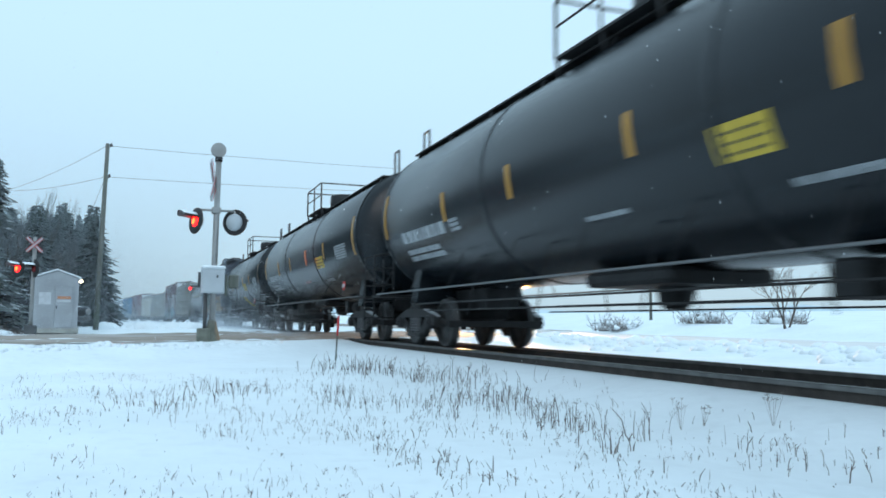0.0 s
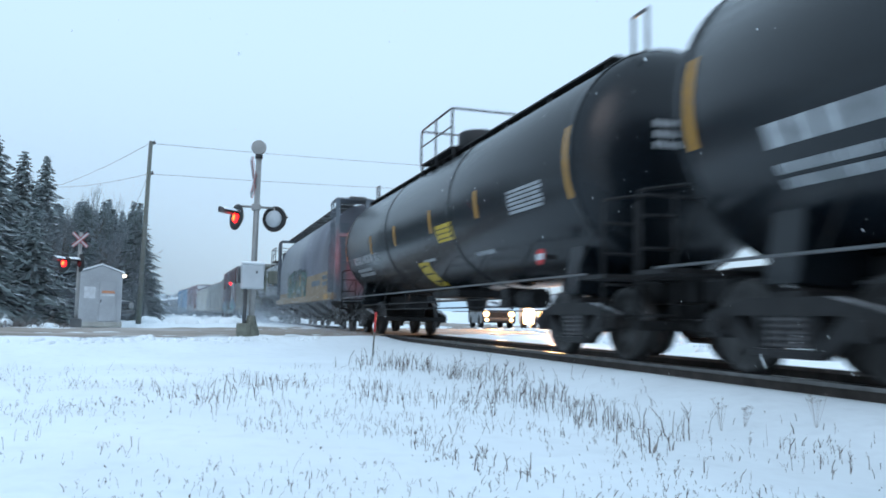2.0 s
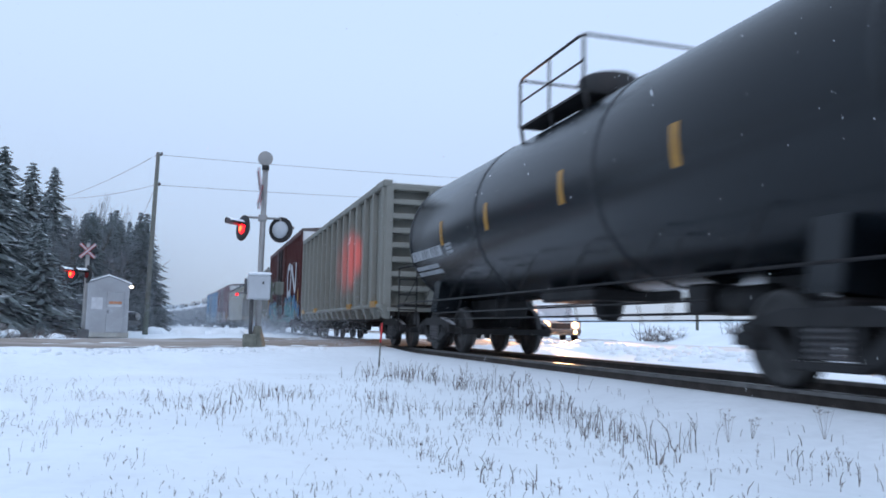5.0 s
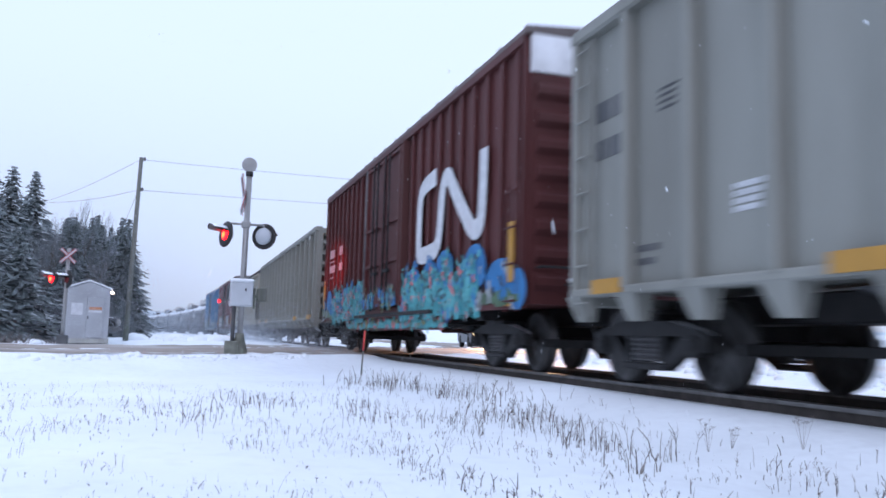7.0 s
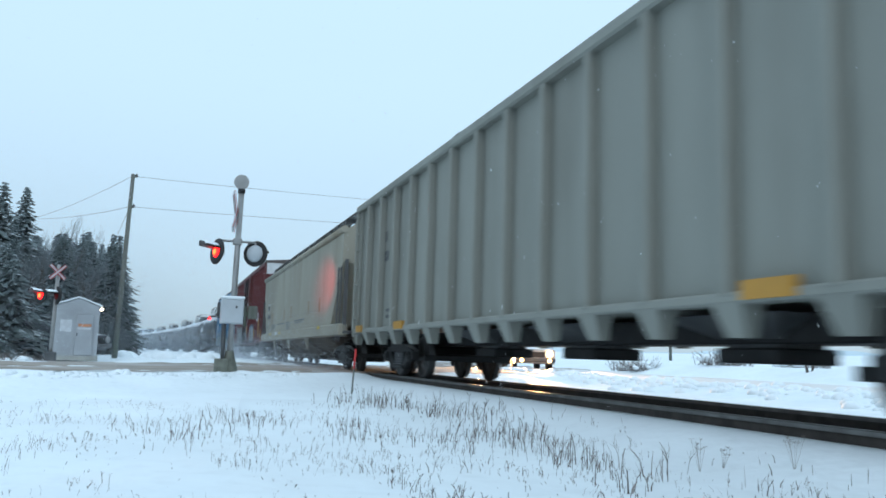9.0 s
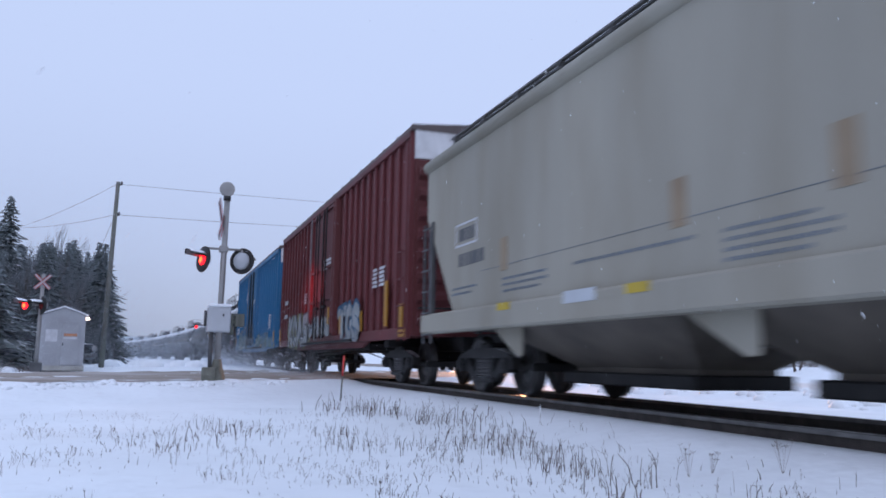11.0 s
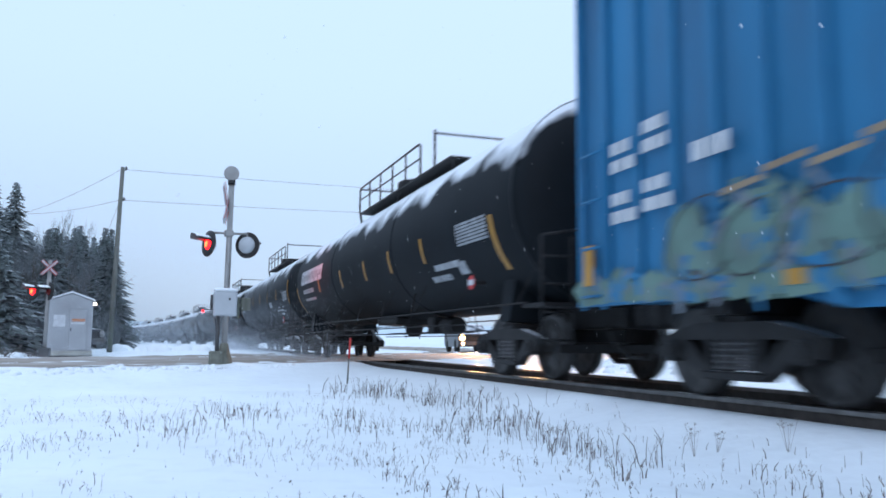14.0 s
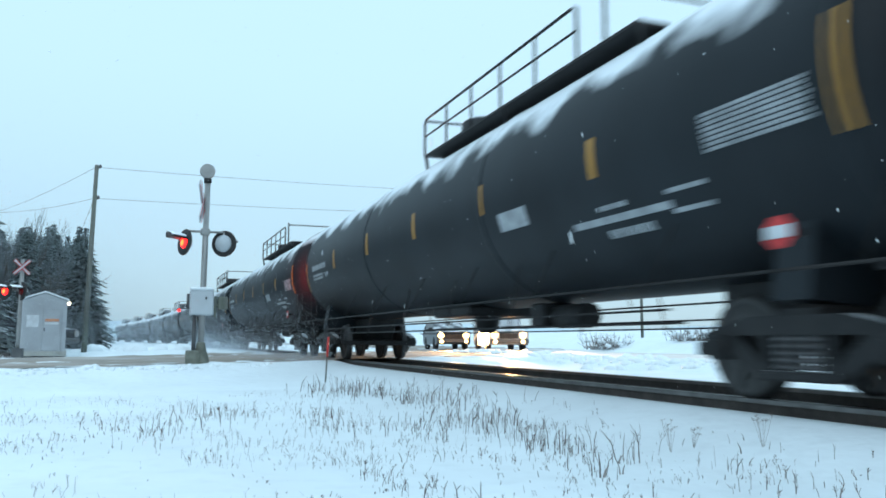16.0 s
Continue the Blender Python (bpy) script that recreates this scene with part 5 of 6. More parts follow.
# ---- the crossing signals ----
def lamp_head(parent, at, lit, name="flasher"):
    """Round target, hood and lens; looks along its own -y."""
    head = part(name, Build().lathe([(0.02, 0.30), (0.0, 0.305), (-0.015, 0.30), (-0.015, 0.16)], "y", 28), MATTBLACK, parent, at=at)
    part("housing", Build().lathe([(0.022, 0.20), (0.05, 0.20), (0.10, 0.17), (0.15, 0.08), (0.16, 0.01)], "y", 20), CABINET, head, "grey snow-dusted rear housing")
    hood = Build()
    n, vs = 14, []
    for i in range(n + 1):
        a = math.radians(22 + 136 * i / n)
        c, s = math.cos(a), math.sin(a)
        front = -0.34 - 0.10 * max(0, s)
        vs += [(0.155 * c, -0.01, 0.155 * s), (0.17 * c, front, 0.17 * s), (0.162 * c, front, 0.162 * s), (0.147 * c, -0.01, 0.147 * s)]
    hood.add(vs, [(4 * i + j, 4 * i + (j + 1) % 4, 4 * i + 4 + (j + 1) % 4, 4 * i + 4 + j) for i in range(n) for j in range(4)], True)
    part("hood", hood, MATTBLACK, head)
    # added inner skin, greyer than a black hood, so red glow shows
    liner, vs = Build(), []
    for i in range(n + 1):
        a = math.radians(24 + 132 * i / n)
        c, s = math.cos(a), math.sin(a)
        vs += [(0.143 * c, -0.02, 0.143 * s), (0.158 * c, -0.32 - 0.09 * max(0, s), 0.158 * s), (0.154 * c, -0.32 - 0.09 * max(0, s), 0.154 * s), (0.139 * c, -0.02, 0.139 * s)]
    liner.add(vs, [(4 * i + j, 4 * i + (j + 1) % 4, 4 * i + 4 + (j + 1) % 4, 4 * i + 4 + j) for i in range(n) for j in range(4)], True)
    part("hood_lining", liner, GLOWLINER, head, "added reddish grey lining to show the lens glow")
    part("lens", Build().lathe([(-0.016, 0.145), (-0.04, 0.12), (-0.055, 0.06), (-0.06, 0.005)], "y", 20), LENS_ON if lit else LENS_OFF, head, "lit red lens" if lit else "")
    if lit:
        part("lens_core", Build().lathe([(-0.062, 0.075), (-0.068, 0.04), (-0.07, 0.004)], "y", 14, (0.0, 0, -0.02)), LENS_HOT, head)
    cap = Build()
    vs = []
    for i in range(9):
        a = math.radians(35 + 110 * i / 8)
        for r, y in ((0.17, -0.02), (0.19, -0.05), (0.195, -0.36), (0.17, -0.38)):
            vs.append((r * math.cos(a), y, r * math.sin(a)))
    cap.add(vs, [(4 * i + j, 4 * i + 4 + j, 4 * i + 5 + j, 4 * i + 1 + j) for i in range(8) for j in range(3)], True)
    part("snow_cap", cap, SNOW, head)
    return head


def crossbuck(parent, at, w=0.62, label="", half=0.09):
    b = Build()
    for a in (45, -45):
        b.box(-w, w, -0.012, 0.012, -half, half, m=pose(0, 0.013 * (1 if a > 0 else -1), 0, 0, a, 0))
    x = part("crossbuck", b, WHITE, parent, label or "white crossed boards edged in red", at=at)
    edge = Build()
    for a in (45, -45):
        for s in (-1, 1):
            edge.box(-w, w, -0.034, -0.026, s * half - 0.007, s * half + 0.010, m=pose(0, 0.013 * (1 if a > 0 else -1), 0, 0, a, 0))
    part("red_edge", edge, REDPAINT, x)


def crossing_signal():
    sig = thing("crossing_signal", "aluminium level crossing signal mast with flashing red lamps and bell", "crossing signal", pose(-4.68, 18.94, 0.0))
    part("mast", Build().tube((0, 0, 0.3), (0.03, 0, 4.12), 0.066, 16), ALU, sig)
    part("mast_cap", Build().tube((0.03, 0, 4.12), (0.03, 0, 4.22), 0.085, 16), MATTBLACK, sig)
    part("foundation", Build().lathe([(-0.1, 0.19), (0.06, 0.19), (0.34, 0.11), (0.46, 0.09)], "z", 4).box(-0.32, -0.02, -0.2, 0.18, -0.08, 0.28, 0.02), MOSSY, sig, "mossy concrete footing")
    part("bell", Build().lathe([(-0.05, 0.165), (-0.03, 0.172), (0.03, 0.172), (0.05, 0.15), (0.07, 0.05)], "y", 28, (0.02, 0, 4.39)).tube((0.03, 0, 4.2), (0.03, 0, 4.3), 0.04, 8), ALU, sig, "round grey bell on the mast top")
    part("crossarm", Build().tube((-0.36, 0.0, 2.98), (0.42, 0.0, 2.98), 0.028, 8).box(-0.09, 0.11, -0.09, 0.09, 2.90, 3.05, 0.02), ALU, sig)
    lamp_head(sig, pose(-0.43, 0, 2.72, -5, 0, -66), True)
    lamp_head(sig, pose(0.44, 0, 2.72, 0, 0, 147), False)
    for x, y in ((-0.36, 0.0), (0.42, 0.0)):
        part("lamp_bracket", Build().tube((x, y, 2.98), (x * 1.12, y, 2.84), 0.03, 8), ALU, sig)
    crossbuck(sig, pose(-0.06, -0.02, 3.62, 0, 0, 76), 0.6, "crossed boards seen edge-on")
    box = part("control_box", Build().box(-0.27, 0.24, -0.20, 0.16, 1.07, 1.62, 0.015), CABINET, sig, "grey steel control box")
    part("box_door", Build().box(-0.25, 0.22, -0.222, -0.202, 1.09, 1.58, 0.008), CABINET, box)
    part("snow_cap", Build().box(-0.28, 0.26, -0.22, 0.18, 1.625, 1.70, 0.035), SNOW, box, "cushion of snow")
    part("latch", Build().box(0.05, 0.09, -0.24, -0.222, 1.42, 1.48), DARKGREY, box)
    part("meter_pipe", Build().tube((-0.31, 0, 1.2), (-0.31, 0, 1.55), 0.03, 8), DARKGREY, box)
    part("conduit", Build().pipe([(-0.16, -0.03, 0.26), (-0.16, -0.03, 1.08)], 0.045, 10), DARKGREY, sig)
    part("gate_bracket", Build().box(0.26, 0.34, -0.06, 0.08, 1.28, 1.34).box(0.34, 0.56, -0.05, 0.05, 1.2, 1.5, 0.02).box(0.26, 0.3, -0.1, 0.02, 1.02, 1.5), POLE, sig)
    b = Build()
    b.lathe([(0, 0.032), (-0.05, 0.032), (-0.055, 0.015)], "y", 12, (-0.50, -0.1, 1.17))
    part("lamp_arm", Build().box(-0.52, -0.25, -0.10, -0.07, 1.20, 1.225), DARKGREY, sig)
    part("small_red_lamp", b, LENS_ON, sig, "small lit red lamp")
    return sig


def second_signal():
    sig = thing("crossing_signal", "far level crossing signal with a lit red lamp and crossbuck", "crossing signal", pose(-9.46, 27.8, -0.05))
    part("mast", Build().tube((0, 0, 0), (0, 0, 3.05), 0.06, 12), ALU, sig)
    part("foundation", Build().box(-0.16, 0.16, -0.16, 0.16, -0.05, 0.3, 0.03), DARKGREY, sig)
    crossbuck(sig, pose(0.0, -0.09, 2.80, 0, 0, 12), 0.31, "", 0.04)
    part("crossarm", Build().tube((-0.36, 0, 2.08), (0.2, 0, 2.08), 0.03, 8), ALU, sig)
    lamp_head(sig, pose(-0.42, -0.06, 2.06, -4, 0, -48) @ Matrix.Scale(0.95, 4), True)
    lamp_head(sig, pose(0.02, -0.06, 2.06, 0, 0, -55) @ Matrix.Scale(0.95, 4), False)
    return sig


def signal_hut():
    hut = thing("signal_hut", "grey metal railway signal hut with a gabled snowy roof", "hut", pose(-9.4, 34.3, 0.03, 0, 0, 5))
    w, d, h = 0.76, 1.1, 1.95
    part("wall", Build().sweep([(-w, 0), (-w, h), (0, h + 0.28), (w, h), (w, 0)], -d, d), HUTGREY, hut)
    part("plinth", Build().box(-w - 0.04, w + 0.04, -d - 0.04, d + 0.04, -0.12, 0.06), CONCRETE, hut)
    roof = Build()
    for s in (-1, 1):
        roof.add([(0, -d - 0.06, h + 0.30), (s * (w + 0.07), -d - 0.06, h + 0.0), (s * (w + 0.07), d + 0.06, h + 0.0), (0, d + 0.06, h + 0.30), (0, -d - 0.06, h + 0.35), (s * (w + 0.07), -d - 0.06, h + 0.05), (s * (w + 0.07), d + 0.06, h + 0.05), (0, d + 0.06, h + 0.35)], [(0, 1, 2, 3), (4, 7, 6, 5), (0, 4, 5, 1), (1, 5, 6, 2), (2, 6, 7, 3)])
    part("roof", roof, SNOW, hut, "snow-covered roof")
    door = part("door", Build().box(-0.04, 0.56, -d - 0.03, -d - 0.004, 0.08, 1.62, 0.01), HUTGREY, hut)
    part("door_frame", Build().box(-0.07, -0.04, -d - 0.035, -d, 0.06, 1.66).box(0.56, 0.59, -d - 0.035, -d, 0.06, 1.66).box(-0.07, 0.59, -d - 0.035, -d, 1.62, 1.66), HUTGREY, hut)
    part("orange_sign", Build().box(0.04, 0.5, -d - 0.038, -d - 0.032, 1.16, 1.26), ORANGE, door)
    part("white_sign", Build().box(0.02, 0.5, -d - 0.038, -d - 0.032, 1.05, 1.13), WHITE, door)
    part("handle", Build().box(0.0, 0.04, -d - 0.07, -d - 0.03, 0.8, 0.92), DARKGREY, door)
    part("wall_sign", Build().box(-0.58, -0.18, -d - 0.012, -d - 0.004, 0.95, 1.4), WHITE, hut, "pale blank notice")
    part("wall_lamp", Build().box(w, w + 0.12, -d + 0.05, -d + 0.17, h - 0.16, h - 0.06, 0.02), WARM, hut, "lit wall lamp")
    return hut


def utility_pole(x, y, h, lean=0.0, label="weathered wooden utility pole with two wires"):
    p = thing("utility_pole", label, "utility pole", pose(x, y, ground_z(x, y) - 0.1, 0, lean, 0))
    part("pole", Build().tube((0, 0, 0), (0, 0, h), 0.115, 14, 0.08), POLE, p)
    for z in (h - 0.12, h - 1.45):
        part("insulator", Build().lathe([(z, 0.03), (z + 0.05, 0.06), (z + 0.1, 0.05), (z + 0.16, 0.02)], "z", 10, (0.14, 0, 0)).tube((0, 0, z), (0.14, 0, z), 0.02, 6), DARKGREY, p)
    return p


def wire(a, b, sag, r=0.008):
    a, b = Vector(a), Vector(b)
    pts = []
    for i in range(17):
        k = i / 16
        q = a.lerp(b, k)
        q.z -= sag * 4 * k * (1 - k)
        pts.append(q)
    return solid("overhead_wire", Build().pipe(pts, r, 5), MATTBLACK, "thin black overhead wire between wooden poles", "cable", "overhead wires")


def marker_stake():
    s = thing("marker_stake", "thin red-topped marker stake in the snow", "marker stake", pose(-2.49, 15.89, -0.32, 0, 3, 0))
    part("rod", Build().tube((0, 0, 0), (0, 0, 0.62), 0.016, 8), POLE, s)
    part("red_tip", Build().tube((0, 0, 0.5), (0, 0, 0.9), 0.022, 8), REDPAINT, s, "faded red painted top")
    s = thing("marker_stake", "short grey marker stake by the road", "marker stake", pose(-7.3, 38.5, 0.0))
    part("rod", Build().tube((0, 0, 0), (0, 0, 0.7), 0.025, 8), DARKGREY, s)


# ---- vegetation ----
def spruce(x, y, h, r, seed, snowy=True, label="tall dark spruce with snow on its boughs", needles=None):
    rng = random.Random(seed)
    t = thing("spruce_tree", label, "tree", pose(x, y, ground_z(x, y), 0, 0, rng.random() * 360), "spruces by the crossing")
    part("trunk", Build().tube((0, 0, -0.2), (0, 0, h * 0.96), 0.018 * h, 10, 0.02), BARK, t)
    b = Build()
    levels = int(h * 5.4)
    for i in range(levels):
        k = i / levels
        z = h * (0.05 + 0.95 * k)
        reach = r * (1 - k) ** 0.85 * (0.8 + 0.35 * rng.random()) + 0.12
        n = max(6, int(14 * (1 - k) + 6))
        for j in range(n):
            a = 6.283 * (j + rng.random() * 0.8) / n
            le = reach * (0.65 + 0.5 * rng.random())
            d = Vector((math.cos(a), math.sin(a), 0))
            side = Vector((-d.y, d.x, 0))
            droop = -0.12 - 0.3 * rng.random()
            # a bough: a few tapering tufts
            m = max(2, int(le / 0.34))
            for q in range(m):
                f0, f1 = q / m, min(1.15, (q + 1.5) / m)
                w = le * 0.17 * (1.1 - f0) + 0.06
                p0 = d * (le * f0) + Vector((0, 0, z + droop * le * f0 ** 1.3))
                p1 = d * (le * f1) + Vector((0, 0, z + droop * le * f1 ** 1.3 - 0.05))
                mid = (p0 + p1) / 2 + Vector((0, 0, 0.07))
                jit = Vector((rng.uniform(-.07, .07), rng.uniform(-.07, .07), rng.uniform(-.09, .05)))
                b.add([p0, mid + side * w + jit - Vector((0, 0, 0.12)), p1 + jit, mid - side * w + jit - Vector((0, 0, 0.14)), mid + Vector((0, 0, -0.16))], [(0, 1, 2), (0, 2, 3), (0, 4, 1), (1, 4, 2), (2, 4, 3), (3, 4, 0)])
    ob = new("crown", raw_mesh("crown", b, needles or NEEDLE))
    ob.parent = t
    return t


def raw_mesh(name, b, material):
    me = bpy.data.meshes.new(name)
    me.from_pydata([tuple(p) for p in b.v], [], b.f)
    me.materials.append(material)
    return me


def grow(b, p, d, length, r, depth, rng, spread=0.6, twigs=None):
    """A branching limb."""
    q = p + d * length
    target = b if depth > 1 or twigs is None else twigs
    target.tube(p, q, r, 5 if depth < 3 else 7, r * 0.6, False)
    if depth == 0:
        return
    for i in range(3 if depth > 1 else 4):
        f = 0.45 + 0.55 * rng.random()
        nd = (d + Vector((rng.uniform(-1, 1), rng.uniform(-1, 1), rng.uniform(-0.35, 0.75))) * spread).normalized()
        grow(b, p + d * length * f, nd, length * (0.55 + 0.25 * rng.random()), r * 0.5, depth - 1, rng, spread, twigs)


def bare_tree(x, y, h, seed, label="leafless tree with fine grey branches", forks=1, group="bare trees", twig=None, spread=0.55, depth=4):
    rng = random.Random(seed)
    t = thing("bare_tree", label, "tree", pose(x, y, ground_z(x, y) - 0.1), group)
    b, tw = Build(), Build()
    for k in range(forks):
        d = Vector((rng.uniform(-.25, .25) * (1 if forks == 1 else 2.4), rng.uniform(-.2, .2), 1)).normalized()
        grow(b, Vector((0.1 * k, 0, 0)), d, h * (0.42 if depth < 5 else 0.36), h * 0.014, depth, rng, spread, tw)
    ob = new("trunk", raw_mesh("trunk", b, BARK))
    ob.parent = t
    ob = new("crown", raw_mesh("crown", tw, twig or TWIG))
    ob.parent = t
    return t


def far_woods():
    """Woods beyond the hut: spruces and bare trees tinted for haze, close together."""
    rng = random.Random(77)
    firs = [spruce(-13.0 + k * 1.2, 58 + 3 * k, 8.0, 1.6 + 0.2 * k, 90 + k, True, "haze-tinted spruce in the woods behind the hut", FARNEEDLE) for k in range(3)]
    bares = [bare_tree(-9.8 - 1.3 * k, 47 + 2 * k, 6.6, 120 + k, "haze-tinted leafless tree in the woods behind the hut", 1 + k % 2, "woods trees", HAZETWIG, 0.36, 5) for k in range(4)]
    for t in bares:
        t.scale = (0.5, 0.5, 0.9)
    for i in range(9):
        y = rng.uniform(49, 57)
        x = -6.05 - y * math.tan(radians(rng.uniform(4.4, 5.8)))
        t = copy_thing(bares[i % 4], pose(x, y, ground_z(x, y) - 0.1, 0, 0, rng.random() * 360))
        s = y * rng.uniform(0.09, 0.135) / 6.6
        t.scale = (s * 0.5, s * 0.5, s)
        tagged(t, group="woods trees")
    for i in range(150):
        y = rng.uniform(44, 88)
        x = -6.05 - y * math.tan(radians(rng.uniform(3.0, 10.5)))
        fir = rng.random() < 0.36
        if x > track_x(y) - 5.5 or (not fir and x > -6.05 - y * 0.078):
            continue
        h = y * rng.uniform(0.10, 0.145) if fir else y * rng.uniform(0.105, 0.16)
        src = rng.choice(firs if fir else bares)
        t = copy_thing(src, pose(x, y, ground_z(x, y) - 0.1, 0, 0, rng.random() * 360))
        s = h / (8.0 if fir else 6.6)
        wide = rng.uniform(0.85, 1.2) if fir else rng.uniform(0.6, 0.8)
        t.scale = (s * wide, s * wide, s)
        tagged(t, group="woods trees")
    b = Build()
    for i in range(900):
        y = rng.uniform(42, 80)
        x = -6.4 - y * math.tan(radians(rng.uniform(2.2, 10.5)))
        h = rng.uniform(0.8, 2.6)
        for k in range(3):
            b.tube((x, y, 0), (x + rng.uniform(-.5, .5), y + rng.uniform(-.5, .5), h), 0.02, 3, 0.008, False)
    ob = new("undergrowth", raw_mesh("undergrowth", b, HAZETWIG))
    tagged(ob, "grey leafless undergrowth along the edge of the woods", "undergrowth", kind="stuff")


def ridge():
    """A low wooded ridge far beyond, its colour paled to suggest haze."""
    b = Build()
    vs, fs = [], []
    for i in range(81):
        x = -700 + i * 20
        h = 14 + 9 * noise.noise((x * 0.004, 2, 5)) + 2.5 * noise.noise((x * 0.03, 1, 5))
        vs += [(x, 620, -3), (x, 640, h), (x, 760, -3)]
    for i in range(80):
        for k in range(2):
            fs.append((i * 3 + k, i * 3 + 3 + k, i * 3 + 4 + k, i * 3 + 1 + k))
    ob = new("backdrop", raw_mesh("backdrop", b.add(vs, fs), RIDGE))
    tagged(ob, "far ridge coloured pale to suggest distance haze", "hills", kind="structure")


def weeds():
    """Dry stalks that poke through the snow, in tufts."""
    rng = random.Random(5)
    brown, pale = Build(), Build()

    def stalk(x, y, h, lean, thick=1.0):
        b = brown if rng.random() < 0.8 else pale
        z = ground_z(x, y)
        a = rng.random() * 6.283
        p = Vector((x, y, z - 0.03))
        q = p + Vector((math.cos(a) * lean * h * 0.5, math.sin(a) * lean * h * 0.5, h * 0.6))
        r = q + Vector((math.cos(a) * lean * h * 1.1, math.sin(a) * lean * h * 1.1, h * 0.4 * (1 - 0.5 * lean)))
        w = (0.0017 + 0.0032 * rng.random() ** 2) * thick
        b.tube(p, q, w, 4, w * 0.8, False)
        b.tube(q, r, w * 0.8, 4, w * 0.4, False)
        for _ in range(rng.choice((0, 0, 0, 1, 3, 5))):
            f = rng.uniform(0.0, 1)
            m = q.lerp(r, f)
            e = m + Vector((rng.uniform(-.05, .05), rng.uniform(-.05, .05), rng.uniform(0.02, .08))) * min(1.0, h * 4)
            b.tube(m, e, w * 0.6, 3, w * 0.4, False)

    tall_tufts = ((-2.45, 10.91, 10, 0.34, 0.07), (-3.03, 12.63, 40, 0.29, 0.25), (-2.57, 12.15, 16, 0.28, 0.11), (-3.02, 6.69, 6, 0.27, 0.04), (-2.3, 9.69, 34, 0.25, 0.2), (-3.0, 6.0, 14, 0.23, 0.08), (-2.92, 5.68, 44, 0.23, 0.14),
             (-2.6, 8.08, 22, 0.21, 0.11), (-2.52, 7.47, 8, 0.18, 0.06), (-5.2, 9.26, 26, 0.18, 0.2), (-5.76, 7.62, 30, 0.18, 0.13), (-4.19, 7.67, 34, 0.17, 0.13), (-3.59, 6.48, 8, 0.17, 0.03), (-4.48, 4.42, 6, 0.17, 0.05),
             (-3.41, 7.57, 24, 0.16, 0.1), (-4.06, 9.16, 14, 0.16, 0.09), (-3.28, 4.47, 5, 0.15, 0.02), (-3.68, 7.61, 14, 0.14, 0.07), (-5.37, 10.09, 8, 0.14, 0.1))
    low_tufts = ((-4.35, 4.02, 9, 0.14, 0.04), (-4.65, 10.22, 16, 0.12, 0.17), (-3.06, 7.72, 10, 0.12, 0.12), (-6.22, 8.16, 26, 0.1, 0.17), (-4.53, 5.13, 16, 0.1, 0.05), (-4.36, 5.14, 16, 0.1, 0.08), (-3.65, 5.54, 20, 0.08, 0.09),
             (-4.46, 5.78, 14, 0.08, 0.12), (-4.69, 7.91, 16, 0.07, 0.18), (-6.55, 7.78, 24, 0.07, 0.18), (-3.48, 4.34, 16, 0.07, 0.09), (-6.48, 6.37, 24, 0.05, 0.15), (-5.25, 5.39, 18, 0.05, 0.16), (-4.62, 4.53, 10, 0.05, 0.03),
             (-5.79, 5.89, 10, 0.04, 0.08), (-5.95, 4.31, 20, 0.04, 0.06), (-6.48, 4.34, 16, 0.03, 0.05), (-5.79, 4.25, 12, 0.03, 0.12), (-6.29, 4.3, 12, 0.02, 0.08))
    near_tufts = ((-2.4, 4.12, 3, 0.14, 0.03), (-2.76, 3.58, 5, 0.11, 0.06), (-2.55, 3.63, 12, 0.14, 0.10), (-2.38, 4.45, 12, 0.10, 0.10), (-3.49, 4.38, 14, 0.09, 0.12), (-3.44, 3.81, 6, 0.10, 0.06), (-3.71, 3.62, 14, 0.05, 0.05), (-3.7, 3.41, 12, 0.05, 0.05),
             (-4.46, 3.73, 3, 0.17, 0.03), (-4.47, 4.56, 6, 0.15, 0.07), (-4.61, 4.53, 12, 0.05, 0.03), (-4.68, 3.61, 12, 0.045, 0.03), (-3.82, 4.71, 8, 0.04, 0.12), (-2.2, 4.0, 8, 0.10, 0.15), (-1.9, 4.3, 8, 0.10, 0.15), (-1.75, 7.9, 6, 0.13, 0.1))
    for x, y, n, h, s in tall_tufts + low_tufts + near_tufts:
        for _ in range(int(n * 2.6)):
            stalk(x + rng.gauss(0, s * 1.1 + 0.05), y + rng.gauss(0, s * 2.4 + 0.18), h * (0.2 + 0.9 * rng.random() ** 1.5), rng.uniform(0, 0.3), 0.9 + 0.5 * (y > 8))
    for _ in range(15000):
        y = rng.uniform(3.0, 13)
        x = -6.05 + y * rng.uniform(-0.25, 0.95)
        if x < -1.7 and noise.noise((x * 0.9, y * 0.9, 9)) + 0.7 * noise.noise((x * 2.6, y * 2.6, 4)) > 0.10:
            stalk(x, y, 0.012 + (0.07 if y < 5 else 0.10) * rng.random() ** 2, rng.uniform(0.0, 0.35), 0.6)
    # two stout broken stalks and three dried umbels
    for x, y, h in ((-3.3, 4.41, 0.18), (-3.27, 4.42, 0.11), (-3.12, 4.46, 0.13), (-3.10, 4.47, 0.09)):
        stalk(x, y, h, rng.uniform(0.05, 0.25), 2.0)
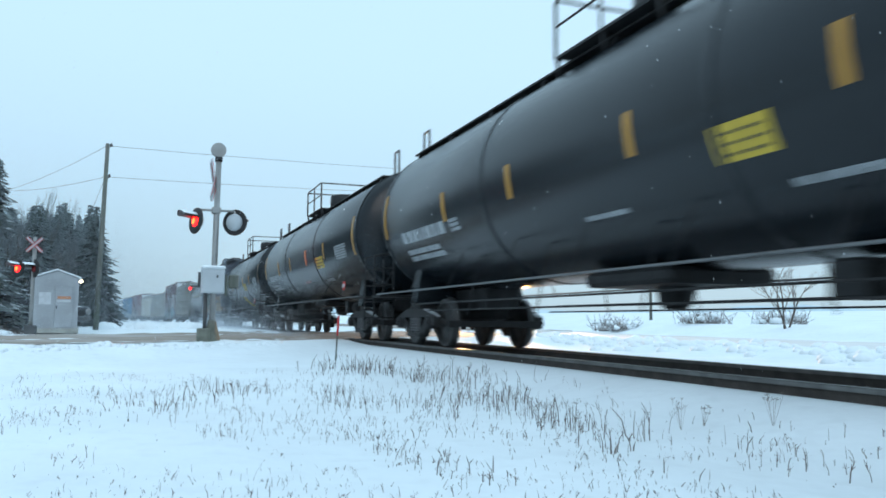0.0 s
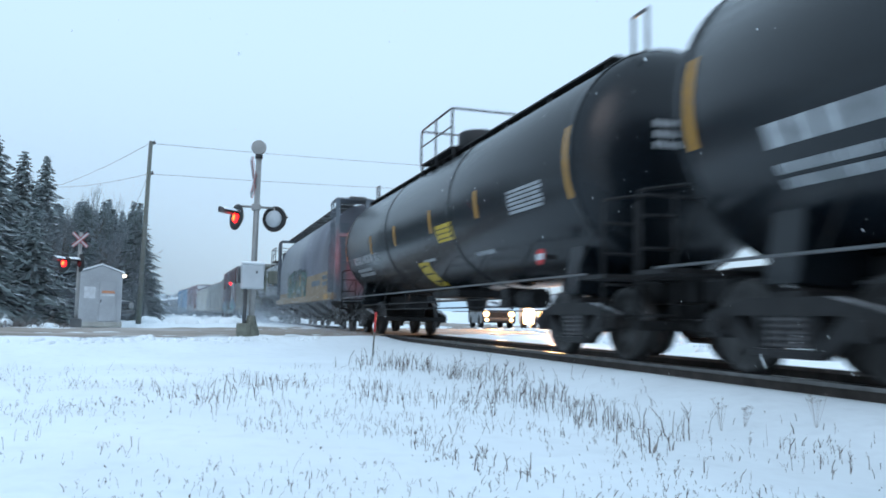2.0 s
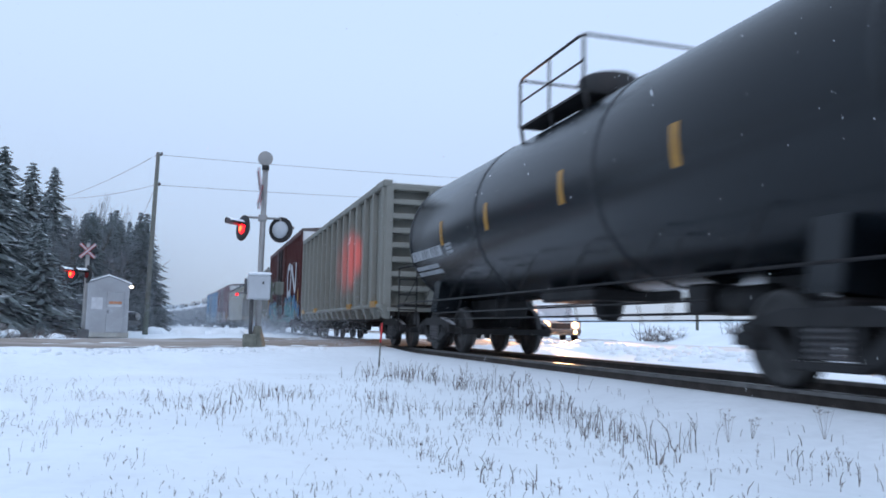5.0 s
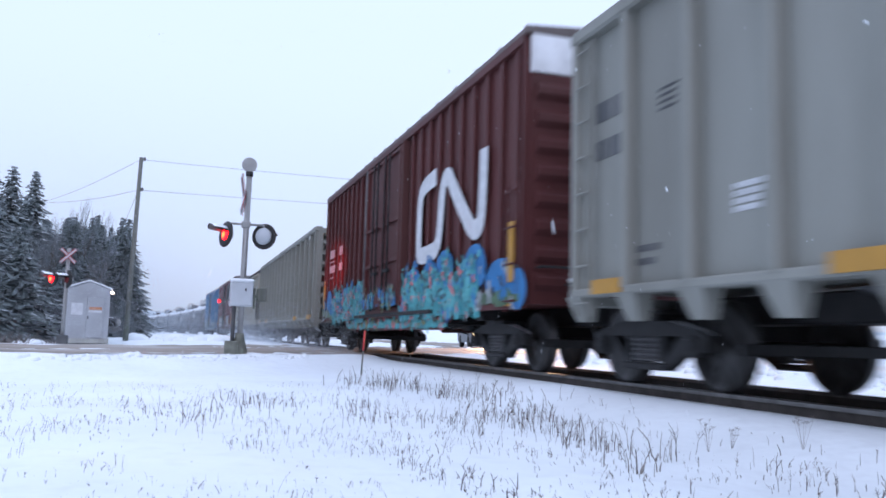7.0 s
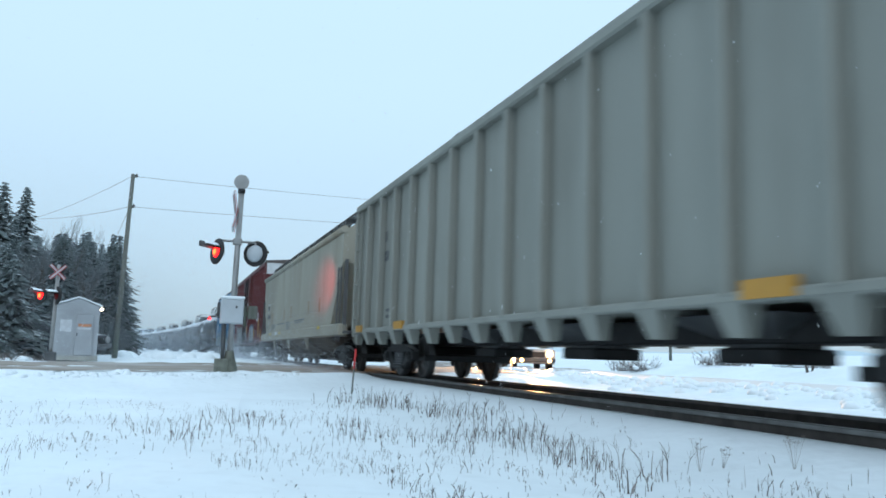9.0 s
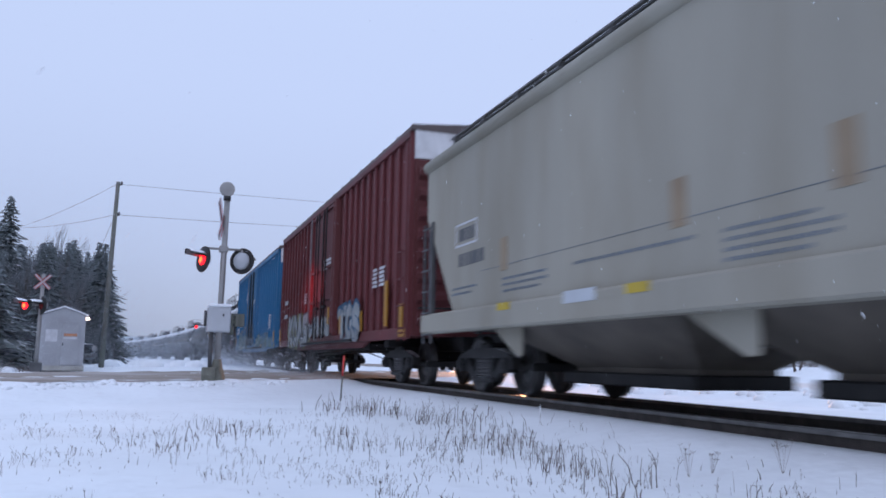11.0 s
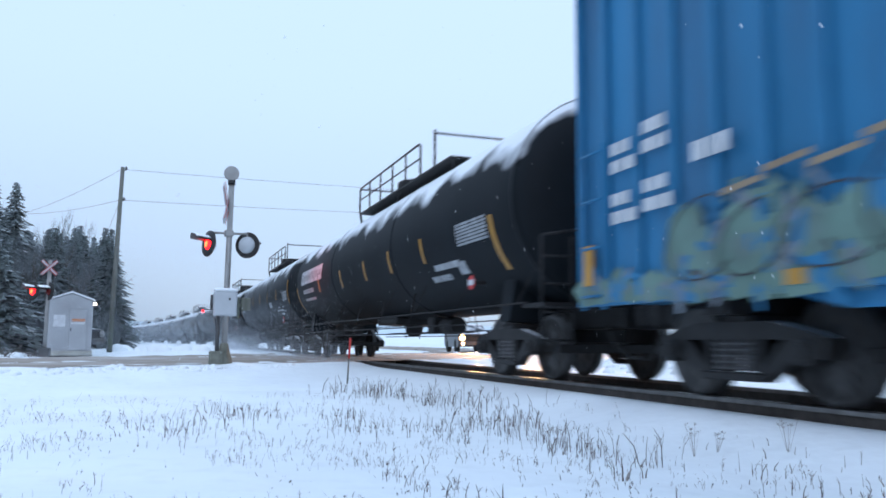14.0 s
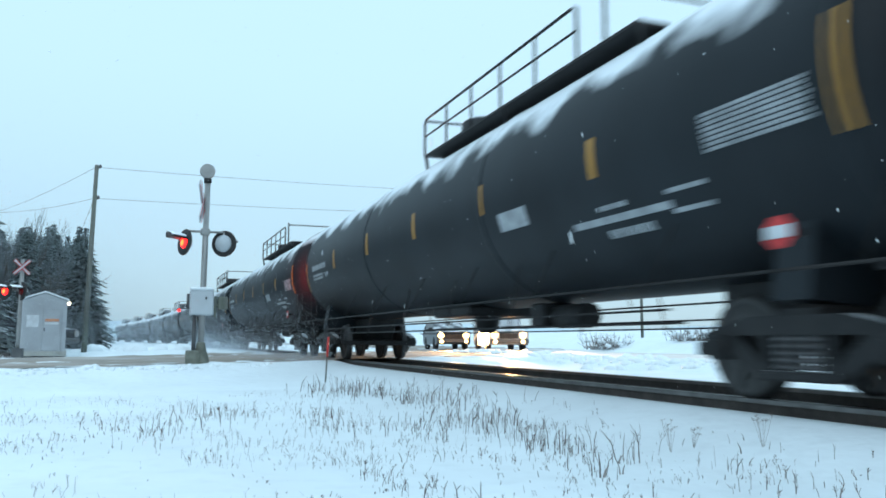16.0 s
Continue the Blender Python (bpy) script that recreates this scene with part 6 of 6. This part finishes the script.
    for x, y, h in ((-2.27, 5.09, 0.22), (-1.85, 4.6, 0.22), (-2.09, 5.06, 0.14)):
        for _ in range(7):
            top = Vector((x + rng.gauss(0, 0.035), y + rng.gauss(0, 0.03), ground_z(x, y) + h * rng.uniform(0.6, 1.0)))
            pale.tube((x, y, ground_z(x, y) - 0.02), top, 0.0011, 4, 0.0008, False)
            for _ in range(6):
                tip = top + Vector((rng.gauss(0, 0.014), rng.gauss(0, 0.014), rng.uniform(0.005, 0.025)))
                pale.tube(top, tip, 0.0007, 3, 0.0014, True)
    ob = new("dry_weeds", raw_mesh("dry_weeds", brown, STALK))
    tagged(ob, "dry brown weed stalks poking through the snow", "weeds", kind="stuff")
    ob = new("frosted_grass", raw_mesh("frosted_grass", pale, STRAW))
    tagged(ob, "pale frosted grass stalks poking through the snow", "weeds", kind="stuff")


def snow_lumps():
    rng = random.Random(15)
    b = Build()
    for i in range(90):
        k = rng.random()
        x, y = -7.6 + 3.6 * k + rng.uniform(-.4, .4), 38 + rng.uniform(-1.2, 2.5)
        r = rng.uniform(0.15, 0.42)
        b.lathe([(-0.1, r * 1.25), (r * 0.35, r), (r * 0.7, r * 0.6), (r * 0.85, 0.03)], "z", 7, (x, y, 0.0))
    solid("snowbank", b, SNOW, "lumpy ploughed snowbank beside the track", "snowbank", kind="stuff")
    b = Build()
    for i in range(420):
        y = rng.uniform(4, 36)
        x = 8.6 + rng.gauss(0, 0.8)
        r = rng.uniform(0.06, 0.2)
        b.lathe([(-0.06, r * 1.3), (r * 0.3, r), (r * 0.6, r * 0.6), (r * 0.7, 0.02)], "z", 6, (x, y, ground_z(x, y)))
    solid("snow_windrow", b, SNOW, "clumpy ploughed snow along the road edge", "snowbank", kind="stuff")
    b = Build()
    for i in range(260):
        k = rng.random()
        s = rng.choice((-1, 1))
        x = -16 + 13 * k
        y = 21.0 + (x + 9.5) * 0.63 - 4.9 * 1.18 + rng.gauss(0, 0.2)
        r = rng.uniform(0.03, 0.08)
        b.lathe([(-0.05, r * 1.3), (r * 0.3, r), (r * 0.6, r * 0.5), (r * 0.65, 0.01)], "z", 6, (x, y, ground_z(x, y)))
    solid("snow_windrow", b, SNOW, "clumpy ploughed snow along the gravel road", "snowbank", kind="stuff")


def bush(x, y, w, h, seed, label="low leafless bush with snow on it"):
    rng = random.Random(seed)
    t = thing("bush", label, "bush", pose(x, y, ground_z(x, y)))
    b = Build()
    for i in range(120):
        a, le = rng.random() * 6.283, rng.random()
        p = Vector((rng.uniform(-w, w) * 0.5, rng.uniform(-w, w) * 0.3, 0))
        b.tube(p, p + Vector((math.cos(a) * w * 0.45 * le, math.sin(a) * w * 0.3 * le, h * rng.uniform(0.4, 1))), 0.014, 4, 0.005, False)
    ob = new("brushwood", raw_mesh("brushwood", b, TWIG))
    ob.parent = t
    s = Build()
    for i in range(14):
        r = rng.uniform(0.12, 0.3)
        s.lathe([(-r * 0.4, r * 0.8), (0, r), (r * 0.4, r * 0.7), (r * 0.55, 0.02)], "z", 8, (rng.uniform(-w, w) * 0.5, rng.uniform(-w, w) * 0.3, rng.uniform(0.1, h * 0.55)))
    part("snow_clumps", s, SNOW, t)
    return t


def gate_pillar(x, y, h):
    p = thing("gate_pillar", "pale concrete gate pillar with a ball on top", "pillar", pose(x, y, -0.05), "gate pillars")
    part("shaft", Build().box(-0.27, 0.27, -0.27, 0.27, 0, h - 0.62, 0.04).box(-0.33, 0.33, -0.33, 0.33, h - 0.66, h - 0.56, 0.03).box(-0.32, 0.32, -0.32, 0.32, 0, 0.25, 0.03), CONCRETE, p)
    part("ball", Build().lathe([(h - 0.57 + 0.57 * (0.5 - 0.5 * math.cos(a)), max(0.01, 0.3 * math.sin(a))) for a in [math.pi * i / 10 for i in range(11)]], "z", 20), SNOW, p, "snow-covered ball")


# ---- vehicles waiting beyond the track ----
def car_body(paint, name, label, m, lights=True, tall=1.78, w=0.95, length=4.7):
    car = thing(name, label, "car", m)
    prof = [(-length / 2, 0.45), (-length / 2 + 0.04, 0.95), (-length / 2 + 1.15, 1.08), (-length / 2 + 1.75, tall - 0.06), (-length / 2 + 2.1, tall), (length / 2 - 0.5, tall), (length / 2 - 0.08, 1.1), (length / 2, 0.5), (length / 2 - 0.2, 0.28), (-length / 2 + 0.2, 0.28)]
    b = Build()
    n = len(prof)
    vs = []
    for x, inset in ((-w, 0.0), (-w + 0.08, 0.03), (w - 0.08, 0.03), (w, 0.0)):
        vs += [(x * (0.86 if z > 1.2 else 1), y, z + (inset if abs(x) < w else 0)) for y, z in prof]
    b.add(vs, [(k * n + i, k * n + (i + 1) % n, (k + 1) * n + (i + 1) % n, (k + 1) * n + i) for k in range(3) for i in range(n)])
    b.add(vs, [tuple(range(n)), tuple(range(3 * n, 4 * n))[::-1]])
    part("body", b, paint, car)
    y0 = -length / 2
    part("windscreen", Build().add([(-w * 0.78, y0 + 1.22, 1.14), (w * 0.78, y0 + 1.22, 1.14), (w * 0.7, y0 + 1.70, tall - 0.12), (-w * 0.7, y0 + 1.70, tall - 0.12)], [(0, 1, 2, 3)]), GLASS, car)
    part("grille", Build().box(-0.45, 0.45, y0 - 0.02, y0 + 0.02, 0.6, 0.86, 0.01), MATTBLACK, car)
    part("bumper", Build().box(-w, w, y0 - 0.08, y0 + 0.1, 0.38, 0.58, 0.04), DARKGREY, car)
    for s in (-1, 1):
        part("headlight", Build().lathe([(y0 + 0.02, 0.17), (y0 - 0.03, 0.16), (y0 - 0.05, 0.04)], "y", 16, (s * 0.68, 0, 0.78)), HEAD if lights else ALU, car, "lit warm headlamp" if lights else "")
        if lights:
            part("fog_lamp", Build().lathe([(y0 - 0.08, 0.10), (y0 - 0.11, 0.09), (y0 - 0.12, 0.02)], "y", 12, (s * 0.66, 0, 0.46)), HEAD, car, "lit warm fog lamp")
        part("side_window", Build().box(*sorted((s * w * 0.862, s * w * 0.872)), y0 + 1.9, length / 2 - 0.7, 1.25, tall - 0.16), GLASS, car)
        part("mirror", Build().box(*sorted((s * w, s * (w + 0.2))), y0 + 1.35, y0 + 1.45, 1.05, 1.22, 0.02), paint, car)
        for y in (y0 + 0.95, length / 2 - 0.95):
            wheel = part("wheel", Build().lathe([(-0.11, 0.2), (-0.11, 0.33), (-0.08, 0.36), (0.08, 0.36), (0.11, 0.33), (0.11, 0.2)], "x", 20, (s * (w - 0.1), y, 0.36)), RUBBER, car)
            part("rim", Build().lathe([(0.09, 0.2), (0.115, 0.19), (0.12, 0.05)], "x", 12, (s * (w - 0.1), y, 0.36)), ALU, wheel)
    return car


def head_beam(x, y, tx, ty, power):
    """The beam of a waiting car's headlamps."""
    l = new("headlamp_beam", bpy.data.lights.new("headlamp_beam", "SPOT"))
    l.data.energy, l.data.color, l.data.spot_size, l.data.spot_blend, l.data.shadow_soft_size = power, (1.0, 0.56, 0.24), radians(80), 0.6, 0.15
    l.matrix_world = look((x, y, 0.8), (tx, ty, -0.3))


# ---- the whole place ----
ground()
strip("road", ROAD, 4.4, SLUSH, "slushy brown gravel road over the level crossing", "road")
strip("side_road", ((13, -60), (13, 0), (13, 30), (13.5, 45)), 3.0, PACKED, "packed snowy side road with brown wheel tracks", "road", 0.03)
railway()
crossing_signal()
second_signal()
signal_hut()
marker_stake()
P1, P2, P3 = (-8.07, 36.2), (-15.2, 57.5), (30, 52)
utility_pole(*P1, 7.95, 1.0)
utility_pole(*P2, 8.6, 0.0)
utility_pole(*P3, 11.8, 0.0)
wire((P1[0] + 0.25, P1[1], 7.75), (P3[0], P3[1], 11.6), 0.3)
wire((P1[0] + 0.25, P1[1], 6.42), (P3[0], P3[1], 10.2), 0.3)
wire((P1[0] + 0.1, P1[1], 7.75), (P2[0], P2[1], 8.5), 0.2)
wire((P1[0] + 0.1, P1[1], 6.42), (P2[0], P2[1], 8.6), 0.2)
wire((P1[0] + 0.1, P1[1], 6.4), (P2[0] + 4, P2[1], 5.2), 0.6)

for x, y, h, r, seed in ((-14.4, 33.6, 9.8, 2.7, 1), (-15.5, 44.0, 9.3, 3.0, 2), (-15.2, 49.2, 9.5, 2.5, 3), (-14.4, 51.4, 9.7, 2.3, 4), (-12.2, 36.6, 4.2, 2.0, 5), (-15.4, 39.0, 7.0, 2.9, 6), (-17.2, 36, 8.6, 2.6, 7), (-17.8, 45, 8.6, 2.6, 8), (-13.4, 41.5, 5.2, 1.9, 9), (-12.9, 39.5, 2.6, 1.3, 10)):
    spruce(x, y, h, r, seed)
far_woods()
ridge()
bare_tree(18.4, 26.0, 3.2, 41, "small forked leafless tree on the snowy bank", 3, "bank trees", None, 0.95)
bare_tree(24.0, 22.0, 3.8, 44, "small forked leafless tree on the snowy bank", 3, "bank trees", None, 0.95)
for x, y, w, h, s in ((17.4, 37, 2.4, 0.9, 1), (20, 33, 2.6, 0.8, 2), (-11.8, 29.2, 1.8, 0.7, 3), (-12.9, 28.2, 1.6, 0.8, 4), (-10.6, 31.2, 1.4, 0.5, 5), (22, 30, 2.4, 0.8, 6)):
    bush(x, y, w, h, s)
gate_pillar(-11.85, 24.6, 1.95)
gate_pillar(-12.1, 26.8, 1.5)
weeds()
snow_lumps()
car_body(CARPALE, "suv", "silver suv with lit headlights waiting at the crossing", pose(10.9, 36.6, -0.02, 0, 0, -14))
car_body(CARPAINT, "car", "dark car with lit headlights waiting behind", pose(10.0, 41.8, -0.02, 0, 0, -10), True, 1.5, 0.9, 4.5)
car_body(CARPAINT, "parked_car", "snow-dusted dark parked car behind the hut", pose(-10.9, 41.0, 0.0, 0, 0, 60), False, 1.5, 0.9, 4.4)
car_body(CARPALE, "parked_car", "snow-dusted pale parked car behind the hut", pose(-14.6, 42.5, 0.0, 0, 0, 80), False, 1.5, 0.9, 4.4)
head_beam(10.3, 34.0, 8.3, 26, 10000)
head_beam(9.6, 39.3, 6.8, 30, 8000)
red = new("flasher_beam", bpy.data.lights.new("flasher_beam", "SPOT"))
red.data.energy, red.data.color, red.data.spot_size, red.data.spot_blend, red.data.shadow_soft_size = 1700, (1.0, 0.03, 0.02), radians(22), 1.0, 0.10
red.matrix_world = look((-4.05, 19.5, 2.80), (-1.5, 24.3, 2.55))

def falling_snow():
    """Loose flakes drifting down across the whole shot."""
    rng = random.Random(91)
    b = Build()
    for i in range(22000):
        x, y, z = rng.uniform(-7, 10), rng.uniform(24, 62) - 21.0, rng.uniform(-0.5, 24)
        r = rng.uniform(0.0025, 0.006)
        b.add([(x, y, z + r), (x + r, y, z - r * 0.5), (x - r * 0.5, y + r * 0.9, z - r * 0.5), (x - r * 0.5, y - r * 0.9, z - r * 0.5)], [(0, 1, 2), (0, 2, 3), (0, 3, 1), (1, 3, 2)])
    ob = new("falling_snow", raw_mesh("falling_snow", b, SNOW))
    return tagged(ob, "small white snowflakes drifting through the air", "snowflakes", kind="stuff")


def air_slivers(name, count, place, size, label):
    """Slivers strewn in the air, for blown snow and to imitate haze, one a flake."""
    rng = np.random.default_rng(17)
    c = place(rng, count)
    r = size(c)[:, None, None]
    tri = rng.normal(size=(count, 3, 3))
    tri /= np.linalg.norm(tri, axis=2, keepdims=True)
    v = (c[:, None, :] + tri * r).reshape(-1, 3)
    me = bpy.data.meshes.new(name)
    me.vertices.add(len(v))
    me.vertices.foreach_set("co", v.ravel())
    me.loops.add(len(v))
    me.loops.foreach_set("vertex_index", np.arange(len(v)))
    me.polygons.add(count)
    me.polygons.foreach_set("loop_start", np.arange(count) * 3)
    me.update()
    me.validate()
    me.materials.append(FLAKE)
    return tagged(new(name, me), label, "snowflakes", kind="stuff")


# haze stand-in over the woods, spread through the camera's view wedge
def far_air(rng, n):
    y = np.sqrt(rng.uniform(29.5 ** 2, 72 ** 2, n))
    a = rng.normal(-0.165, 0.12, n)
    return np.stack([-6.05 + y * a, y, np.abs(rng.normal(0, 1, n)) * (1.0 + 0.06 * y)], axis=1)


# haze stand-in along the far track, again within the view wedge
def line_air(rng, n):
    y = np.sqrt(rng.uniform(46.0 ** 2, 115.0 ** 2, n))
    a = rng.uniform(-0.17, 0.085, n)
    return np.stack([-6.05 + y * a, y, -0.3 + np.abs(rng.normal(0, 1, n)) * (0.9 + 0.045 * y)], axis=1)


def track_air(rng, n):
    y = rng.uniform(21, 62, n)
    return np.stack([-1.6 - np.abs(rng.normal(0, 0.7, n)), y, -0.1 + rng.exponential(0.45, n)], axis=1)


FLAKES = falling_snow()
# both haze layers: sliver size grows with distance from the camera
HAZE = air_slivers("distant_snowfall", 900000, far_air, lambda c: 0.00028 * c[:, 1], "haze over the distance imitated by oversized snow slivers")
VEIL = air_slivers("distant_snowfall", 330000, line_air, lambda c: 0.00024 * c[:, 1], "haze over the far train imitated by oversized snow slivers")
BLOWN = air_slivers("blown_snow", 85000, track_air, lambda c: 0.0003 * c[:, 1] + 0.001, "powder snow whirled up beside the passing wheels")

# ---- the train ----
T1 = ((7.62, 2.15, 3.05, 0.11), (4.2, 2.14, 2.62, 0.12), (1.62, 2.16, 2.62, 0.12), (-1.3, 2.18, 2.64, 0.12), (-4.0, 2.18, 2.64, 0.12), (-7.45, 2.05, 2.98, 0.13))
MARKS = ((6.65, 2.17, [2.2], 0.20), (6.65, 1.84, [1.75, 1.75], 0.08), (4.05, 2.16, [0.35] * 3, 0.05), (0.0, 1.72, [0.9], 0.05), (-3.2, 1.66, [0.9], 0.06), (-5.4, 2.42, [1.2] * 6, 0.042))
LP = ((9.35, 1.5, 2.4, 0.08), (5.25, 2.03, 2.46, 0.11), (2.05, 1.98, 2.44, 0.11), (-0.65, 1.98, 2.44, 0.11), (-2.9, 1.98, 2.44, 0.11), (-5.2, 1.98, 2.44, 0.11), (-8.6, 1.6, 2.4, 0.13))
LMARKS = ((8.15, 2.24, [1.9], 0.13), (8.1, 1.95, [1.8], 0.08), (-5.2, 1.72, [1.0], 0.10), (-7.1, 2.44, [1.3] * 7, 0.036))
HAZ = (-6.9, -6.5, 1.20, 1.48, REDPAINT, 0.0)
MP = ((9.4, 1.9, 2.7, 0.10), (6.0, 2.3, 2.75, 0.11), (2.9, 2.32, 2.78, 0.11), (-0.22, 2.30, 2.75, 0.11), (-3.2, 2.28, 2.71, 0.11), (-6.19, 2.25, 2.68, 0.12), (-9.45, 1.98, 2.86, 0.16))
BLOCK = (-6.9, -5.6, 1.80, 1.90, STENCIL, 0.0)
TRAIN = []


def couple(car, front, length):
    TRAIN.append((car, front + length / 2, length))
    return front + length


front = 17.15 - 17.9
TL = 17.9
front = couple(tank_car("black tank car with a yellow placard and snow-streaked flank", TL, stripes=T1, placards=((-3.22, -2.5, 1.88, 2.2, LEMON, 0.0),), writing=MARKS, platform=2.3, crown_walk=True), front, TL)
front = couple(tank_car("black tank car with yellow placard and long white stencils", 17.95, stripes=T1, placards=((-3.75, -2.8, 1.98, 2.30, LEMON, 0.0), HAZ), writing=MARKS, platform=2.3, crown_walk=True), front, 17.95)
front = couple(tank_car("black tank car with two slanting yellow placards", 17.5, stripes=T1, inset=1.9, head_text=True, placards=((-2.6, -1.6, 1.96, 2.28, LEMON, 0.0), (0.0, 0.75, 1.14, 1.68, LEMON, -0.25), HAZ), writing=MARKS, platform=2.3, crown_walk=True), front, 17.5)
front = couple(round_hopper("weathered grey covered hopper car with tan band and faded graffiti", 18.6), front, 18.6)
front = couple(tank_car("glossy black tank car with a short railed platform", 15.6, 2.15, 1.45, 2.5, stripes=T1[1:5], writing=MARKS[:3], platform=2.3), front, 15.6)
front = couple(ribbed_hopper("pale grey ribbed hopper car", 18.05, ribs=15, inset=1.9), front, 18.05)
front = couple(box_car("brown boxcar with a white band and teal graffiti", 17.25, 5.08, BROWN, graffiti_teal, True, writing=((7.1, 3.14, [0.65], 0.26, 0.08), (7.1, 2.78, [0.65], 0.03, 0.08), (7.1, 2.64, [0.65], 0.22, 0.08), (7.1, 2.27, [0.65], 0.03, 0.08), (5.6, 3.14, [0.4], 0.26, 0.08), (5.6, 2.64, [0.4], 0.22, 0.08)), drop=0.62, end_stripe=(1.3, 0.88)), front, 17.25)
front = couple(ribbed_hopper("pale grey ribbed hopper car with snow on top", 21.5, ribs=17, inset=3.8), front, 21.5)
front = couple(cream_hopper("cream covered hopper car with tan patches", 20.1), front, 20.1)
front = couple(box_car("oxide red boxcar with silver graffiti", 17.9, 5.2, RED, graffiti_silver, writing=((7.3, 2.6, [0.7], 0.15, 0.08), (7.3, 2.1, [0.7], 0.15, 0.08), (3.2, 2.6, [0.4] * 4, 0.06, 0.08), (-0.4, 3.3, [0.9, 0.9, 0.5], 0.07, 0.17), (-5.75, 2.5, [0.3] * 5, 0.06, 0.11), (-6.3, 2.5, [0.35] * 5, 0.06, 0.11)), stripes=((-6.9, 1.2, 0.95, 0.10), (-2.54, 1.16, 0.45, 0.10), (-4.73, 1.16, 0.47, 0.10), (-1.28, 1.46, 0.45, 0.17), (5.6, 1.15, 0.4, 0.10))), front, 17.9)
front = couple(box_car("blue boxcar with faint graffiti along its sill", 17.6, 5.1, BLUE, graffiti_faint, writing=((7.4, 2.65, [0.35, 0.35], 0.13, 0.11), (6.8, 2.75, [0.35, 0.35], 0.13, 0.11), (7.4, 2.1, [0.35, 0.35], 0.13, 0.11), (6.8, 2.15, [0.35, 0.35], 0.13, 0.11), (6.0, 2.35, [0.45], 0.18, 0.11), (2.9, 3.9, [0.2] * 4, 0.1, 0.11), (-0.6, 3.3, [0.6, 0.6], 0.08, 0.17), (-6.15, 2.33, [0.5] * 6, 0.07, 0.11)), inset=2.75, stripes=((-3.9, 0.98, 0.12, 0.10), (4.8, 0.97, 0.12, 0.10))), front, 17.6)
LL = 21.3
pressure = tank_car("long black pressure tank car with streaks of snow along its crown", LL, 2.35, 1.53, 2.58, BLACKSNOW, LP, (BLOCK, (-7.1, -6.75, 1.66, 1.86, STENCIL, 0.0), (-8.1, -7.7, 1.30, 1.58, REDPAINT, 0.0)), LMARKS, 7.4, True, True, -1.8, gap=1.9, rise=0.60)
front = couple(pressure, front, LL)
plain = tank_car("long grey-black pressure tank car with snow on its crown", LL, 2.1, 1.53, 2.58, GREYTANK, MP, ((-7.3, -5.5, 1.77, 1.84, STENCIL, 0.0), (-4.5, -3.7, 1.98, 2.22, STENCIL, 0.0), (-7.85, -7.3, 1.72, 1.76, STENCIL, 0.0), (-7.85, -7.3, 1.90, 1.94, STENCIL, 0.0), (-9.05, -8.65, 1.17, 1.49, REDPAINT, 0.0)), ((8.6, 2.55, [1.6], 0.14), (8.6, 2.3, [1.2, 1.2], 0.06), (-6.1, 1.70, [0.8], 0.08), (-6.1, 1.95, [0.5], 0.05), (-8.0, 2.47, [1.15] * 8, 0.03)), 7.0, True, False, -2.9, gap=1.3, rise=0.60)
front = couple(plain, front, LL)
for i in range(8):
    extra = copy_thing(plain, Matrix.Identity(4))
    tagged(extra, "grey-black pressure tank car in a long row", "tank car", "following tank cars")
    ROLLING += [o for o in extra.children_recursive if o.name.startswith("wheelset")]
    front = couple(extra, front, LL)


def car_pose(y, length):
    """A car standing on the track with its centre y along it."""
    h = length / 2 - 2.2
    a, b = Vector((track_x(y - h), y - h)), Vector((track_x(y + h), y + h))
    return pose((a.x + b.x) / 2, (a.y + b.y) / 2, 0, 0, 0, math.degrees(math.atan2(-(b.x - a.x), b.y - a.y)))


def motions():
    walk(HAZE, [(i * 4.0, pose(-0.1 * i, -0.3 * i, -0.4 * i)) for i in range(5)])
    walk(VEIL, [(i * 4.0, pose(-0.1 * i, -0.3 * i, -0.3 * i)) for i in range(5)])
    walk(BLOWN, [(i * 2.0, pose(0.02 * (i % 2), -0.35 * i, 0.03 * (i % 3))) for i in range(9)])
    walk(FLAKES, [(i * 2.0, pose(-0.5 * i * 2.0, -1.2 * i * 2.0, -1.1 * i * 2.0)) for i in range(9)])
    for car, y, length in TRAIN:
        walk(car, [(i * 0.5, car_pose(y - SPEED * i * 0.5, length)) for i in range(33)])
    # the wheels roll; alike wheelsets turn alike
    turn = SPEED / 0.457 / FPS
    first = {}
    for w in ROLLING:
        k = round(w.location.y, 2)
        if k not in first:
            walk(w, [(i / FPS, pose(0, k, 0.457, math.degrees(turn * i) % 360)) for i in range(int(SECONDS * FPS) + 1)])
            first[k] = w
        else:
            w.rotation_mode = "QUATERNION"
            w.animation_data_create()
            w.animation_data.action = first[k].animation_data.action
            w.animation_data.action_slot = first[k].animation_data.action_slot


motions()
